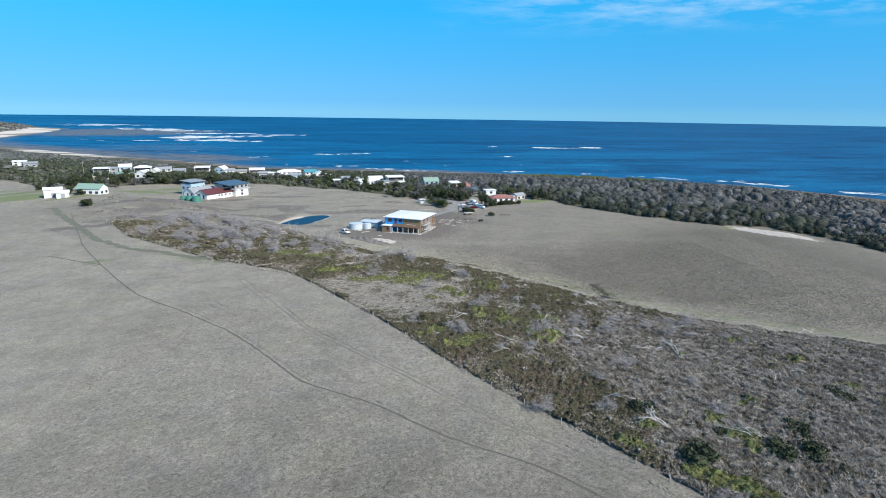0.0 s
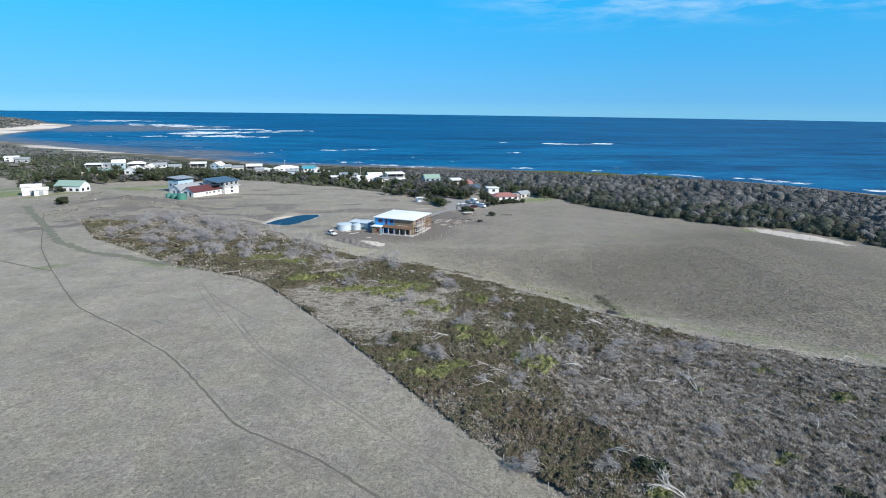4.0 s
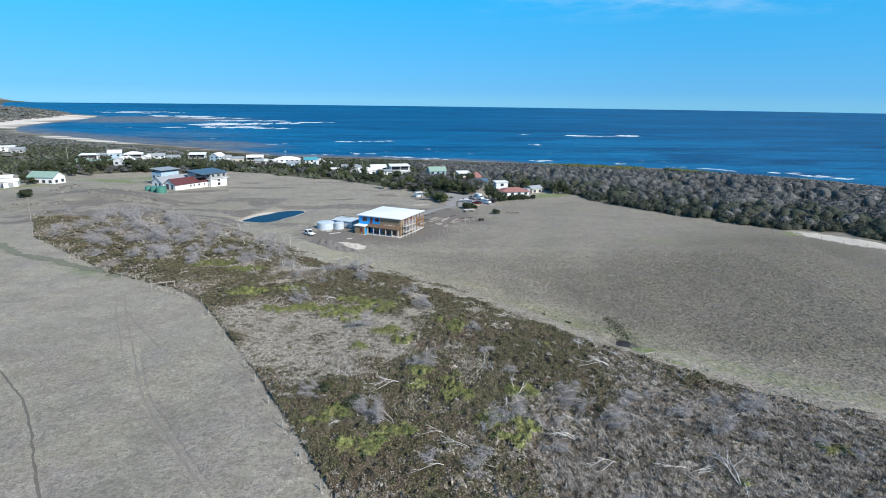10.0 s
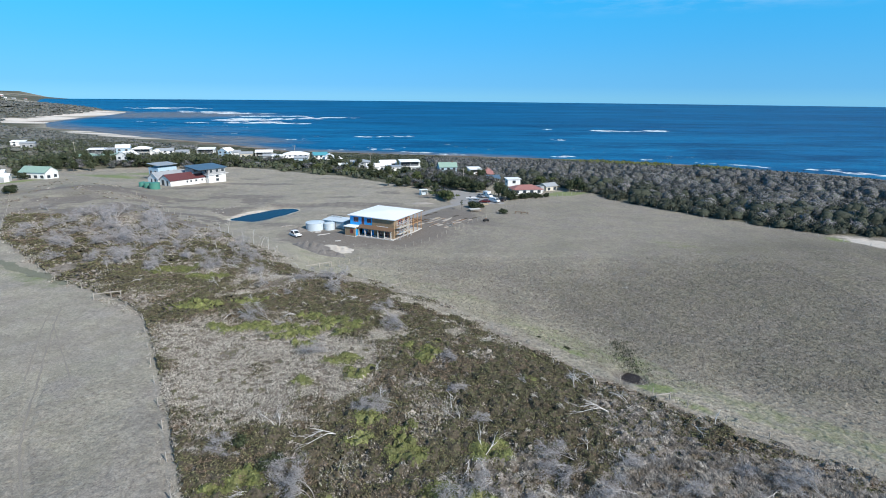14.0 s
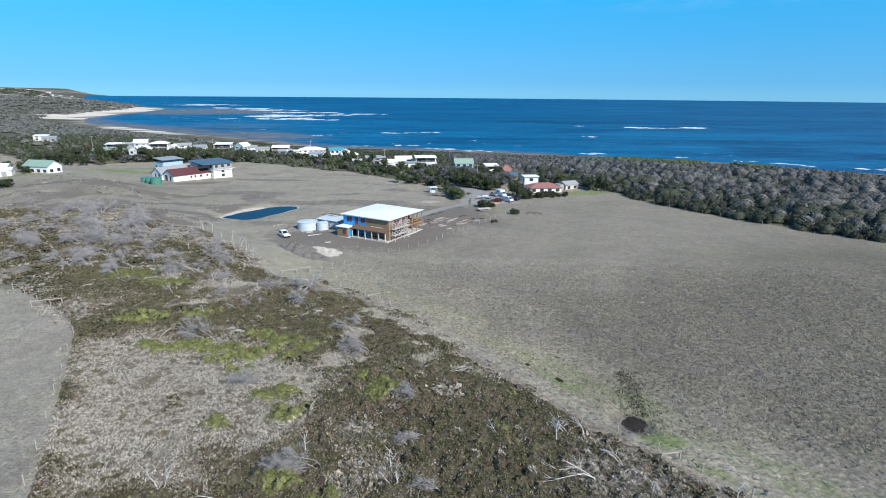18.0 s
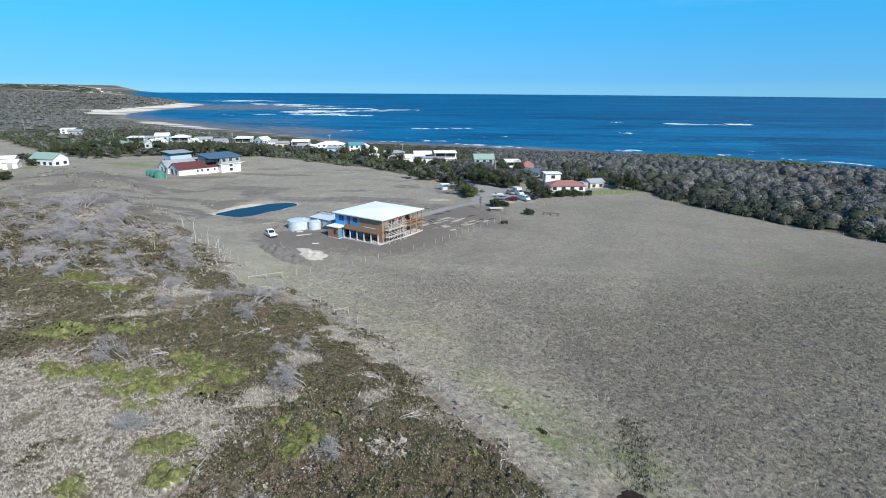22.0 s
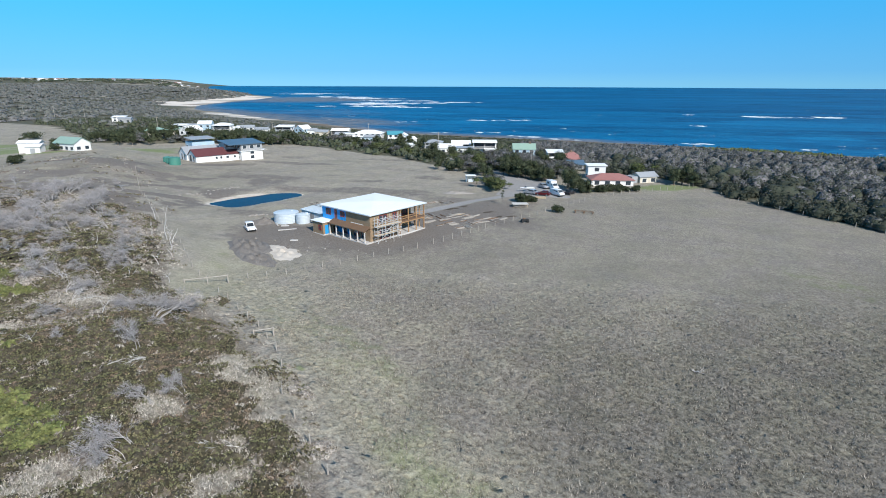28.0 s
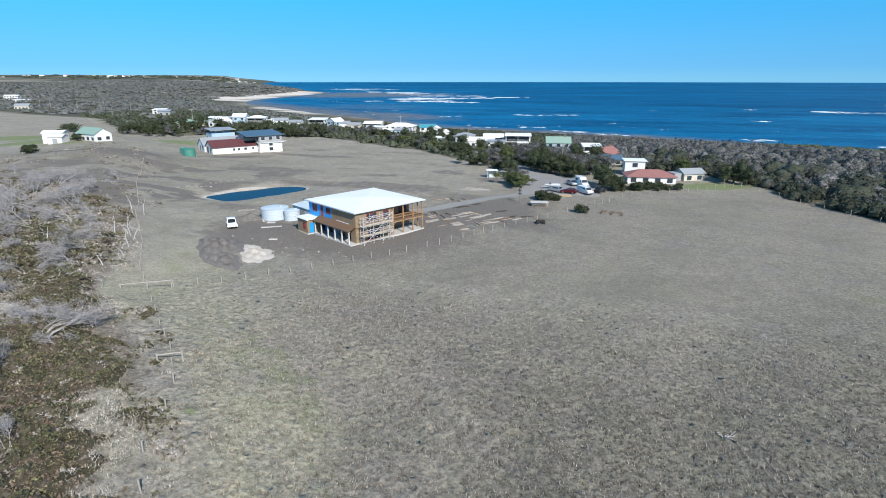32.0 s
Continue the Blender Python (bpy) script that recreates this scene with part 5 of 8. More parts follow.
def vehicle(name, m, length, width, height, paint, label, shape="hatch", group=""):
    """A parked car or van: body, cabin, panes, wheels with tyre and rim, lamps."""
    t = thing(name, m, label, "car" if shape in ("hatch", "ute") else shape, group)
    L, W = length / 2, width / 2
    prof = {"hatch": [(-L, 0.35), (-L, 0.95), (-0.86 * L, 1.02), (0.30 * L, 1.0), (0.95 * L, 0.82), (L, 0.6), (L, 0.35)],
            "ute": [(-L, 0.45), (-L, 1.0), (0.30 * L, 1.0), (0.95 * L, 0.95), (L, 0.7), (L, 0.45)],
            "van": [(-L, 0.35), (-L, height - 0.12), (-0.94 * L, height), (0.46 * L, height), (0.72 * L, 1.15), (0.97 * L, 1.0), (L, 0.6), (L, 0.35)]}[shape]

    def shell(p, half, taper=0.0):
        bm = bmesh.new()
        sides = []
        for s in (-1, 1):
            sides.append([bm.verts.new((x, s * (half - (taper if z > 1.05 else 0)), z)) for x, z in p])
        n = len(p)
        bm.faces.new(sides[0])
        bm.faces.new(sides[1][::-1])
        for i in range(n):
            bm.faces.new((sides[0][i], sides[0][(i + 1) % n], sides[1][(i + 1) % n], sides[1][i]))
        bmesh.ops.bevel(bm, geom=bm.edges[:], offset=0.05, segments=2, affect="EDGES")
        return bm

    part("body", shell(prof, W, 0.1 if shape == "van" else 0), paint, t)
    if shape == "hatch":
        cab = [(-0.80 * L, 0.98), (-0.66 * L, height), (0.05 * L, height), (0.42 * L, 0.98)]
    elif shape == "ute":
        cab = [(-0.25 * L, 0.98), (-0.2 * L, height), (0.12 * L, height), (0.4 * L, 0.98)]
    else:
        cab = None
    if cab:
        part("cabin", shell(cab, W - 0.12), paint, t)
        (ax, az), (bx, bz), (cx, cz), (dx, dz) = cab
        for s in (-1, 1):
            bm = bmesh.new()
            y = s * (W - 0.115)
            q = [(ax + 0.25, az + 0.06), (bx + 0.12, bz - 0.10), (cx - 0.06, cz - 0.10), (dx - 0.3, dz + 0.06)]
            lo = [bm.verts.new((x, y, z)) for x, z in q]
            hi = [bm.verts.new((x, y + 0.02 * s, z)) for x, z in q]
            bm.faces.new(lo)
            bm.faces.new(hi[::-1])
            for i in range(4):
                bm.faces.new((lo[i], lo[(i + 1) % 4], hi[(i + 1) % 4], hi[i]))
            part("side_window", bm, GLASS, t)
        for nm, (p0, p1) in (("windscreen", ((dx, dz), (cx, cz))), ("rear_window", ((ax, az), (bx, bz)))):
            bm = bmesh.new()
            d = Vector((p1[0] - p0[0], 0, p1[1] - p0[1]))
            off = Vector((d.z, 0, -d.x)).normalized() * 0.015
            if nm == "rear_window":
                off = -off
            a, b = Vector((p0[0], 0, p0[1])) + d * 0.12 + off, Vector((p0[0], 0, p0[1])) + d * 0.88 + off
            w = W - 0.22
            vs = [bm.verts.new((a.x, -w, a.z)), bm.verts.new((a.x, w, a.z)), bm.verts.new((b.x, w * 0.92, b.z)), bm.verts.new((b.x, -w * 0.92, b.z))]
            f = bm.faces.new(vs)
            bmesh.ops.solidify(bm, geom=[f], thickness=0.02)
            part(nm, bm, GLASS, t)
    else:
        boxed("windscreen", (-0.42, 0.42, -W + 0.18, W - 0.18, -0.012, 0.012), GLASS, t, m=Matrix.Translation((0.60 * L, 0, (height + 1.15) / 2 + 0.0)) @ Matrix.Rotation(math.atan2(height - 1.15, 0.26 * L), 4, "Y"))
        for s in (-1, 1):
            boxed("side_window", (0.08 * L, 0.42 * L, s * (W - 0.095) - 0.01, s * (W - 0.095) + 0.01, 1.25, height - 0.3), GLASS, t)
            boxed("side_window", (-0.8 * L, 0.0, s * (W - 0.095) - 0.01, s * (W - 0.095) + 0.01, 1.3, height - 0.32), GLASS, t)
        boxed("rear_window", (-L - 0.012, -L + 0.01, -W + 0.25, W - 0.25, 1.2, height - 0.3), GLASS, t)
    for x in (-0.62 * L, 0.62 * L):
        for s in (-1, 1):
            bm = bmesh.new()
            rod(bm, (x, s * (W - 0.2), 0.32), (x, s * (W + 0.01), 0.32), 0.32, n=16)
            wheel = part("wheel", bm, RUBBER, t)
            bm = bmesh.new()
            rod(bm, (x, s * (W + 0.005), 0.32), (x, s * (W + 0.02), 0.32), 0.19, n=12)
            part("rim", bm, CAR_SILVER, wheel)
    for s in (-1, 1):
        boxed("headlight", (L - 0.05, L + 0.012, s * (W - 0.3) - 0.13, s * (W - 0.3) + 0.13, 0.62, 0.76), GLASS, t)
        boxed("tail_light", (-L - 0.012, -L + 0.04, s * (W - 0.16) - 0.07, s * (W - 0.16) + 0.07, 0.7, 0.92), RED_FRAME, t)
    boxed("bumper", (L - 0.06, L + 0.05, -W + 0.1, W - 0.1, 0.36, 0.55), RUBBER, t)
    return t


vehicle("car", at(-30.9, 4.6, -48), 4.3, 1.95, 1.85, CAR_WHITE, "white high-roofed hatchback parked on bare ground near the tanks", "hatch")
vehicle("car", at(36.0, 60.4, 165), 4.4, 1.8, 1.5, CAR_RED, "dark maroon hatchback parked on gravel", "hatch", "cars in the gravel car park")
vehicle("van", at(40.3, 61.0, -50), 5.0, 1.95, 2.0, CAR_WHITE, "white van parked on the gravel car park", "van", "cars in the gravel car park")
vehicle("car", at(32.3, 62.0, 150), 4.3, 1.8, 1.5, CAR_SILVER, "silver car parked on gravel", "hatch", "cars in the gravel car park")
vehicle("car", at(44.4, 64.0, 60), 4.2, 1.8, 1.5, CAR_BLACK, "black car parked beside dark bushes", "hatch", "cars in the gravel car park")
vehicle("car", at(36.2, 72.5, -60), 4.3, 1.8, 1.5, CAR_SILVER, "silver car parked behind the camper", "hatch", "cars in the gravel car park")
camper = vehicle("camper_van", at(39.0, 71.5, -60), 5.2, 2.0, 2.1, CAR_WHITE, "white camper van with high box on the gravel", "van", "cars in the gravel car park")
boxed("camper_box", (-2.5, 0.7, -1.05, 1.05, 0.6, 2.7), CAR_WHITE, camper, bevel=0.08)
boxed("camper_window", (-1.8, -0.6, -1.07, -1.04, 1.6, 2.2), GLASS, camper)

boat = thing("boat", at(31.0, 65.6, 200, 0.5), "small white boat on a trailer on gravel", "boat")
bm = bmesh.new()
ribs = []
for x, w, k in ((-2.2, 0.85, 0.0), (-0.8, 0.95, 0.0), (0.8, 0.85, 0.08), (1.9, 0.4, 0.25), (2.4, 0.03, 0.42)):
    ribs.append([bm.verts.new(p) for p in ((x, -w, 0.75), (x, -0.75 * w, 0.3 + k), (x, 0, 0.1 + k), (x, 0.75 * w, 0.3 + k), (x, w, 0.75), (x, 0.8 * w, 0.78), (x, 0, 0.6), (x, -0.8 * w, 0.78))])
for a, b in zip(ribs[:-1], ribs[1:]):
    for i in range(8):
        bm.faces.new((a[i], a[(i + 1) % 8], b[(i + 1) % 8], b[i]))
bm.faces.new(ribs[0][::-1])
bm.faces.new(ribs[-1])
part("hull", bm, CAR_WHITE, boat)
boxed("windshield", (0.5, 0.6, -0.6, 0.6, 0.75, 1.2), GLASS, boat)
boxed("trailer", (-2.3, 3.2, -0.06, 0.06, -0.05, 0.08), GREY_PIPE, boat)
for s in (-1, 1):
    bm = bmesh.new()
    rod(bm, (-0.8, s * 0.85, -0.2), (-0.8, s * 1.02, -0.2), 0.3, n=12)
    part("wheel", bm, RUBBER, boat)


def heap(name, x, y, rx, ry, h, turn, mat, label, seed):
    rng = np.random.default_rng(seed)
    n, k = 14, 36
    vs, f = [], []
    c, s = math.cos(radians(turn)), math.sin(radians(turn))
    for i in range(n + 1):
        u = i / n
        for j in range(k):
            a = 6.2832 * j / k
            wob = 1 + 0.14 * math.sin(3 * a + seed) + 0.09 * math.sin(7 * a + 2 * seed)
            px, py = rx * u * wob * math.cos(a), ry * u * wob * math.sin(a)
            wx, wy = x + px * c - py * s, y + px * s + py * c
            lump = 1 + 0.5 * math.sin(px * 1.7 + seed) * math.sin(py * 2.1 + 2 * seed) + 0.15 * rng.normal()
            vs.append((wx, wy, ground_at(wx, wy) - 0.1 + h * max(0.0, (1 - u * u)) * lump + 0.03 * rng.normal()))
    for i in range(n):
        for j in range(k):
            f.append((i * k + j, (i + 1) * k + j, (i + 1) * k + (j + 1) % k, i * k + (j + 1) % k))
    return tagged(arrays(name, vs, f, mat, smooth=True), label, "heap")


heap("earth_mound", -23.2, -9.6, 7.6, 4.4, 1.1, -52, SPOIL, "low lumpy heap of dug grey soil", 3)
heap("earth_mound", -31.6, 11.6, 3.6, 2.2, 0.9, 20, SPOIL, "dark heap of dug soil beside the water tanks", 13)
heap("earth_mound", -17.6, -15.6, 5.6, 3.0, 0.8, -40, SPOIL, "low lumpy heap of dug grey soil", 7)
heap("sand_mound", -15.4, -9.8, 6.2, 3.1, 0.55, -47, PALE_SAND, "pale heap of sand near the new house", 4)
heap("earth_mound", 9.6, 58.6, 5.5, 2.0, 0.45, 15, RUBBLE, "pale rubble heap beside the drive", 8)
heap("earth_mound", 154, -15, 17, 5.0, 0.5, -58, PALE_SAND, "pale bank of bare sand at the field edge", 9)

# sawn timber, sheets and rubbish lying on the building ground
rng = random.Random(11)
BUNDLES = [(6.1, 26.8), (8.2, 29.0), (12.7, 30.2), (17.0, 29.1), (12.8, 22.8), (19.3, 20.6), (22.1, 23.3), (17.0, 16.4), (24.6, 27.9), (26.7, 28.7), (12.0, 17.8), (19.5, 29.6), (15.2, 25.6), (10.2, 24.6),
           (16.4, 22.0), (20.6, 25.4), (14.6, 19.6), (9.4, 21.0), (18.6, 18.4), (22.6, 27.0), (8.0, 24.2), (14.8, 29.4), (21.0, 21.8), (16.0, 18.6), (24.0, 25.2), (11.0, 27.4), (18.0, 26.4), (13.4, 26.8), (5.4, 43.4), (7.3, 45.2), (8.6, 44.0), (4.0, 42.6), (9.6, 46.2)]
for px, py in BUNDLES:
    n, ln = rng.choice((2, 3, 4, 5)), rng.uniform(1.8, 4.0)
    old = rng.random() < 0.82
    st = thing("timber_stack", at(px + rng.uniform(-0.5, 0.5), py + rng.uniform(-0.5, 0.5), rng.choice((46, 50, 54, 48, 132)) + rng.uniform(-6, 6)),
               "weathered grey boards lying on bare soil" if old else "low bundle of pale sawn timber on the soil", "timber", "timber on the building ground")
    for j in range(n):
        off = rng.uniform(-0.3, 0.3)
        boxed("board", (-ln / 2 + off, ln / 2 + off, j * 0.30 - 0.07, j * 0.30 + 0.07, -0.02, 0.10 + 0.06 * (j % 2)), rng.choice((POST, RUBBLE, DECK)) if old else rng.choice((POST, PINE, POST, RUBBLE)), st)
    for e in (-0.35, 0.35):
        boxed("bearer", (e * ln - 0.05, e * ln + 0.05, -0.2, n * 0.26 - 0.06, -0.04, 0.02), DECK, st)
for px, py, ln, wd, turn in ((21.8, 34.2, 4.2, 1.6, 40), (11.5, 36.8, 6.5, 1.8, 42), (14.4, 40.6, 4.0, 1.4, 42), (28.1, 30.9, 4.6, 1.6, 40), (25.2, 30.2, 3.0, 1.4, 46)):
    heap("earth_mound", px, py, ln / 2, wd / 2, 0.22, turn, DARK_SOIL, "low dark bed of fresh dug soil", int(px))
for px, py, ln, wd, turn in ((-22.5, 6.5, 4.2, 0.5, 28), (-24.8, 10.0, 1.8, 1.0, 10), (-27.5, 11.0, 2.6, 0.3, -50), (-8.0, 24.0, 3.0, 0.6, 40), (-2.5, 30, 3.4, 0.7, 20), (-17, -1.5, 1.6, 0.6, 15)):
    boxed("sheet_metal" if ln < 4 else "plank", (-ln / 2, ln / 2, -wd / 2, wd / 2, -0.03, 0.12), CONCRETE, None, m=at(px, py, turn))
    tagged(scene.collection.objects[-1], "pale offcut lying on bare ground", "offcut")
cov = thing("work_table", at(29.9, 42.6, 14), "low table with a pale sheet top on the building ground", "table")
boxed("top", (-2.2, 2.2, -1.3, 1.3, 0.82, 0.90), CONCRETE, cov)
boxed("lower_shelf", (-1.8, 1.6, -1.3, 0.6, 0.30, 0.36), POST, cov)
for x in (-1.9, 1.9):
    for y in (-1.0, 1.0):
        boxed("leg", (x - 0.05, x + 0.05, y - 0.05, y + 0.05, -0.05, 0.82), PINE, cov)
mach = thing("log_splitter", at(32.0, 25.6, 20), "small dark machine on wheels in the grass", "machine")
boxed("body", (-0.9, 0.9, -0.35, 0.35, 0.35, 0.85), RUBBER, mach, bevel=0.05)
boxed("seat", (-0.5, 0.1, -0.25, 0.25, 0.85, 1.1), DECK, mach, bevel=0.05)
for x in (-0.7, 0.7):
    for s in (-1, 1):
        bm = bmesh.new()
        rod(bm, (x, s * 0.36, 0.3), (x, s * 0.55, 0.3), 0.3, n=12)
        part("wheel", bm, RUBBER, mach)
for px, py, turn in ((35.3, 56.2, 10),):
    p = thing("pallet_stack", at(px, py, turn), "pale timber pallet stack", "pallets")
    for k in range(3):
        boxed("pallet", (-1.6, 1.6, -0.5, 0.5, 0.02 + k * 0.16, 0.14 + k * 0.16), PINE, p)
privy = thing("outhouse", at(10.8, 79.5, 20), "small white open sided field shed beside trees", "shed")
boxed("wall", (-1.5, 1.5, 0.9, 1.0, -0.1, 2.2), WHITE, privy)
boxed("side_wall", (-1.5, -1.4, -1.0, 0.9, -0.1, 2.2), WHITE, privy)
boxed("side_wall", (1.4, 1.5, -1.0, 0.9, -0.1, 2.0), WHITE, privy)
boxed("roof", (-1.8, 1.8, -1.3, 1.3, 2.2, 2.3), ROOF_WHITE, privy)
boxed("bench", (-1.0, 0.8, -0.9, 0.3, 0.0, 1.0), ZINC, privy)


# ---- fences ----
def fence(line, gap, high, label, group="", wires=(0.35, 0.7, 1.05), thick=0.075, seed=0):
    rng = random.Random(seed)
    (ox, oy) = line[0]
    f = thing("fence", at(ox, oy), label, "fence", group)
    inv = f.matrix_world.inverted()
    pts = []
    for (ax, ay), (bx, by) in zip(line[:-1], line[1:]):
        n = max(1, round(math.hypot(bx - ax, by - ay) / gap))
        pts += [(ax + (bx - ax) * i / n, ay + (by - ay) * i / n) for i in range(n)]
    pts.append(line[-1])
    tops = []
    for x, y in pts:
        z = ground_at(x, y)
        lx, ly = rng.uniform(-0.06, 0.06), rng.uniform(-0.06, 0.06)
        h = high * rng.uniform(0.88, 1.1)
        rodded("post", inv @ Vector((x, y, z - 0.2)), inv @ Vector((x + lx, y + ly, z + h)), thick, POST, f, n=6, r1=thick * 0.9)
        tops.append((x, y, z))
    for w in wires:
        bm = bmesh.new()
        for a, b in zip(tops[:-1], tops[1:]):
            rod(bm, inv @ Vector((a[0], a[1], a[2] + w * high / 1.2)), inv @ Vector((b[0], b[1], b[2] + w * high / 1.2)), 0.004, n=3)
        part("wire", bm, WIRE, f)
    return f


fence([(60, -118), (46, -103), (36, -92.5), (28, -83), (20, -73), (11, -63), (8.2, -57.5), (5.5, -53.5), (0.1, -47.8), (-5.8, -42.9), (-12.7, -36.8), (-17.5, -32.5), (-24, -27), (-34, -16), (-51, 0), (-59, 9), (-80, 30), (-104, 58)], 5.0, 1.25,
      "old wire fence with grey posts along the scrub", "paddock fences", seed=1)
fence([(-17.5, -32.5), (-11, -25), (-3.9, -17.1), (3.6, -9.2), (10.8, -2), (13.4, 2.2), (20, 13), (23, 17.5), (31, 29), (37, 38), (45, 50), (50, 58), (60, 66), (84, 84)], 3.4, 1.2,
      "wire fence with pale posts between house and field", "paddock fences", seed=2)
fence([(-150, 55), (-134, 30), (-109, -11), (-89, -30), (-71, -48), (-53, -60), (-42.5, -70), (-33, -88), (-24, -105), (-15, -123), (-6, -140), (2, -151), (8, -162), (13, -170), (23, -190)], 6.0, 1.1,
      "old wire fence with leaning posts beside the scrub", "paddock fences", seed=3)
fence([(84, 84), (100, 52), (115, 31), (132, 5), (145, -11), (156, -27), (172, -50), (238, -120)], 7.0, 1.2, "wire fence along the coastal scrub", "paddock fences", seed=4)


def rail_gate(x, y, length, turn, label):
    g = thing("timber_rail", at(x, y, turn), label, "fence rail")
    for s in (-0.5, 0.5):
        rodded("post", (s * length, 0, -0.2), (s * length, 0, 1.25), 0.10, POST, g)
    rodded("rail", (-length / 2, 0, 1.05), (length / 2, 0, 1.1), 0.08, POST, g)


rail_gate(-17.6, -32.6, 6.6, 30, "long pale timber strainer rail at the fence corner")
rail_gate(2.0, -50.0, 2.4, 30, "short pale timber rail between two posts in the fence")
rail_gate(-54, -59.5, 4.6, 20, "pale timber strainer rail at the paddock corner")
rail_gate(40.0, -97.8, 2.2, 10, "short pale timber rail in the fence")


def pole(x, y, h, turn=0):
    p = thing("power_pole", at(x, y, turn), "grey timber power pole with crossarm", "power pole", "power poles")
    rodded("pole", (0, 0, -0.3), (0, 0, h), 0.16, POST, p, r1=0.11, n=8)
    boxed("crossarm", (-1.1, 1.1, -0.06, 0.06, h - 0.7, h - 0.55), POST, p)
    for s in (-0.9, 0, 0.9):
        rodded("insulator", (s, 0, h - 0.55), (s, 0, h - 0.35), 0.05, WHITE, p)


for px, py, ph in ((-563, 375, 12), (-551, 381, 12), (-489, 342, 11), (-479, 363, 11), (-429, 349, 11), (-372, 324, 11), (-226, 229, 11), (31, 104, 9), (-79, 240, 10), (-20, 178, 10), (-152, 250, 9)):
    pole(px, py, ph, 20)



# low brown rails lying in the field by the fence
rails = thing("rail_trestle", at(47.1, 37.4, -16), "low dark brown timber rails on short posts in the field", "rails")
for y in (-0.5, 0.5):
    rodded("rail", (-2.6, y, 0.55), (2.6, y, 0.5), 0.06, DECK, rails)
for x in (-2.3, 0.0, 2.3):
    boxed("post", (x - 0.06, x + 0.06, -0.6, 0.6, -0.1, 0.5), DECK, rails)


# stones and rubble on the bare ground round the dam and the tanks
stone_rng = random.Random(41)


def stone(x, y, size):
    bm = bmesh.new()
    bmesh.ops.create_icosphere(bm, subdivisions=1, radius=size)
    for v in bm.verts:
        v.co = Vector((v.co.x * stone_rng.uniform(0.8, 1.4), v.co.y * stone_rng.uniform(0.7, 1.2), v.co.z * stone_rng.uniform(0.45, 0.8)))
    ob = part("stone", bm, RUBBLE)
    ob.matrix_world = at(x, y, stone_rng.uniform(0, 360), 0.25 * size)
    tagged(ob, "pale rough stone lying on bare ground", "stone", "stones round the dam")


STONE_ROWS = (((-38.4, 16.9), (-34.0, 19.7), 16, 0.3), ((-70.5, 35.7), (-68.2, 41.4), 18, 1.2), ((-68.5, 45.5), (-63.0, 53.8), 14, 0.9))
for (ax, ay), (bx, by), count, wide in STONE_ROWS:
    for k in range(count):
        u = stone_rng.random()
        stone(ax + (bx - ax) * u + stone_rng.gauss(0, wide), ay + (by - ay) * u + stone_rng.gauss(0, wide), stone_rng.uniform(0.15, 0.42))
for k in range(26):
    stone(stone_rng.gauss(-16, 9), stone_rng.gauss(2, 6) - 6, stone_rng.uniform(0.10, 0.26))
# ---- houses of the village ----
def gable(bm, x0, x1, y0, y1, z, rise, over=0.4, thick=0.12):
    """A pitched roof with its ridge along x."""
    ym = (y0 + y1) / 2
    k = rise / ((y1 - y0) / 2)
    e = z - over * k
    prof = [(y0 - over, e), (ym, z + rise), (y1 + over, e), (y1 + over, e + thick), (ym, z + rise + thick), (y0 - over, e + thick)]
    a = [bm.verts.new((x0 - over, y, zz)) for y, zz in prof]
    b = [bm.verts.new((x1 + over, y, zz)) for y, zz in prof]
    for i in range(6):
        bm.faces.new((a[i], a[(i + 1) % 6], b[(i + 1) % 6], b[i]))
    for q, o in ((a, 1), (b, -1)):
        bm.faces.new([q[i] for i in (0, 1, 4, 5)][::o])
        bm.faces.new([q[i] for i in (1, 2, 3, 4)][::o])


def hip(bm, x0, x1, y0, y1, z, rise, over=0.45):
    d = (y1 - y0) / 2 + over
    x0, x1, y0, y1 = x0 - over, x1 + over, y0 - over, y1 + over
    ym = (y0 + y1) / 2
    r = [bm.verts.new(p) for p in ((x0, y0, z), (x1, y0, z), (x1, y1, z), (x0, y1, z))]
    u = [bm.verts.new(p) for p in ((x0, y0, z - 0.12), (x1, y0, z - 0.12), (x1, y1, z - 0.12), (x0, y1, z - 0.12))]
    a, b = bm.verts.new((min(x0 + d, (x0 + x1) / 2 - 0.05), ym, z + rise)), bm.verts.new((max(x1 - d, (x0 + x1) / 2 + 0.05), ym, z + rise))
    bm.faces.new((r[0], r[1], b, a))
    bm.faces.new((r[1], r[2], b))
    bm.faces.new((r[2], r[3], a, b))
    bm.faces.new((r[3], r[0], a))
    bm.faces.new(u[::-1])
    for i in range(4):
        bm.faces.new((u[i], u[(i + 1) % 4], r[(i + 1) % 4], r[i]))


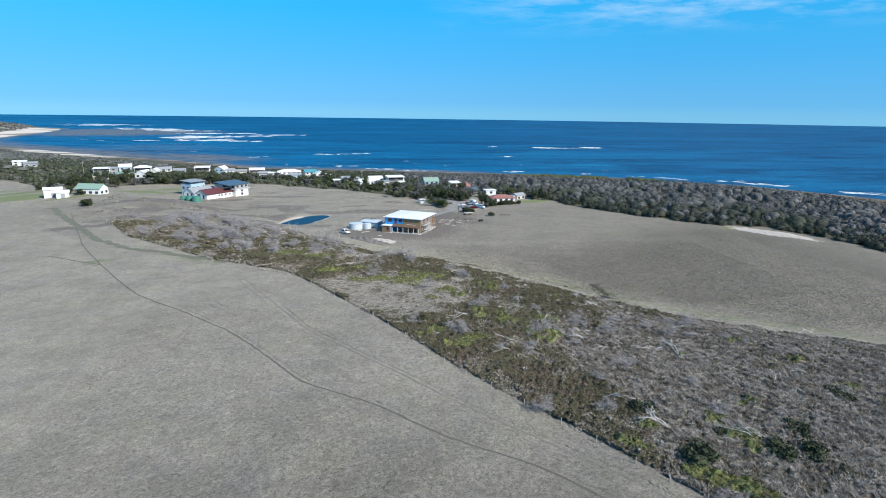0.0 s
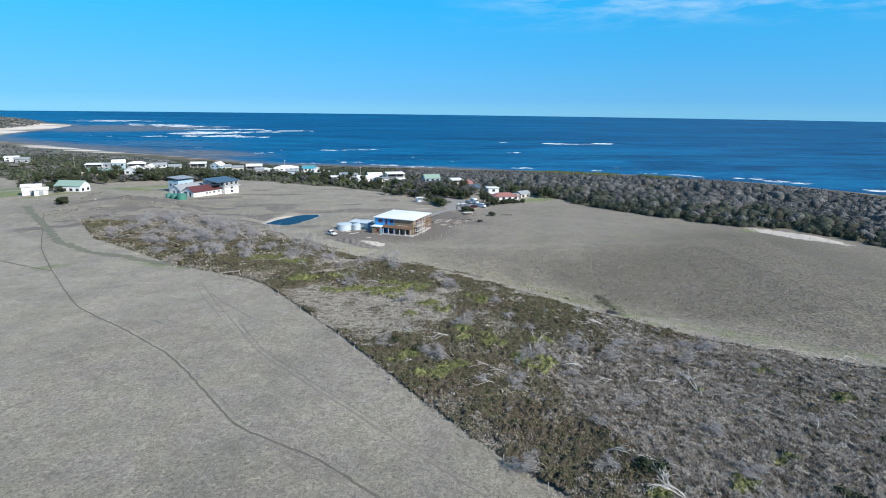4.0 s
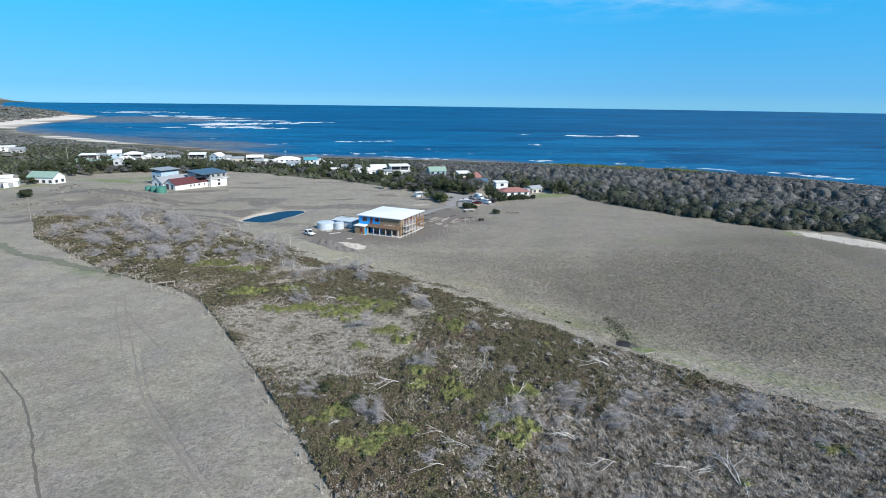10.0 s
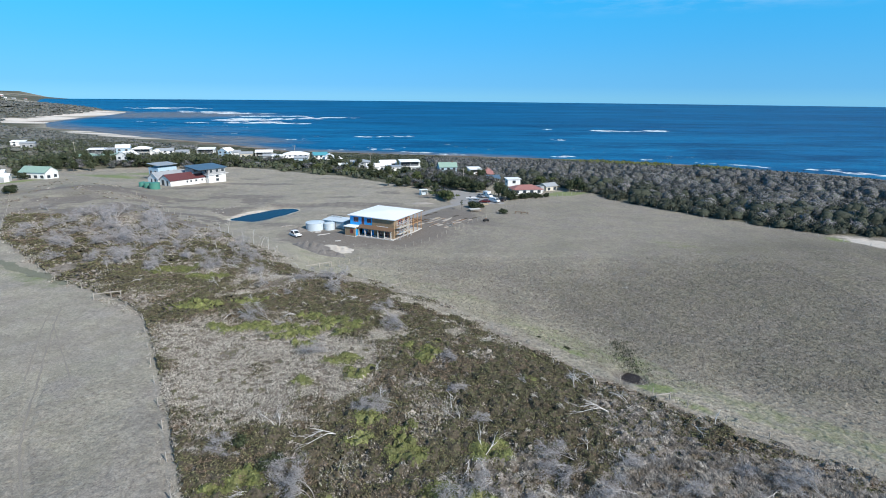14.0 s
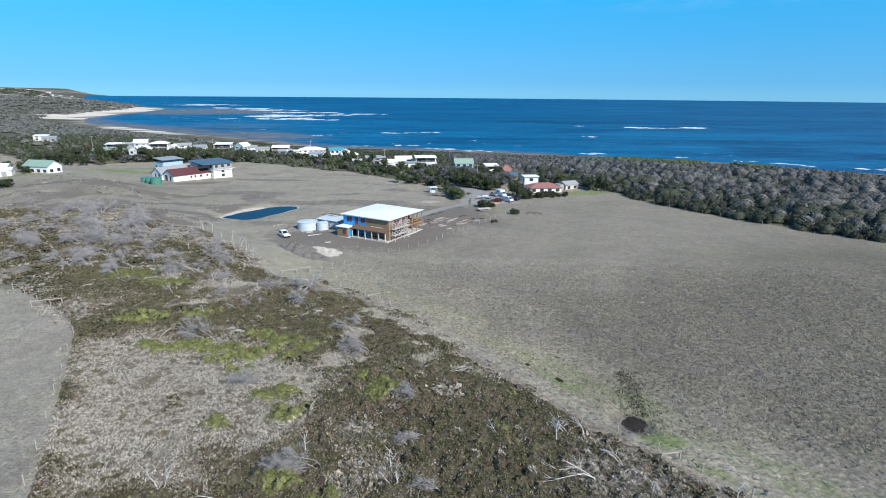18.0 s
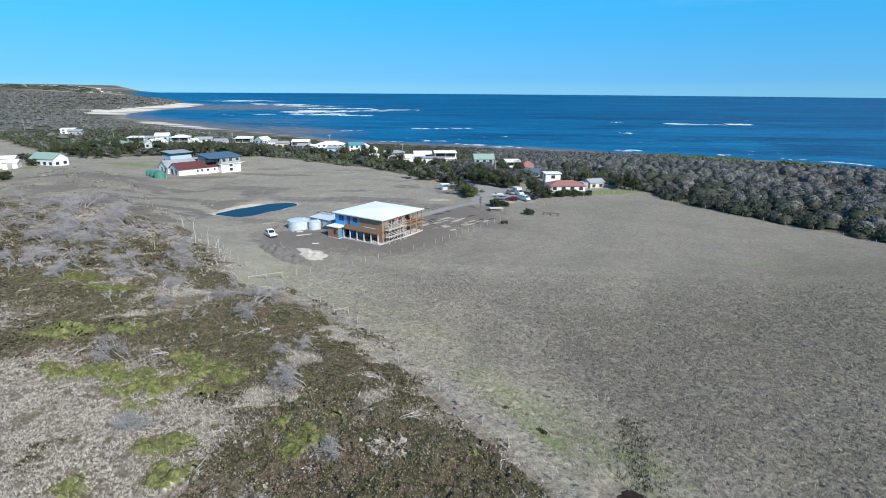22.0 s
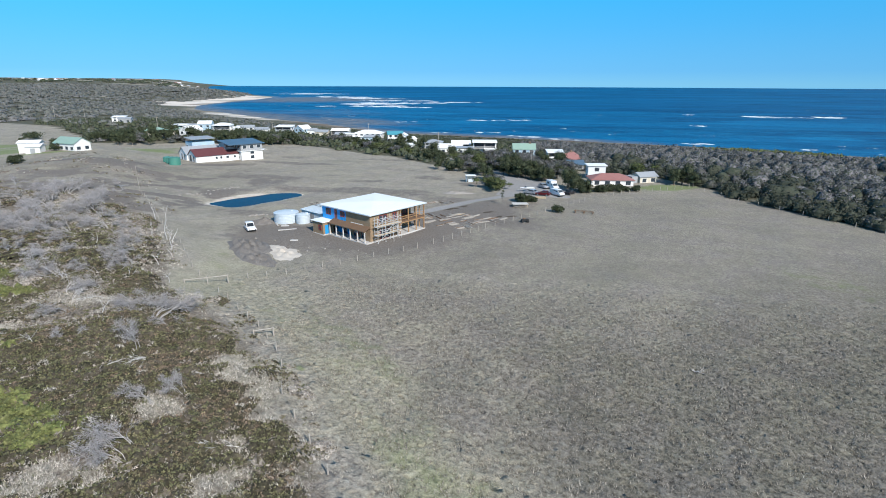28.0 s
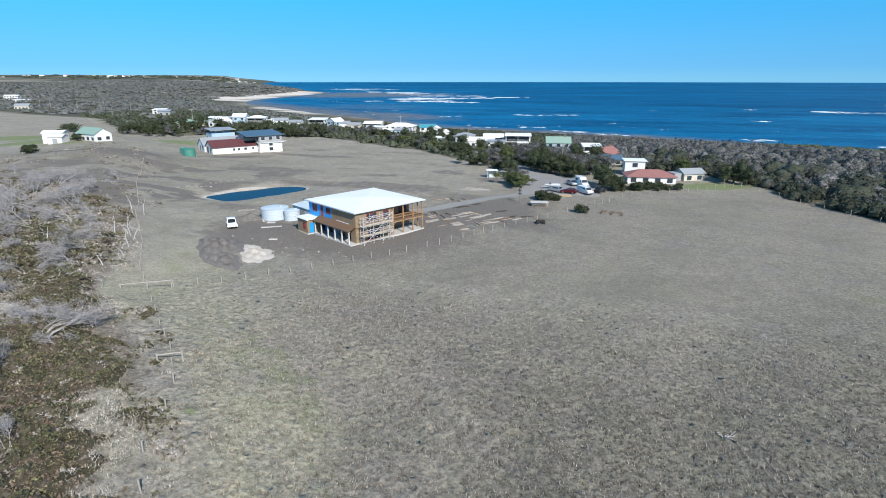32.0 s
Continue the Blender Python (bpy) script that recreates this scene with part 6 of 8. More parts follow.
def block(t, x0, x1, y0, y1, z0, z1, wall, roof, kind, rise=1.4, windows=True, every=3.2, deck=False):
    """One wing of a house: walls, roof and windows on the four sides."""
    bm = bmesh.new()
    box(bm, x0, x1, y0, y1, z0, z1)
    if kind == "gable":
        ym = (y0 + y1) / 2
        for x, w in ((x0, 0.1), (x1 - 0.1, 0.1)):
            vs = [[bm.verts.new((x + dx, yy, zz)) for yy, zz in ((y0, z1), (y1, z1), (ym, z1 + rise))] for dx in (0, w)]
            bm.faces.new(vs[0])
            bm.faces.new(vs[1][::-1])
            for i in range(3):
                bm.faces.new((vs[0][i], vs[0][(i + 1) % 3], vs[1][(i + 1) % 3], vs[1][i]))
    part("wall", bm, wall, t)
    bm = bmesh.new()
    if kind == "gable":
        gable(bm, x0, x1, y0, y1, z1, rise)
    elif kind == "hip":
        hip(bm, x0, x1, y0, y1, z1 + 0.12, rise)
    else:
        box(bm, x0 - 0.5, x1 + 0.5, y0 - 0.5, y1 + 0.5, 0, 0.2, Matrix.Translation((0, 0, z1)) @ Matrix.Rotation(math.atan2(rise, y1 - y0) if rise else 0, 4, "X"))
    part("roof", bm, roof, t)
    if windows:
        storeys = [z0 + 1.0 + 0.0] if z1 - z0 < 4.2 else [z0 + 1.0, z0 + (z1 - z0) / 2 + 0.9]
        for zb in storeys:
            for y, o in ((y0, -1), (y1, 1)):
                n = max(1, int((x1 - x0) / every))
                for k in range(n):
                    xm = x0 + (x1 - x0) * (k + 0.5) / n
                    w = boxed("window", (xm - 0.9, xm + 0.9, y - 0.06, y + 0.06, zb - 0.15, min(zb + 1.35, z1 - 0.2)), WHITE, t)
                    boxed("pane", (xm - 0.8, xm + 0.8, y - 0.075, y + 0.075, zb - 0.06, min(zb + 1.26, z1 - 0.29)), GLASS, w)
            for x in (x0, x1):
                n = max(1, int((y1 - y0) / every))
                for k in range(n):
                    ym = y0 + (y1 - y0) * (k + 0.5) / n
                    w = boxed("window", (x - 0.06, x + 0.06, ym - 0.9, ym + 0.9, zb - 0.15, min(zb + 1.35, z1 - 0.2)), WHITE, t)
                    boxed("pane", (x - 0.075, x + 0.075, ym - 0.8, ym + 0.8, zb - 0.06, min(zb + 1.26, z1 - 0.29)), GLASS, w)
    if deck:
        boxed("balcony", (x0, x1, y0 - 1.8, y0 - 0.08, z0 + (z1 - z0) / 2 - 0.1, z0 + (z1 - z0) / 2 + 0.1), CONCRETE, t)
        for x in (x0 + 0.1, (x0 + x1) / 2, x1 - 0.1):
            boxed("balcony_post", (x - 0.07, x + 0.07, y0 - 1.75, y0 - 1.6, z0, z1), WHITE, t)
        boxed("railing", (x0, x1, y0 - 1.78, y0 - 1.72, z0 + (z1 - z0) / 2 + 0.95, z0 + (z1 - z0) / 2 + 1.05), WHITE, t)


def cottage(x, y, turn, w, d, h, wall, roof, kind, label, rise=1.4, lift=0.0, chimney=False, deck=False, wing=0, name="house"):
    t = thing(name, at(x, y, turn, lift), label, "house" if name == "house" else name.replace("_", " "), "village houses")
    block(t, -w / 2, w / 2, -d / 2, d / 2, -0.6 - lift, h, wall, roof, kind, rise, deck=deck)
    if deck:
        mid = (h - 0.6 - lift) / 2
        boxed("veranda_roof", (-w / 2 - 0.5, w / 2 + 0.5, -d / 2 - 2.5, -d / 2 - 0.06, h - 0.22, h - 0.08), roof, t)
        boxed("glass_front", (-w / 2 + 0.5, w / 2 - 0.5, -d / 2 - 0.14, -d / 2 - 0.08, mid + 0.25, h - 0.5), GLASS, t)
    if wing:
        side_x = wing * (w / 2 - 0.25 * w)
        block(t, side_x - 0.24 * w, side_x + 0.24 * w, -d / 2 - 4.6, -d / 2 - 0.05, -0.6 - lift, min(h, 2.7), wall, roof, "gable" if kind == "gable" else "flat", 0.9 if kind == "gable" else 0.2, every=2.6)
    if chimney:
        boxed("chimney", (w / 4, w / 4 + 0.7, -0.35, 0.35, h, h + rise + 0.9), BRICK_WALL, t)
    return t


# the white farmhouse with red and grey wings and a two storey block
farm = thing("farmhouse", at(-107.1, 96.6, 55, -0.3), "white farmhouse with red and grey roofed wings and upper block", "house")
block(farm, 0.0, 18.5, 0.0, 8.6, -0.6, 2.9, WHITE, ROOF_RED, "gable", 2.5, windows=False)
block(farm, -0.5, 15.5, 8.8, 17.5, -0.6, 3.0, WHITE, ROOF_GREY, "gable", 2.8, windows=False)
for x, y, wide, z0, z1 in ((0.0, 2.4, 1.0, 0.5, 2.6), (0.0, 5.8, 1.9, 0.4, 2.9), (-0.5, 11.2, 1.0, 0.4, 2.8), (-0.5, 14.2, 1.0, 0.4, 2.8)):
    fw = boxed("window", (x - 0.06, x + 0.06, y - wide / 2 - 0.12, y + wide / 2 + 0.12, z0 - 0.12, z1 + 0.12), GREY_WALL, farm)
    boxed("pane", (x - 0.08, x + 0.08, y - wide / 2, y + wide / 2, z0, z1), GLASS, fw)
for x, wide in ((8.6, 0.7), (10.6, 0.7), (13.4, 1.0), (16.6, 0.7)):
    fw = boxed("window", (x - wide / 2 - 0.1, x + wide / 2 + 0.1, -0.06, 0.06, 1.1, 2.1), GREY_WALL, farm)
    boxed("pane", (x - wide / 2, x + wide / 2, -0.08, 0.08, 1.2, 2.0), GLASS, fw)
block(farm, 18.6, 28.5, -2.4, 8.0, -0.6, 3.6, WHITE, WHITE, "flat", 0.0, every=5.0)
block(farm, 18.6, 28.5, -2.45, 8.0, 3.85, 6.6, GREY_WALL, GREY_WALL, "flat", 0.0, every=3.0)
boxed("blue_roof", (13.0, 29.4, -3.2, 8.8, 0.0, 0.25), ROOF_BLUE, farm, "wide slate blue steel roof", m=Matrix.Translation((0, 0, 6.95)) @ Matrix.Rotation(radians(6), 4, "X"))
boxed("upper_wall", (13.6, 18.5, 2.5, 8.4, 4.4, 6.95), GREY_WALL, farm)
boxed("upper_window", (14.2, 17.8, 2.42, 2.5, 5.5, 6.7), GLASS, farm)
block(farm, 6.0, 16.0, 19.0, 27.0, -0.6, 6.8, PALE_BLUE, ROOF_GREY, "flat", 0.5, every=2.8)
boxed("balcony", (28.6, 31.2, -1.5, 6.0, 3.6, 3.8), CONCRETE, farm)
water_tank(-109.8, 86.6, 2.2, 2.9, TANK_GREEN, "large round green plastic water tank near the farmhouse", "green tanks", 0.3)
water_tank(-114.4, 90.2, 1.7, 2.4, TANK_GREEN, "round green plastic water tank near the farmhouse", "green tanks", 0.3)
water_tank(-118.4, 93.4, 1.4, 2.0, TANK_GREEN, "small green plastic water tank near the farmhouse", "green tanks", 0.3)

# the pale green roofed house and white sheds on the rise
gh = thing("house", at(-162, 94, 168), "white weatherboard house with pale green gabled roof", "house", "village houses")
block(gh, -4.6, 8.4, -3.6, 3.6, -0.6, 3.0, WHITE, ROOF_GREEN, "gable", 2.2, every=3.0)
for k, (px, py, w, h) in enumerate(((-181, 91, 8.0, 4.0), (-174.5, 86.5, 5.5, 2.8))):
    s = thing("farm_shed", at(px, py, 24), "old white corrugated farm shed on the rise", "shed", "farm sheds")
    block(s, -w / 2, w / 2, -2.6, 2.6, -0.5, h, WHITE, ROOF_WHITE, "gable", 0.9, windows=False)
    boxed("door", (-0.9, 0.9, -2.68, -2.6, -0.3, 2.1), GREY_WALL, s)

# by the gravel car park
cottage(54.5, 97.5, 5, 6.2, 5.5, 4.9, WHITE, ROOF_WHITE, "flat", "plain white box house with a flat roof", 0.0)
cottage(58.5, 86, 8, 14, 8, 2.4, WHITE, ROOF_TILE, "hip", "low white house with faded red tiled hip roof", 1.7, -0.5)
gs = cottage(70.8, 92, 28, 7, 5.0, 2.3, CREAM, ROOF_GREY, "gable", "grey roofed shed house beside a mown lawn", 1.2)
boxed("shed_annex", (-6.6, -4.2, -2.0, 2.0, -0.6, 2.4), GREY_WALL, gs)
cottage(45.5, 131, 62, 10, 8, 2.8, BRICK_WALL, ROOF_TILE, "gable", "brown brick house with terracotta gabled roof", 2.2, 0.3, chimney=True)
cottage(40, 136, 8, 6.5, 6, 5.2, WHITE, ROOF_WHITE, "flat", "white two storey beach house with flat roof", 0.4, deck=True)
cottage(39, 130.5, 8, 10, 4.5, 2.8, WHITE, ROOF_WHITE, "flat", "low white flat roofed annex", 0.3)
cottage(26, 150, 8, 10, 7, 4.6, PALE_BLUE, ROOF_GREEN, "gable", "pale blue house with green roof among trees", 2.2, chimney=True)
cottage(48, 120, 10, 6.5, 6, 2.0, GREY_WALL, ROOF_BLUE, "gable", "small grey cottage with dark roof among bushes", 1.4)
cottage(44, 112, 10, 7, 5, 2.4, WHITE, ROOF_WHITE, "flat", "low white garage among bushes", 0.2)
# the row along the shore
SHORE_ROW = [(-77, 235, 6, 18, 11, 3.9, WHITE, ROOF_WHITE, "hip", "big white beach house with broad white roof", 1.9, False, -1),
             (-71, 222, 6, 9, 6, 2.6, PALE_BLUE, ROOF_GREY, "gable", "small pale blue cottage with grey roof", 1.0, False, 0),
             (-88, 228, 10, 8, 6, 3.4, WHITE, ROOF_WHITE, "flat", "low white flat roofed annex of the big house", 0.2, False, 0),
             (-61, 240, 22, 10, 8, 4.4, WHITE, ROOF_TEAL, "gable", "white beach house with teal roof", 1.8, False, 0),
             (-53, 231, 98, 9, 6, 4.2, WHITE, ROOF_WHITE, "gable", "white gabled beach house beside the teal roofed one", 1.6, False, 0),
             (-47, 226, 70, 6, 5, 3.2, WHITE, ROOF_WHITE, "gable", "small white gabled cottage", 1.3, False, 0),
             (-106, 261, 8, 12, 8, 4.6, CREAM, ROOF_WHITE, "gable", "cream beach house with pale roof", 1.2, True, 0),
             (-38, 188, 8, 5, 4, 2.3, WHITE, ROOF_WHITE, "flat", "small white garage among bushes", 0.3, False, 0),
             (-27, 200, 8, 10, 8, 3.6, GREY_WALL, ROOF_GREY, "hip", "grey roofed beach house", 1.4, False, 0),
             (-15, 180, 6, 15, 8, 2.7, WHITE, ROOF_WHITE, "gable", "long low white roofed cottage", 1.2, False, -1),
             (-10, 192, 10, 10, 8, 4.0, PALE_BLUE, ROOF_WHITE, "gable", "pale blue beach house with white roof", 1.3, True, 0),
             (4, 183, 8, 12, 8, 5.6, WHITE, ROOF_WHITE, "flat", "big white two storey house with flat roof and deck", 0.3, True, 1),
             (-5, 173, 8, 8, 6, 2.8, WHITE, ROOF_GREY, "flat", "low white house annex with grey roof", 0.2, False, 0),
             (-206, 254, 20, 9, 9, 5.6, PALE_BLUE, ROOF_WHITE, "gable", "pale blue two storey beach house", 2.0, False, 0),
             (-213, 249, 20, 6, 6, 4.4, GREY_WALL, ROOF_GREY, "gable", "low grey wing house beside the blue one", 1.0, False, 0),
             (-194, 257, 14, 12, 8, 5.0, WHITE, ROOF_WHITE, "hip", "white two storey house with pale hip roof and deck", 1.4, True, 0),
             (-220, 246, 14, 11, 7, 4.6, WHITE, ROOF_WHITE, "flat", "cream white house with wide flat roof", 0.5, True, 0),
             (-181, 265, 20, 12, 7, 3.9, WHITE, ROOF_GREY, "gable", "white cottage with grey gabled roof", 1.6, False, 0),
             (-185, 259, 80, 8, 5, 3.0, WHITE, ROOF_WHITE, "gable", "white gabled cottage wing", 1.4, False, 0),
             (-151, 267, 8, 11.5, 8, 5.4, WHITE, ROOF_WHITE, "flat", "white two storey house with wide low pitched roof", 0.9, True, 0),
             (-134, 260, 72, 9, 8, 4.2, PALE_BLUE, ROOF_WHITE, "gable", "pale blue cottage with white gabled roof", 2.4, False, 0),
             (-129, 262, 10, 9, 6, 3.4, WHITE, ROOF_GREY, "gable", "white cottage with grey roof", 1.4, False, 0),
             (-118, 256, 8, 9, 6, 2.8, CREAM, ROOF_GREY, "gable", "small cream cottage with grey roof", 1.2, False, 0),
             (-196, 188, 20, 12, 8, 3.0, CREAM, ROOF_GREEN, "hip", "low house with pale green hip roof", 1.8, False, 0),
             (-183, 191, 20, 11, 8, 3.0, CREAM, ROOF_GREEN, "hip", "low house with pale green roof", 1.6, False, 0),
             (-167, 181, 82, 10, 8, 5.4, WHITE, ROOF_WHITE, "gable", "white gabled house among dense scrub", 2.2, False, 0),
             (-290, 270, 22, 9, 7, 3.6, WHITE, ROOF_WHITE, "flat", "white flat roofed house among scrub", 0.6, False, 0),
             (-278, 262, 22, 9, 6, 2.8, GREY_WALL, ROOF_GREY, "gable", "low grey shed beside the white house", 1.0, False, 0),
             (-169, 267, 12, 9, 8, 2.8, WHITE, ROOF_GREY, "gable", "low white cottage with grey gabled roof", 1.4, False, 0),
             (-97, 240, 14, 9, 7, 2.8, GREY_WALL, ROOF_GREY, "gable", "low grey cottage behind dark bushes", 1.2, False, 0),
             (-31, 207, 10, 9, 7, 2.8, CREAM, ROOF_GREY, "gable", "cream cottage with grey gabled roof", 1.4, False, 0),
             (-735, 490, 28, 17, 10, 4.2, WHITE, ROOF_WHITE, "gable", "white building in the distance", 1.6, False, 0),
             (-690, 468, 28, 18, 8, 2.6, WHITE, ROOF_WHITE, "flat", "long white shed in the distance", 0.4, False, 0),
             (-520, 338, 28, 13, 8, 3.2, CREAM, ROOF_GREY, "gable", "pale shed beside the far paddock", 2.0, False, 0),
             (-1450, 2050, 10, 34, 16, 7.0, WHITE, ROOF_WHITE, "flat", "white house on the headland", 0.3, False, 0)]
for x, y, turn, w, d, h, wall, roof, kind, label, rise, deck, wing in SHORE_ROW:
    cottage(x, y, turn, w, d, h, wall, roof, kind, label, rise, deck=deck, wing=wing)
rng = random.Random(21)
for k in range(70):
    bearing, dist = radians(rng.uniform(-66, -33)), rng.uniform(3900, 4450)
    px, py = dist * math.sin(bearing), dist * math.cos(bearing)
    t = thing("house", at(px, py, rng.uniform(0, 90)), "distant white house on the skyline", "house", "skyline houses")
    w, h = rng.uniform(10, 26), rng.uniform(5, 10)
    boxed("wall", (-w / 2, w / 2, -7, 7, -2, h), rng.choice((WHITE, CREAM, GREY_WALL)), t)
    bm = bmesh.new()
    gable(bm, -w / 2, w / 2, -7, 7, h, 3.5)
    part("roof", bm, rng.choice((ROOF_WHITE, ROOF_GREY, ROOF_TILE)), t)

# ---- plants ----
def leaf_cloud(rng, centres, radii, count, size, low=-0.15):
    """Small leaf sprays, one triangle each, spread over uneven rounded crowns."""
    n = len(centres)
    d = rng.normal(size=(n, count, 3))
    d[..., 2] = np.abs(d[..., 2]) * np.where(rng.random((n, count)) < 0.12, low * 4, 1)
    d /= np.linalg.norm(d, axis=2, keepdims=True)
    lobes = 1 + 0.22 * np.sin(3.1 * d[..., 0] * 2 + rng.random((n, 1)) * 6.3) * np.sin(2.7 * d[..., 1] * 2 + rng.random((n, 1)) * 6.3)
    r = lobes * (0.72 + 0.36 * rng.random((n, count)))
    p = centres[:, None, :] + d * r[..., None] * radii[:, None, :]
    s = size[:, None] * (0.6 + 0.8 * rng.random((n, count)))
    a = rng.normal(size=(n, count, 3)) + 0.8 * d
    a /= np.linalg.norm(a, axis=2, keepdims=True)
    b = np.cross(a, rng.normal(size=(n, count, 3)))
    b /= np.linalg.norm(b, axis=2, keepdims=True) + 1e-9
    c = np.cross(a, b)
    t = np.stack([p + b * s[..., None], p - 0.5 * b * s[..., None] + 0.8 * c * s[..., None], p - 0.6 * b * s[..., None] - 0.75 * c * s[..., None]], 2)
    v = t.reshape(-1, 3)
    return v, np.arange(len(v)).reshape(-1, 3)


def cores(rng, centres, radii, n=6):
    """Dense insides of crowns: low domes with uneven walls."""
    lat = np.array([-0.25, 0.35, 0.8, 1.2])
    ang = np.arange(n) * 6.2832 / n
    ring = np.stack([np.stack([np.cos(l) * np.cos(ang + 0.4 * k), np.cos(l) * np.sin(ang + 0.4 * k), np.full(n, np.sin(l))], 1) for k, l in enumerate(lat)]).reshape(-1, 3)
    unit = np.concatenate([ring, [[0, 0, 1.0]]])
    f = []
    for k in range(3):
        for i in range(n):
            a, b, c, d = k * n + i, k * n + (i + 1) % n, (k + 1) * n + (i + 1) % n, (k + 1) * n + i
            f += [(a, b, c), (a, c, d)]
    f += [(3 * n + i, 3 * n + (i + 1) % n, 4 * n) for i in range(n)]
    f = np.array(f)
    m = len(centres)
    v = centres[:, None, :] + unit[None] * radii[:, None, :] * (0.72 + 0.3 * rng.random((m, len(unit), 1)))
    return v.reshape(-1, 3), (f[None] + np.arange(m)[:, None, None] * len(unit)).reshape(-1, 3)


def joined(name, mat, pieces, label, category, smooth=False):
    vs, fs, k = [], [], 0
    for v, f in pieces:
        vs.append(v)
        fs.append(f + k)
        k += len(v)
    ob = arrays(name, np.concatenate(vs), np.concatenate(fs), mat, smooth=smooth)
    return tagged(ob, label, category, kind="stuff")


def tufts(rng, pts, blades, high, wide, lean=0.5):
    """Grass tufts: thin blades that fan out from each point."""
    n = len(pts)
    a = rng.random((n, blades)) * 6.2832
    h = high[:, None] * (0.6 + 0.7 * rng.random((n, blades)))
    out = lean * h * rng.random((n, blades))
    base = pts[:, None, :] + np.stack([np.cos(a), np.sin(a), np.zeros_like(a)], 2) * (0.35 * wide[:, None, None] * rng.random((n, blades, 1)))
    side_v = np.stack([-np.sin(a), np.cos(a), np.zeros_like(a)], 2) * (wide[:, None, None] * 0.5)
    tip = base + np.stack([np.cos(a) * out, np.sin(a) * out, h], 2)
    v = np.stack([base - side_v, base + side_v, tip], 2).reshape(-1, 3)
    return v, np.arange(len(v)).reshape(-1, 3)


def scatter(rng, n, x0, x1, y0, y1, keep):
    x, y = rng.uniform(x0, x1, n), rng.uniform(y0, y1, n)
    k = keep(x, y)
    return x[k], y[k]


def on_land(x, y, lift=0.0):
    return np.stack([x, y, land(x, y) + lift], 1)


R = np.random.default_rng(8)

# ---- low plant cover: rough mats of heath, dry shrubs, straw and turf, with leaf sprays on top ----
def is_straw(x, y):
    s1, s2 = np.sin(x * 71.3 + y * 39.1) * 1732.1, np.sin(x * 33.7 - y * 83.9) * 2718.3
    return within(STRAW_PATCH, x + 9 * (lumps(x, y, 7, 1) - 0.5) + 3.5 * (s1 - np.floor(s1) - 0.5), y + 9 * (lumps(x, y, 7, 2) - 0.5) + 3.5 * (s2 - np.floor(s2) - 0.5))


def dry_south(x, y):
    """1 in the part of the belt where grey dry shrubs and bracken take over from the heath."""
    bound = np.interp(y, (-165, -158, -142, -125, -112), (8, 9, 14, 17, 24))
    return ramp(-4, 5, x - bound + 10 * (lumps(x, y, 6, 51) - 0.5)) * ramp(-106, -124, y + 10 * (lumps(x, y, 8, 52) - 0.5)) * (0.45 + 0.55 * ramp(0.30, 0.62, lumps(x, y, 11, 53))) * ramp(1.5, 6, -side(BELT_EAST, x, y))


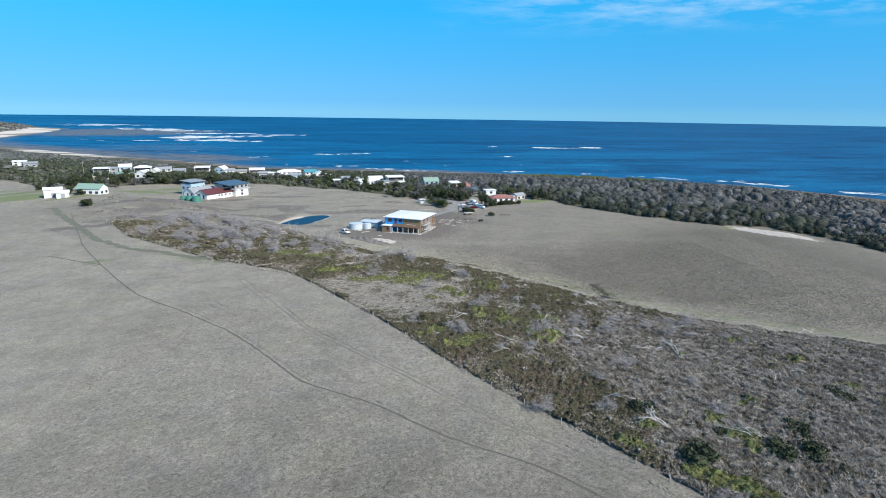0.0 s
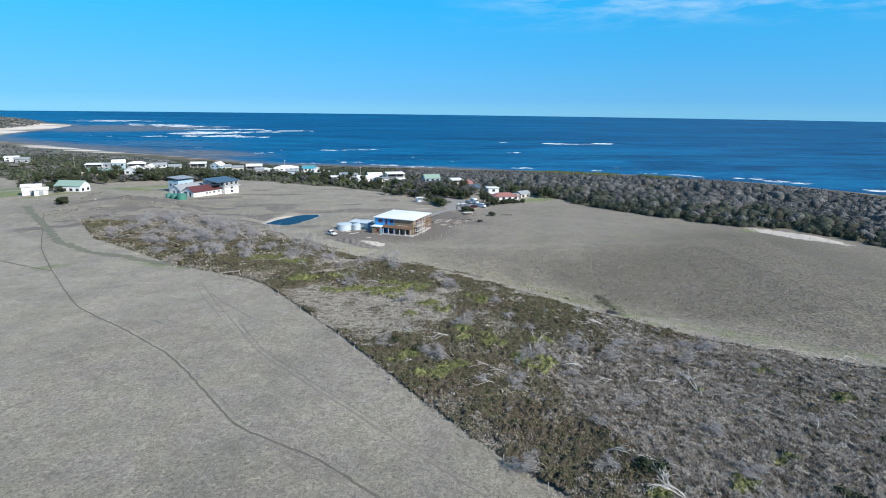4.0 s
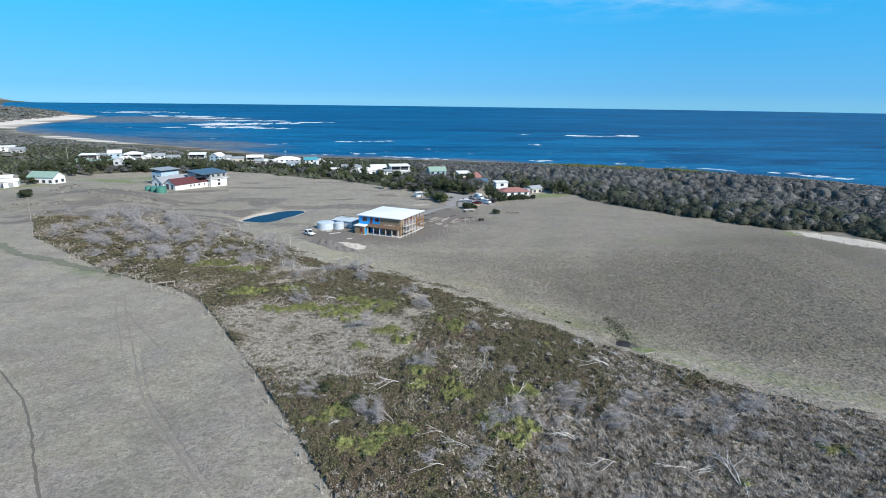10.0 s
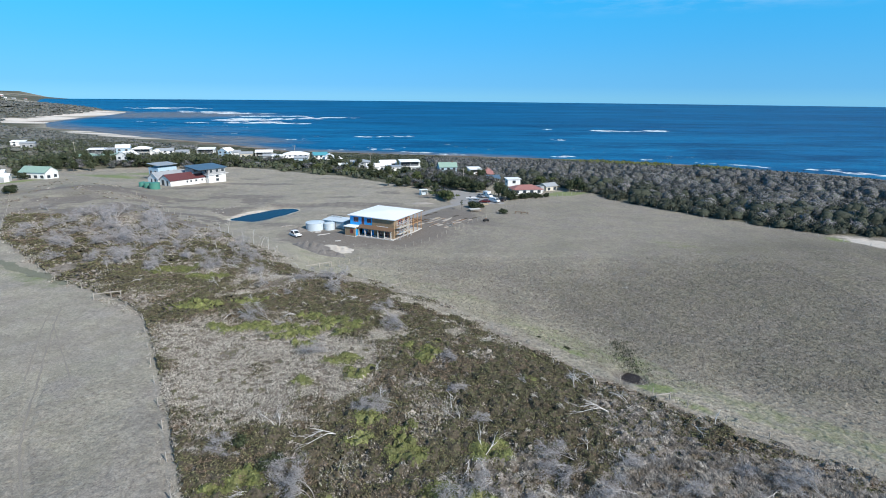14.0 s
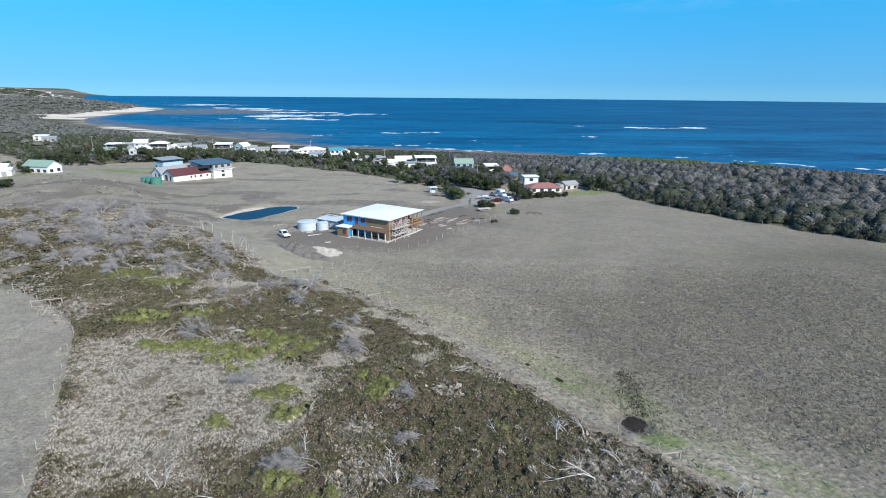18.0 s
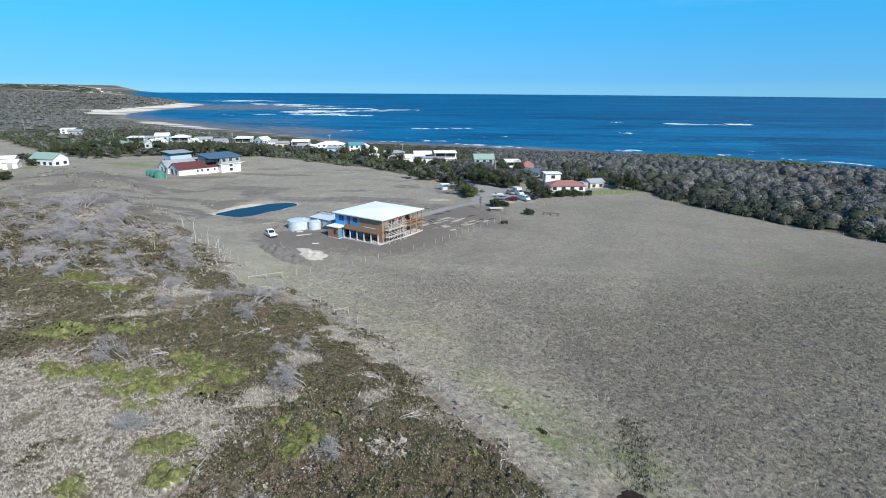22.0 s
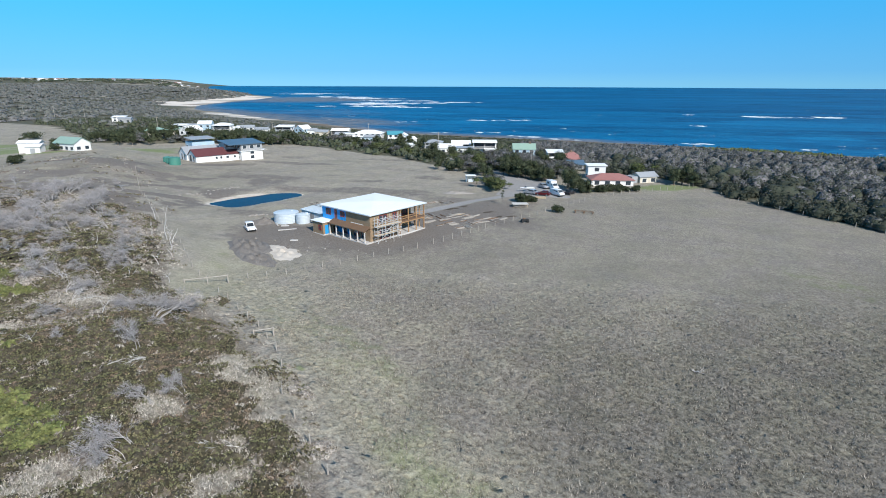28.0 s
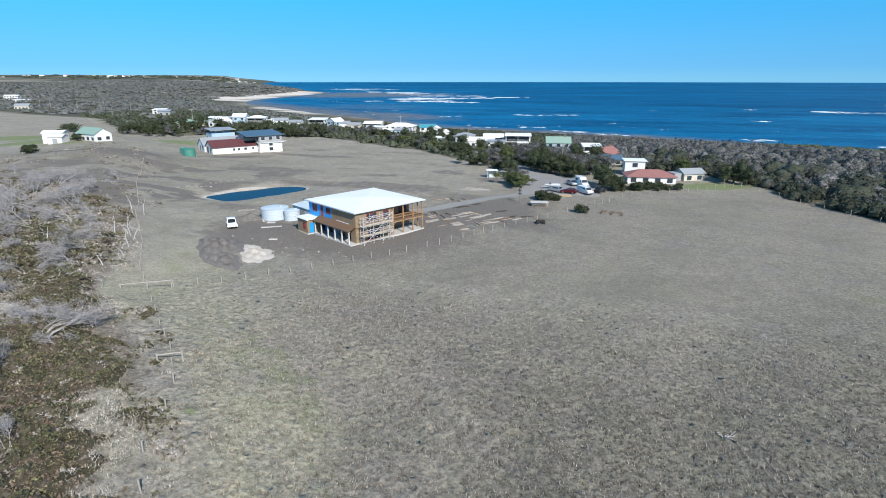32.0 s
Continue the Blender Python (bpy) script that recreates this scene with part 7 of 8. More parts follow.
def cover(x, y):
    """The kind of plant cover in the belt: 0 none, 1 heath, 2 grey dry shrubs, 3 green shrubs, 4 straw."""
    b = belt(x, y)
    green = np.zeros(len(x))
    wx_, wy_ = x + 2.2 * (lumps(x, y, 1.6, 41) - 0.5), y + 2.2 * (lumps(x, y, 1.6, 42) - 0.5)
    for cx_, cy_, rx, ry, turn in GREEN_SHRUBS:
        green = np.maximum(green, blob(wx_, wy_, cx_, cy_, rx, ry, turn))
    pale = np.zeros(len(x))
    for cx_, cy_, rx, ry, turn in PALES:
        pale = np.maximum(pale, blob(wx_, wy_, cx_, cy_, rx, ry, turn))
    share = 0.18 + 0.09 * ramp(-82, -70, y) + 0.26 * ramp(6, 30, x) * ramp(-80, -106, y) + 0.46 * dry_south(x, y) + 0.08 * blob(x, y, -72, 0, 44, 28, -50) + 0.30 * pale
    speck = np.sin(x * 91.7 + y * 57.3) * 4375.85
    speck = speck - np.floor(speck)
    n1, n2 = lumps(x, y, 9, 12), 0.55 * lumps(x, y, 2.6, 5) + 0.45 * speck
    kind = np.ones(len(x), int)
    kind[0.6 * n1 + 0.4 * n2 < share + 0.06] = 2
    kind[(0.6 * lumps(x, y, 12, 7) + 0.4 * n2) > 0.76] = 4
    kind[is_straw(x, y) & (0.5 * lumps(x, y, 3.2, 17) + 0.5 * n2 > 0.26)] = 4
    kind[is_straw(x, y) & (0.5 * lumps(x, y, 3.2, 17) + 0.5 * n2 <= 0.26)] = 2
    kind[is_straw(x, y) & (0.6 * lumps(x, y, 5, 23) + 0.4 * n2 > 0.76)] = 1
    rim_ = 0.8 * ramp(-6, -0.5, side(BELT_EAST, x, y)) * ramp(10, -20, y)
    thin = (kind == 1) & (0.85 * rim_ > 0.12 + n2)
    kind[thin] = np.where(speck[thin] > 0.45, 2, 0)
    kind[pale > 0.22 + 0.5 * n2] = 4
    kind[green > 0.17 + 0.28 * n2] = 3
    bare = (dry_south(x, y) < 0.5) & ((0.6 * lumps(x, y, 14, 21) + 0.4 * n2) < 0.24 + 0.12 * ramp(0, 40, y))
    kind[bare & ~is_straw(x, y)] = 0
    rag = ((10.0 - 7.0 * ramp(-44, -54, y)) * (lumps(x, y, 7, 31) - 0.46) + 6 * (lumps(x, y, 2.4, 33) - 0.5)) * ramp(-15, -5, side(BELT_EAST, x, y)) * ramp(25, -25, y) + (0.8 + 1.4 * ramp(-15, -5, side(BELT_EAST, x, y))) * n2
    kind[b < rag - 0.6] = 0
    grassy = ramp(-6, 24, y + 0.28 * (x + 70)) * ramp(-40, -62, x)
    bands = 0.62 * lumps(0.45 * x + 0.2 * y, y - 0.25 * x, 5, 81) + 0.38 * n2
    slope = grassy > 0.10 + 0.6 * bands
    kind[slope] = np.where((bands[slope] > 0.60) & (n2[slope] > 0.74), 2, np.where(n2[slope] > 0.88, 4, 0))
    kind[(b > -3.5 * lumps(x, y, 6, 2)) & (b <= rag - 0.6) & (n2 > 0.66) & (y < -8)] = 4
    return kind


def clumps(x, y, size, seed):
    """Low rounded clumps of about that size: their height (1 on top, 0 in the gaps) and a random number for each clump."""
    u, v = x / size + 409.3, y / size + 277.1
    i, j = np.floor(u), np.floor(v)
    best, ident = np.full(np.shape(x), 9.0), np.zeros(np.shape(x))
    for di in (-1, 0, 1):
        for dj in (-1, 0, 1):
            a, b = i + di, j + dj
            k1 = np.sin(a * 127.1 + b * 311.7 + seed * 74.7) * 43758.5453
            k2 = np.sin(a * 269.5 + b * 183.3 + seed * 31.3) * 24634.6345
            d = np.hypot(u - a - 0.1 - 0.8 * (k1 - np.floor(k1)), v - b - 0.1 - 0.8 * (k2 - np.floor(k2)))
            k3 = (k1 + 1.7 * k2) * 0.37
            ident = np.where(d < best, k3 - np.floor(k3), ident)
            best = np.minimum(best, d)
    return np.sqrt(np.clip(1 - (best / 0.78) ** 2, 0, 1)), ident


def mat_pieces(rng, x0, x1, y0, y1, res, region, density, leaf):
    """Rough clumped plant surfaces over a grid, and leaf sprays of each kind that mix where the kinds meet."""
    xs, ys = np.arange(x0, x1, res), np.arange(y0, y1, res)
    gx, gy = np.meshgrid(xs, ys, indexing="ij")
    x = (gx + rng.uniform(-0.33, 0.33, gx.shape) * res).ravel()
    y = (gy + rng.uniform(-0.33, 0.33, gy.shape) * res).ravel()
    nx, ny = len(xs), len(ys)
    kind = np.zeros(len(x), int)
    inside = (belt(x, y) > -6) & region(x, y)
    kind[inside] = cover(x[inside], y[inside])
    straw = is_straw(x, y)
    amp = np.array([0.0, 0.88, 0.62, 1.10, 0.36])[kind].reshape(nx, ny)
    for _ in range(2):
        amp[1:-1, 1:-1] = (amp[1:-1, 1:-1] * 2 + amp[:-2, 1:-1] + amp[2:, 1:-1] + amp[1:-1, :-2] + amp[1:-1, 2:]) / 6
    amp = amp.ravel()
    (small, which), (large, _) = clumps(x, y, max(0.85, 2.2 * res), 3), clumps(x, y, 2.3, 8)
    dome = np.where(kind == 3, 0.35 * small + 0.65 * large, np.where(kind == 4, 0.8 * small + 0.2 * large, 0.62 * small + 0.38 * large))
    h = amp * (0.35 + 0.65 * ramp(0.0, 1.0, which)) * (0.04 + 0.96 * dome * (0.55 + 0.75 * lumps(x, y, 3.5, 8)) + 0.16 * rng.random(len(x)))
    z = land(x, y) + h - 0.05
    i = np.arange((nx - 1) * (ny - 1))
    a_ = (i // (ny - 1)) * ny + i % (ny - 1)
    out = {}
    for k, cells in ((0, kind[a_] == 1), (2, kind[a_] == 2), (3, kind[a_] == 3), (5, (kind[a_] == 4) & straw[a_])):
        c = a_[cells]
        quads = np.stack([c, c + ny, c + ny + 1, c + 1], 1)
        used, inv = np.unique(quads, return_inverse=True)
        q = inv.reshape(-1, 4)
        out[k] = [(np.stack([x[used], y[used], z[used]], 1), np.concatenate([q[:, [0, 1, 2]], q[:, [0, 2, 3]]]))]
    c = a_[kind[a_] > 0]
    pick = c[rng.integers(0, len(c), int(len(c) * res * res * density))]
    u, w = rng.random(len(pick)), rng.random(len(pick))
    px, py = x[pick] + res * u, y[pick] + res * w
    pz = z[pick] * (1 - u) * (1 - w) + z[pick + ny] * u * (1 - w) + z[pick + 1] * (1 - u) * w + z[pick + ny + 1] * u * w
    pk = cover(px + rng.normal(0, 0.4, len(px)), py + rng.normal(0, 0.4, len(px)))
    pk = np.where((pk == 0) | ((pk == 4) & ~straw[pick] & (rng.random(len(px)) < 0.4)), kind[pick], pk)
    low, own, dice = dome[pick] < 0.42, which[pick], rng.random(len(px))
    first = pk.copy()
    pk = np.where((first == 1) & (own < 0.09), 2, pk)
    pk = np.where((first == 1) & (own > 0.985), 4, pk)
    pk = np.where((first == 1) & low & (dice < 0.10), 4, pk)
    dry = dry_south(px, py)
    pk = np.where((first == 2) & (own < 0.36 - 0.18 * dry), 1, pk)
    pk = np.where((first == 2) & (own > 0.88), 4, pk)
    pk = np.where((first == 4) & (own < 0.16), 2, pk)
    pk = np.where((first == 4) & (own > 0.95), 1, pk)
    pk = np.where((first == 3) & (own < 0.16), 1, pk)
    pts = np.stack([px, py, pz + 0.02 + 0.10 * rng.random(len(pick)) ** 2], 1)
    for k in (1, 2, 3, 4):
        p = pts[pk == k]
        if k == 4:
            out.setdefault(4, []).append(tufts(rng, p, 2, np.full(len(p), min(0.24, 0.20 * leaf / 0.10)), np.full(len(p), 0.045 * leaf / 0.10), 1.8))
        else:
            if k == 2:  # dry bracken and long dead stems
                q = pts[(pk == 2) & (dry > 0.4) & (dice > 0.45)]
                out.setdefault(2, []).append(tufts(rng, q, 3, np.full(len(q), 0.34), np.full(len(q), 0.075), 2.2))
            out.setdefault(k, []).append(leaf_cloud(rng, p, np.full((len(p), 3), 0.06), 1, leaf * (0.6 + 0.8 * rng.random(len(p)))))
    return out


def close_by(x, y):
    return (y < -36) & (x > -60)


near_mats = mat_pieces(R, -60, 112, -192, -36, 0.27, lambda x, y: np.ones(len(x), bool), 66, 0.095)
far_mats = mat_pieces(R, -150, 0, -70, 95, 0.62, lambda x, y: ~close_by(x, y), 15, 0.2)
for k, name, mat, label in ((0, "undergrowth", SHADED_UNDERGROWTH, "twiggy undergrowth beneath the heath shrubs, darkened for shade"), (1, "heath_shrubs", HEATH, "low brown and olive heath shrubs covering the dune"), (2, "grey_shrubs", HEATH_GREY, "pale grey dry low shrubs covering the dune"),
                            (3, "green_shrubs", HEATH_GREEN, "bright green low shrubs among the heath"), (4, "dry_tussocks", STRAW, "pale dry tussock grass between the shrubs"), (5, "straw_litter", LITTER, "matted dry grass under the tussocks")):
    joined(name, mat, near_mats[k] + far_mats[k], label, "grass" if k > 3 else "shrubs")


def turf(rng, x0, x1, y0, y1, res, keep, label, rough=1.0, loose=0.44, wide=34):
    """Rough short grass as uneven ground of its own, where the camera flies low over the fields."""
    xs, ys = np.arange(x0, x1, res), np.arange(y0, y1, res)
    gx, gy = np.meshgrid(xs, ys, indexing="ij")
    x = (gx + rng.uniform(-loose, loose, gx.shape) * res).ravel()
    y = (gy + rng.uniform(-loose, loose, gy.shape) * res).ravel()
    nx, ny = len(xs), len(ys)
    edge = np.minimum.reduce([(x - x0) / 14, (x1 - x) / wide, (y - y0) / 14, (y1 - y) / wide])
    fade = np.clip(edge, 0, 1) * keep(x, y)
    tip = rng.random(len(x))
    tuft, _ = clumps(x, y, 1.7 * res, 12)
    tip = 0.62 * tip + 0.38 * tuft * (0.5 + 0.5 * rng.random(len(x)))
    z = land(x, y) + fade * (0.04 + 0.28 * rough * tip) - 0.12 * (1 - fade)
    i = np.arange((nx - 1) * (ny - 1))
    a_ = (i // (ny - 1)) * ny + i % (ny - 1)
    a_ = a_[fade[a_] > 0.02]
    q = np.stack([a_, a_ + ny, a_ + ny + 1, a_ + 1], 1)
    q = np.where((rng.random(len(q)) < 0.5)[:, None], q, np.roll(q, 1, axis=1))
    used, inv = np.unique(q, return_inverse=True)
    q = inv.reshape(-1, 4)
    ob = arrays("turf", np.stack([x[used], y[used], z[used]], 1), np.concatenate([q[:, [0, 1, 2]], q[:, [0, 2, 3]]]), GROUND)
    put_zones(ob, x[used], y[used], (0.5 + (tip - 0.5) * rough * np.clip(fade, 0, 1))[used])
    return tagged(ob, label, "grass", kind="stuff")


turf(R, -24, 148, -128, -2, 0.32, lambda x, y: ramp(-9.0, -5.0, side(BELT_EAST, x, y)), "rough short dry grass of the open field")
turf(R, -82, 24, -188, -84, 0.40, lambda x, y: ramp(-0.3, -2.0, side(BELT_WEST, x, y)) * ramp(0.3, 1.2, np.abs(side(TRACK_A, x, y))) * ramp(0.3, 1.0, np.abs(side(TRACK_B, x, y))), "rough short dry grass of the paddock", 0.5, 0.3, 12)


# tufts of dry grass that stand out of the turf where the camera passes lowest
fx, fy = scatter(R, 190000, 2, 108, -92, -18, lambda x, y: (side(BELT_EAST, x, y) > 3) & (R.random(len(x)) < ramp(-14, -52, y) * (0.35 + 0.75 * lumps(x, y, 1.6, 91))))
joined("grass_tufts", FIELD, [tufts(R, on_land(fx, fy, 0.04), 3, 0.20 + 0.20 * R.random(len(fx)), np.full(len(fx), 0.075), 1.1)], "dry grey brown grass tufts of the open field", "grass")


# dead shrubs and bleached branches
def tubes(segs, sides=4):
    """Tapered sticks as one mesh."""
    vs, fs = [], []
    for a, b, r0, r1 in segs:
        d = (b - a) / (np.linalg.norm(b - a) + 1e-9)
        u = np.cross(d, (0.3, 0.9, 0.2))
        u /= np.linalg.norm(u)
        w = np.cross(d, u)
        k = len(vs)
        for p, r in ((a, r0), (b, r1)):
            for j in range(sides):
                t = 6.2832 * j / sides
                vs.append(p + r * (u * math.cos(t) + w * math.sin(t)))
        for j in range(sides):
            e = (j + 1) % sides
            fs += [(k + j, k + e, k + sides + e), (k + j, k + sides + e, k + sides + j)]
    return np.array(vs), np.array(fs)


def windswept(seed, wide, twigs, stems, rise):
    """A dead windswept shrub: bleached stems that rise from one foot, bend over downwind and fan out into a cloud of fine twigs."""
    rng = np.random.default_rng(seed)
    segs, ends = [], []
    for _ in range(stems):
        p = np.array([rng.normal(0, 0.07), rng.normal(0, 0.07), -0.1])
        d = np.array([rng.uniform(0.15, 0.6), rng.normal(0, 0.30), rng.uniform(0.7, 1.1) * rise])
        r = rng.uniform(0.010, 0.017) * wide + 0.015
        turn = rng.normal(0, 0.16)
        for k in range(7):
            d = d / np.linalg.norm(d)
            q2 = p + d * wide * 0.15
            q2[2] = max(q2[2], 0.10)
            segs.append((p, q2, r, r * 0.84))
            if k > 1:
                ends.append((q2, d, r))
            p, r = q2, r * 0.84
            d = d + rng.normal(0, 0.16, 3) + (0.26, turn, -0.17 * rise)
    forks = []
    for gen, count, share in ((0, 5 * stems + 4, 0.30), (1, 12 * stems + 10, 0.20)):
        src = ends if gen == 0 else forks
        grown = []
        for _ in range(count):
            p, d, r = src[rng.integers(0, len(src))]
            d = d + rng.normal(0, 0.42, 3) * (1, 1, 0.7)
            d /= np.linalg.norm(d)
            r = max(0.6 * r, 0.011)
            for _k in range(2):
                q2 = p + d * wide * share * rng.uniform(0.35, 0.65)
                q2[2] = max(q2[2], 0.10)
                segs.append((p, q2, r, 0.75 * r))
                p, r = q2, 0.75 * r
                d = d + rng.normal(0, 0.22, 3) + (0.05, 0, 0.0)
                d /= np.linalg.norm(d)
            grown.append((p, d, r))
        forks = grown if gen == 0 else forks + grown
    vs, fs = tubes(segs)
    tv, tf = [], []
    for _ in range(twigs):
        p, d, _r = forks[rng.integers(0, len(forks))]
        p = p + rng.normal(0, 0.055 * wide, 3) * (1.2, 1.2, 0.7) - d * 0.06 * wide
        p[2] = max(p[2], 0.08)
        d = d + rng.normal(0, 0.42, 3)
        d /= np.linalg.norm(d)
        ln = wide * rng.uniform(0.05, 0.13)
        u = np.cross(d, rng.normal(size=3))
        u /= np.linalg.norm(u) + 1e-9
        k = len(tv)
        tv += [p - u * 0.016, p + u * 0.016, p + d * ln]
        tf.append((k, k + 1, k + 2))
    return vs, fs, np.array(tv).reshape(-1, 3), np.array(tf).reshape(-1, 3)


def dead_shrub(name, seed, wide, twigs, stems, rise, label, category, group):
    v, f, tv, tf = windswept(seed, wide, twigs, stems, rise)
    ob = tagged(arrays(name, v, f, STEMS if twigs else DEAD), label, category, group)
    if twigs:
        arrays("crown", tv, tf, TWIGS, ob)["label"] = "dense fine grey twigs"
    return ob


GREY_SHRUBS = [dead_shrub("dead_shrub", 40 + s, 2.6 + 0.28 * s, 1350 + 150 * s, 3 + s % 3, 0.42 + 0.1 * (s % 3), "grey leafless windswept shrub with fine tangled twigs", "dead shrub", "dead shrubs in the scrub") for s in range(7)]
BLEACHED = [dead_shrub("dead_branch", 70 + s, 2.2 + 0.35 * s, 0, 1 + s % 2, 0.35 + 0.14 * (s % 3), "bleached white dead branches sprawling on the scrub", "dead branches", "dead branches in the scrub") for s in range(6)]


placed = set()


def strewn(kinds, spots, rng, lo, hi, heading=(170, 38)):
    for x, y in spots:
        src = kinds[rng.randrange(len(kinds))]
        size = rng.uniform(lo, hi)
        m = at(x, y, rng.gauss(*heading)) @ Matrix.Diagonal((size, size, size * rng.uniform(0.8, 1.1), 1))
        if src.name in placed:
            src = copy_thing(src, m)
        placed.add(src.name)
        src.matrix_basis = m


prng = random.Random(31)
# shrubs that stand out in the scrub, then the thickets
CLEAR_SHRUBS = [(-15, -75), (-31, -36), (-9, -53), (-8, -60), (4, -75), (3, -67), (13, -89), (-6, -87), (-17, -60), (-37, -41), (-26, -44), (-17, -50), (1, -69), (5, -77),
                (-25, -52), (-12, -48), (28, -118), (40, -121), (23, -114), (8, -125), (44, -123), (16, -121), (51, -127), (13, -116), (43, -113), (-13, -110), (-7, -117), (-4, -118), (-7, -112), (-12, -111), (2, -104),
                (-19, -73), (4, -104), (-28, -47), (-33, -38), (31, -115), (36, -119), (47, -120), (17, -125), (23, -134.6), (7.7, -126.6), (24, -112.8), (30.9, -114), (30, -145), (30.3, -152.6), (17.6, -148), (13.8, -115.4), (28.6, -153.4), (12.5, -148.8)]
gx1, gy1 = scatter(R, 2600, -125, 0, -60, 40, lambda x, y: (belt(x, y) > 2.5) & (R.random(len(x)) < np.clip(0.03 + 0.75 * blob(x, y, -72, -14, 40, 20, -40) + 0.20 * blob(x, y, -28, -46, 14, 10), 0, 0.8)))
gx2, gy2 = scatter(R, 420, 0, 110, -185, -90, lambda x, y: (belt(x, y) > 1.5))
strewn(GREY_SHRUBS, CLEAR_SHRUBS, prng, 0.75, 1.1)
strewn(GREY_SHRUBS, ((-91, 13), (-69, 5), (-61, -10), (-70, -12), (-79, -3), (-85, 5), (-74, -20), (-66, -3), (-95, 6), (-57, -18), (-62, -4), (-66, -18), (-52, -14), (-56, -6)), prng, 1.3, 1.7, (170, 25))
strewn(GREY_SHRUBS, list(zip(gx1[:62], gy1[:62])), prng, 0.95, 1.5)
strewn(GREY_SHRUBS, list(zip(gx2[:12], gy2[:12])), prng, 0.7, 1.0)
bx1, by1 = scatter(R, 700, -60, 80, -175, 10, lambda x, y: (belt(x, y) > 1.2) & ~within(STRAW_PATCH, x, y) & (R.random(len(x)) < 0.5))
NAMED = [(-10, -107), (-3, -108), (-5, -65), (-28, -72), (-20, -62), (-26, -50), (-30, -47), (-19, -53), (5, -112), (12, -112), (20, -118),
         (30, -95), (40, -104), (18, -150), (-34, -55), (-22, -36),
         (-33, -43), (-14, -57), (-10, -52), (-9, -64), (-11, -47), (-28, -37), (-27, -49), (-39, -45), (-5, -75), (-15, -70), (-23, -72), (-7, -117), (6, -115), (11, -106), (2, -120), (-17, -52), (16, -82), (3, -62)]
cx1, cy1 = scatter(R, 300, -16, 56, -134, -104, lambda x, y: (belt(x, y) > 1.5))
strewn(BLEACHED, [(17.6, -155), (16.2, -153.6), (19.9, -150), (8.3, -134.8), (28.4, -129.6), (34, -132), (28.1, -160), (52.1, -143), (74.4, -120.4), (30.6, -161.6), (5, -123.2), (18.7, -122.2), (27.9, -96.2), (31, -95.6), (30.6, -102.6), (21.7, -97)], prng, 1.0, 1.45, (150, 50))
strewn(BLEACHED, NAMED + list(zip(bx1[:22], by1[:22])) + list(zip(cx1[:14], cy1[:14])), prng, 0.65, 1.15, (170, 70))

# standing dead trunks
for k, (x, y, h) in enumerate(((0.3, -93.6, 1.5), (10.5, -102.5, 2.6), (1.5, -100.5, 2.2), (-33, -20, 4.2), (-36, -16, 3.4), (-30, -24, 2.6), (-38.5, -14, 4.6), (-29, -29, 2.4), (-45, -25, 3.0), (-52.4, 0.6, 4.6), (-50.4, 1.5, 4.0), (-41, -15, 3.6), (44, -104, 2.4), (27, -88, 1.8))):
    t = thing("dead_tree", at(x, y, 40 * k), "pale standing dead trunk in the scrub", "dead tree", "standing dead trunks")
    r2 = random.Random(k)
    bm = bmesh.new()
    p, d = Vector((0, 0, -0.2)), Vector((r2.uniform(-0.3, 0.3), r2.uniform(-0.3, 0.3), 1))
    for s in range(4):
        q2 = p + d.normalized() * h / 4
        rod(bm, p, q2, 0.08 * (1 - 0.18 * s), 0.08 * (1 - 0.18 * (s + 1)), 6)
        p, d = q2, d + Vector((r2.uniform(-0.3, 0.3), r2.uniform(-0.3, 0.3), 0))
    part("trunk", bm, DEAD, t)
    for s in range(3):
        a = Vector((0, 0, h * (0.5 + 0.12 * s)))
        rodded("limb", a, a + Vector((r2.uniform(-0.9, 0.9), r2.uniform(-0.9, 0.9), r2.uniform(0.2, 0.9))), 0.04, DEAD, t, r1=0.015, n=4)

# ---- the thick coastal scrub and the woods behind the village ----
HOMES = [(x, y, max(w, d)) for x, y, _, w, d, *_ in SHORE_ROW] + [(54.5, 97, 7), (59, 86, 15), (71, 92, 11), (49, 122, 9), (44, 112, 8),
                                                                  (40, 133, 11), (47, 126, 12), (26, 150, 11), (-97, 112, 30), (-85, 120, 14), (-105, 122, 22), (10.8, 79.5, 5), (-163, 98, 20), (-178, 89, 14), (77, 82, 16)]


def clear_of_homes(x, y, extra=1.5):
    ok = np.ones(len(x), bool)
    for hx_, hy_, w in HOMES:
        ok &= np.hypot(x - hx_, y - hy_) > 0.62 * w + extra
        front = (np.abs(x - hx_ - 0.1 * (y - hy_)) < 0.5 * w) & (y < hy_) & (y > hy_ - w - 7)
        ok &= ~front
    ok &= np.abs(side(ROAD, x, y)) > 4.5
    return ok & ~within(CARPARK, x, y)


def green_dune(x, y):
    return (np.abs(side(SHORE, x, y) - 64) < 36) & (lumps(x, y, 26, 4) > 0.32) & (x > 165) & (x < 315)


def crowns(rng, x, y, rad, hgt, count, leaf):
    q = on_land(x, y)
    q[:, 2] += 0.32 * hgt
    rr = np.stack([rad, rad * (0.85 + 0.3 * rng.random(len(x))), 0.72 * hgt], 1)
    return [leaf_cloud(rng, q, rr, count, leaf), cores(rng, q - np.array([0, 0, 0.15]), rr * 0.82)]


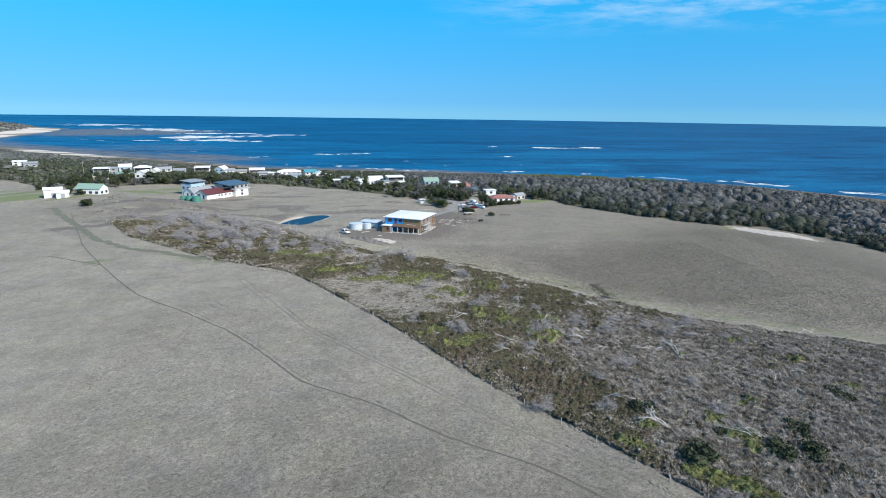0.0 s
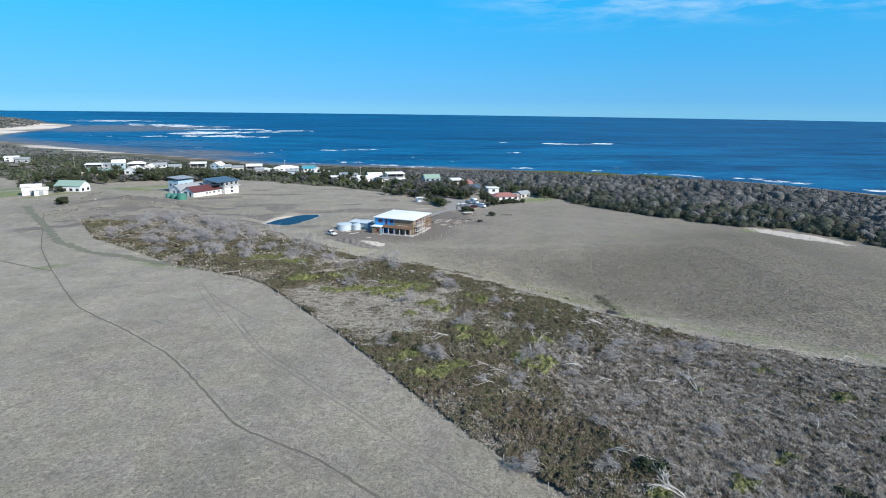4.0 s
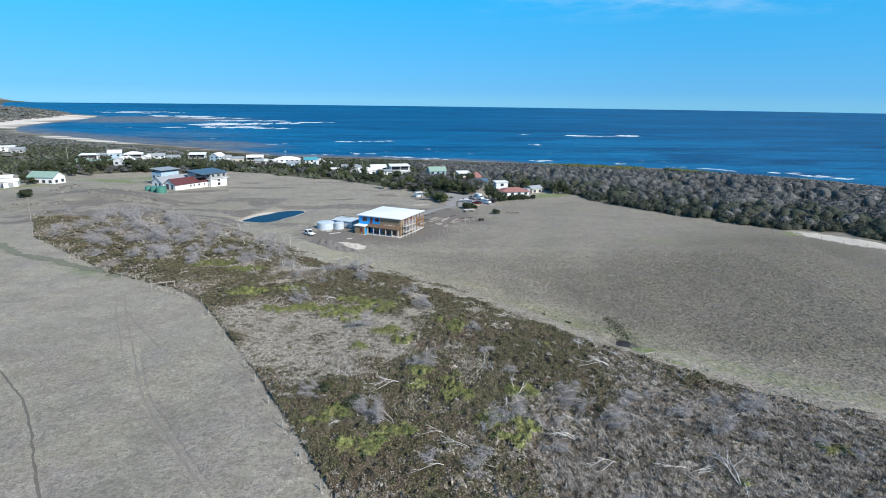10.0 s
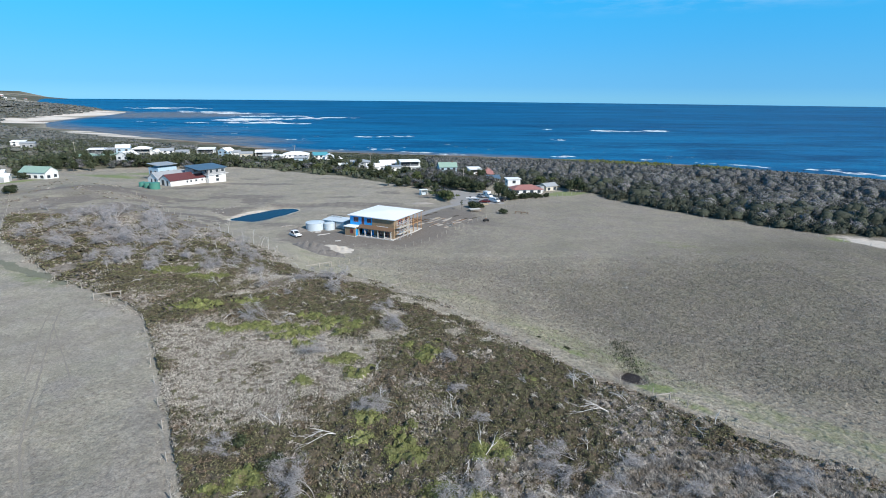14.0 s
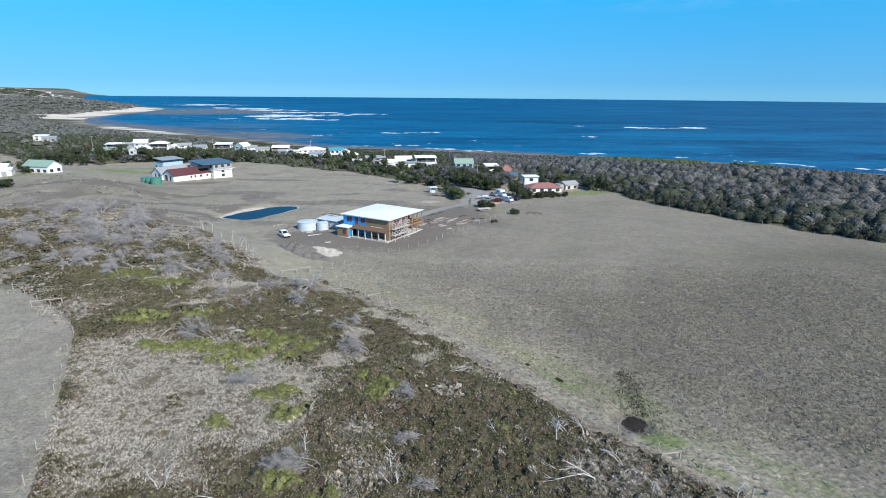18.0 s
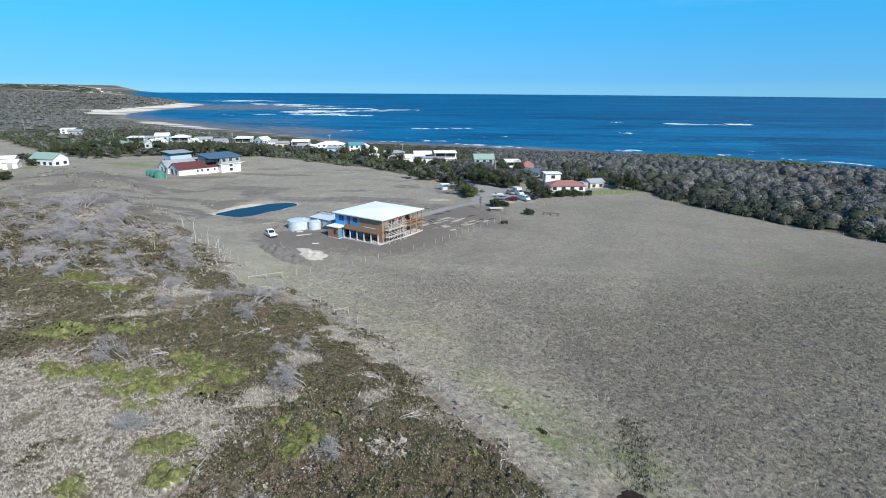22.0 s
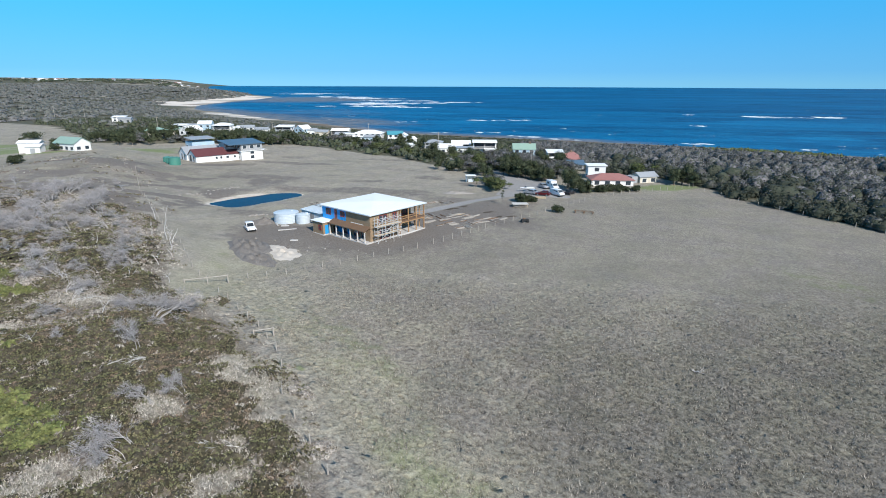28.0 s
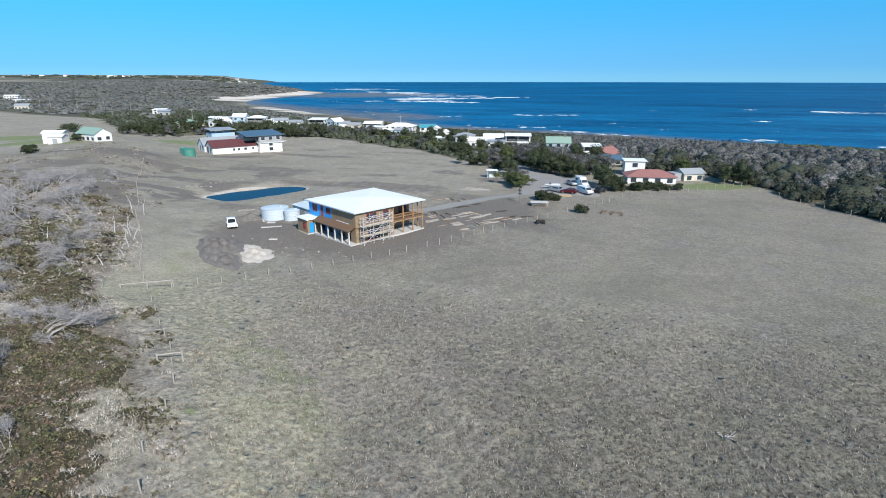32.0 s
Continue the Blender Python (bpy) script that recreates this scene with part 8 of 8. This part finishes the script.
cx, cy = scatter(R, 30000, 20, 560, -210, 480, lambda x, y: (woods(x, y) > 1.0) & (R.random(len(x)) < 0.32) & clear_of_homes(x, y) & ~green_dune(x, y))
ex, ey = scatter(R, 16000, 40, 260, -180, 120, lambda x, y: (woods(x, y) > 0.8) & (woods(x, y) < 60) & (R.random(len(x)) < np.where(woods(x, y) < 9, 0.62, 0.15)) & clear_of_homes(x, y))
cx, cy = np.concatenate([cx, ex]), np.concatenate([cy, ey])
near = np.hypot(cx, cy + 120) < 330
pieces = []
rim = near & (cx > 60) & (R.random(len(cx)) < np.maximum(ramp(9, 7, woods(cx, cy)), 0.72 * ramp(52, 12, woods(cx, cy)) * (0.3 + 1.0 * lumps(cx, cy, 17, 9))))
edge_pieces = []
for sel, count, size in ((near & ~rim, 104, 0.27), (~near, 26, 0.55), (rim, 110, 0.26)):
    m = int(sel.sum())
    grow = (0.72 + 0.5 * ramp(2, 22, woods(cx[sel], cy[sel])) * (0.55 + 0.9 * lumps(cx[sel], cy[sel], 22, 6))) * (0.25 + 0.75 * ramp(30, 150, side(SHORE, cx[sel], cy[sel])))
    (edge_pieces if sel is rim else pieces).extend(crowns(R, cx[sel], cy[sel], (1.9 + 3.4 * R.random(m) ** 1.7) * grow, (2.2 + 2.6 * R.random(m)) * grow, count, size * np.clip(1.3 * grow, 0.35, 1) * (0.7 + 0.6 * R.random(m))))
gx3, gy3 = scatter(R, 3000, 165, 315, 270, 400, green_dune)
joined("shore_scrub", HEATH_GREEN, crowns(R, gx3, gy3, 2.0 + 1.5 * R.random(len(gx3)), 1.6 + 1.4 * R.random(len(gx3)), 30, 0.5 * (0.7 + 0.6 * R.random(len(gx3)))), "light green low bushes on the dune by the shore", "scrub")
joined("edge_scrub", EDGE_LEAF, edge_pieces, "dark green bushes along the field fence", "scrub")
joined("coastal_scrub", CANOPY, pieces, "thick grey green coastal tea tree scrub between field and sea", "scrub")

wx, wy = scatter(R, 21000, -360, 40, 92, 560, lambda x, y: (woods(x, y) > 1.0) & (R.random(len(x)) < 0.33) & clear_of_homes(x, y, 1.0))
m = len(wx)
joined("village_scrub", VILLAGE_LEAF, crowns(R, wx, wy, 1.3 + 1.9 * R.random(m), (1.6 + 2.2 * R.random(m)) * (0.2 + 0.8 * ramp(40, 230, side(SHORE, wx, wy))), 15, 0.55 * (0.7 + 0.6 * R.random(m))), "low coastal scrub among the village houses", "scrub")
dx_, dy_ = scatter(R, 23000, -2300, -200, 120, 2300, lambda x, y: (woods(x, y) > 6) & (side(SHORE, x, y) > 75) & (x < -180) & (R.random(len(x)) < np.clip(900 / np.hypot(x, y), 0.12, 1)) & (lumps(x, y, 60, 3) + 0.5 * lumps(x, y, 22, 4) + 0.3 * R.random(len(x)) > 0.55) & clear_of_homes(x, y, 3))
open_sand = np.maximum.reduce([blob(dx_, dy_, cx_, cy_, rx, ry) for cx_, cy_, rx, ry in DUNES]) > 0.35
dx_, dy_ = dx_[~open_sand], dy_[~open_sand]
m = len(dx_)
far = np.hypot(dx_, dy_) / 600
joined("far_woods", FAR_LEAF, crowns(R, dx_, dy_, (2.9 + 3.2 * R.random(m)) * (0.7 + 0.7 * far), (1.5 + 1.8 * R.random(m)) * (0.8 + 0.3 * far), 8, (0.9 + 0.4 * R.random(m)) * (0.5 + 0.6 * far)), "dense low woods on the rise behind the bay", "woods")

# garden trees of the village
def tree_kind(seed, high, wide, mat, label):
    rng = np.random.default_rng(seed)
    t = thing("tree", Matrix.Identity(4), label, "tree", "village trees")
    bm = bmesh.new()
    rod(bm, (0, 0, -0.4), (0.1, 0.05, 0.45 * high), 0.16 + 0.02 * high, 0.10, 7)
    part("trunk", bm, BARK, t)
    n = 9
    c = np.stack([rng.normal(0, 0.42 * wide, n), rng.normal(0, 0.42 * wide, n), high * (0.18 + 0.6 * rng.random(n))], 1)
    for k in range(4):
        rodded("limb", (0.08, 0.04, 0.3 * high), Vector(c[k]), 0.07, BARK, t, r1=0.03, n=5)
    rr = np.stack([wide * (0.40 + 0.28 * rng.random(n))] * 2 + [high * (0.18 + 0.14 * rng.random(n))], 1)
    v1, f1 = leaf_cloud(rng, c, rr, 230, np.full(n, 0.145), -0.3)
    v2, f2 = cores(rng, c, rr * 0.7)
    ob = arrays("crown", np.concatenate([v1, v2]), np.concatenate([f1, f2 + len(v1)]), mat, t)
    return t


KINDS = [tree_kind(1, 5.0, 2.6, TREE_LEAF, "dark green rounded garden tree"), tree_kind(2, 6.2, 2.8, TREE_LEAF, "tall dark green garden tree"), tree_kind(3, 3.6, 2.4, BUSH_LEAF, "light green rounded garden bush"),
         tree_kind(4, 4.4, 3.0, CANOPY, "grey green tea tree with a wide crown"), tree_kind(5, 3.0, 2.0, TREE_LEAF, "low dark green bush"), tree_kind(6, 1.9, 1.5, TREE_LEAF, "low clipped dark green hedge bush")]
SPOTS = [(-3, 112, 4), (80, 88, 0), (83, 90, 1), (86, 87, 0), (82, 93, 0), (72, 106, 2), (30, 118, 3), (22, 124, 3), (14, 128, 3), (8, 134, 3), (2, 140, 0), (25, 136, 3), (34, 130, 0), (18, 145, 3), (10, 152, 3), (28, 150, 3), (-8, 150, 0), (-18, 158, 0), (-25, 150, 4), (-12, 140, 4), (-33, 158, 0), (-38, 166, 4), (-28, 172, 1), (-46, 176, 4), (-55, 182, 0), (-48, 208, 1), (-45, 214, 1), (-42, 205, 0), (-64, 190, 4), (-72, 196, 4), (-82, 200, 0), (-92, 205, 4), (-100, 214, 4), (-44, 190, 0), (-190, 150, 0), (-183, 152, 0), (-176, 156, 1), (-195, 158, 0), (-186, 162, 3), (-206, 128, 4), (-260, 158, 4), (-168, 165, 3), (-160, 170, 3), (-152, 172, 0), (-144, 175, 3), (-136, 176, 0), (-128, 178, 3), (-120, 180, 0), (-112, 182, 3)]
SPOTS += [(-167.5, 89.5, 4), (-176, 98, 0), (-151, 56, 4), (-149, 54, 4), (21, 66, 2), (18.5, 69, 2), (22.6, 70, 2), (19.4, 74, 3), (31.8, 49.6, 5), (29.8, 50.4, 5), (33.4, 50.6, 5), (45.6, 68, 0), (47.5, 71, 1), (44, 74, 0), (48.8, 67.5, 4), (17.5, 80, 4), (16, 86, 0), (13, 94, 0),
          (9, 99, 4), (3, 101.5, 0), (-1, 103, 4), (-6, 106, 0), (6, 105, 3), (12, 101, 3)]
prng = random.Random(9)
for k in range(8):
    SPOTS += [(50 + 2.1 * k, 69 + 0.7 * k + prng.uniform(-0.5, 0.5), 5)]
for k in range(9):
    SPOTS += [(21 + 2.1 * k, 98 - 1.5 * k + prng.uniform(-1, 1), prng.choice((0, 4, 0))), (24 + 2.1 * k, 103 - 1.3 * k + prng.uniform(-1, 1), prng.choice((3, 0, 1)))]
for k in range(24):
    u, w = prng.random(), prng.random()
    SPOTS.append((16 + 30 * u, 126 - 22 * w - 5 * u, prng.choice((3, 3, 0, 4))))
prng = random.Random(5)
for k in range(46):
    u = (k // 2) / 22
    SPOTS.append((-216 + 114 * u + prng.uniform(-2, 2), 160 + 21 * u + 7 * (k % 2) + prng.uniform(-2, 2) + 5 * math.sin(6 * u), prng.choice((0, 1, 1, 3, 0))))
for k in range(44):
    u = k / 43
    SPOTS.append((-90 + 108 * u + prng.uniform(-2, 2), 196 - 88 * u + prng.uniform(-1, 8), prng.choice((4, 5, 4, 4, 3, 2))))
first = {}
for x, y, k in SPOTS:
    s = prng.uniform(0.85, 1.35)
    if k not in first:
        first[k] = True
        KINDS[k].matrix_basis = at(x, y, prng.uniform(0, 360)) @ Matrix.Diagonal((s, s, s, 1))
    else:
        c = copy_thing(KINDS[k], at(x, y, prng.uniform(0, 360)))
        c.scale = (s, s, s * prng.uniform(0.85, 1.1))
sapling = thing("sapling", at(24.8, 43.8), "thin dark sapling standing on the building ground", "tree")
rodded("trunk", (0, 0, -0.2), (0.1, 0, 3.6), 0.07, BARK, sapling, r1=0.03)
v, f = leaf_cloud(np.random.default_rng(3), np.array([[0.1, 0, 2.2], [0, 0.1, 3.0], [0.1, 0, 3.7]]), np.array([[0.45, 0.45, 0.5]] * 3), 40, np.full(3, 0.14))
arrays("crown", v, f, TREE_LEAF, sapling)
# lone bushes in the field, and dark bushes in the scrub
for k, (x, y, r, h, mat, label) in enumerate(((40.3, 37.2, 1.7, 1.8, TREE_LEAF, "dark rounded bush in the field by the fence"), (28.2, -74.6, 0.36, 0.35, TREE_LEAF, "small dark rush tussock in the damp grass"), (31.9, -78.7, 0.42, 0.38, TREE_LEAF, "small dark rush tussock in the damp grass"),
                                              (17.3, -161.3, 2.5, 1.6, TREE_LEAF, "dark green bush in the scrub"), (28.8, -163.4, 2.4, 1.7, TREE_LEAF, "dark green bush in the scrub"), (15.6, -150.0, 2.0, 1.5, TREE_LEAF, "dark green bush in the scrub"),
                                              (-14, -109, 1.3, 1.2, TREE_LEAF, "dark green bush in the scrub"), (-9, -113, 1.4, 1.2, TREE_LEAF, "dark green bush in the scrub"), (35.5, -158.5, 1.6, 1.0, TREE_LEAF, "low dark bush in the dry shrubs"), (24.2, -157.2, 1.2, 0.9, TREE_LEAF, "low dark bush in the dry shrubs"), (33.5, -164.2, 1.9, 1.3, TREE_LEAF, "dark green bush in the scrub"),
                                              (51.6, -150.6, 2.2, 0.9, TREE_LEAF, "low dark bush in the dry shrubs"), (-262, 166, 6, 4.5, TREE_LEAF, "dark round tree in the far paddock"))):
    rg = np.random.default_rng(100 + k)
    n = 5
    c = np.stack([rg.normal(0, 0.4 * r, n), rg.normal(0, 0.4 * r, n), h * (0.25 + 0.3 * rg.random(n))], 1)
    rr = np.stack([r * (0.5 + 0.3 * rg.random(n))] * 2 + [h * (0.4 + 0.25 * rg.random(n))], 1)
    v1, f1 = leaf_cloud(rg, c, rr, 110, np.full(n, 0.10 + 0.05 * r))
    v2, f2 = cores(rg, c, rr * 0.75)
    ob = arrays("bush", np.concatenate([v1, v2]), np.concatenate([f1, f2 + len(v1)]), mat)
    ob.matrix_world = at(x, y)
    tagged(ob, label, "bush")

# a small heap of bleached twigs in the open field
twig_rng = random.Random(77)
heap_ob = thing("twig_heap", at(56.1, -43.3), "small heap of bleached twigs lying in the dry field", "twigs")
for k in range(16):
    a, ln = twig_rng.uniform(0, 360), twig_rng.uniform(0.35, 0.8)
    base = Vector((twig_rng.gauss(0, 0.18), twig_rng.gauss(0, 0.14), 0.10 + 0.012 * k))
    rodded("twig", base, base + Vector((ln * math.cos(radians(a)), ln * math.sin(radians(a)), twig_rng.uniform(0.0, 0.3))), 0.035, DEAD, heap_ob, r1=0.015, n=4)

# turned dark sods in the open field
for k, (x, y, r) in enumerate(((61.4, -78.8, 0.7), (63.3, -80.2, 0.8), (52.7, -82.9, 0.75), (56.7, -81.9, 0.6), (32.7, -80.0, 0.5), (30.1, -77.0, 0.45))):
    heap("sod", x, y, r, 0.32 * r, 0.26, -20 + 11 * k, DARK_SOIL, "dark turned sod lying in the grass", 200 + k)

# dark rushes in the damp grass beside the waterhole
rush_rng = np.random.default_rng(55)
ry_ = rush_rng.uniform(-87, -73, 620)
rx_ = 40.9 + 0.16 * (ry_ + 87) + rush_rng.normal(0, 1.25, 620)
joined("rushes", TREE_LEAF, [tufts(rush_rng, on_land(rx_, ry_, -0.02), 5, 0.25 + 0.3 * rush_rng.random(620), np.full(620, 0.11), 0.9)], "dark green rushes in the damp grass by the waterhole", "rushes")

# dark shelter belts and bushes on the far skyline
sky_rng = np.random.default_rng(66)
sb, sd = np.radians(sky_rng.uniform(-67, -30, 900)), sky_rng.uniform(3500, 4450, 900)
keep_ = lumps(np.degrees(sb) * 1.3, sd / 260, 1.0, 5) + 0.3 * sky_rng.random(900) > 0.62
sx_, sy_ = (sd * np.sin(sb))[keep_], (sd * np.cos(sb))[keep_]
inland_ = side(SHORE, sx_, sy_) > 60
sx_, sy_ = sx_[inland_], sy_[inland_]
n_ = len(sx_)
joined("far_shelter_trees", VILLAGE_LEAF, crowns(sky_rng, sx_, sy_, 14 + 18 * sky_rng.random(n_), 5 + 6 * sky_rng.random(n_), 10, 2.5 + 1.5 * sky_rng.random(n_)), "dark shelter belts between the houses on the skyline", "trees")
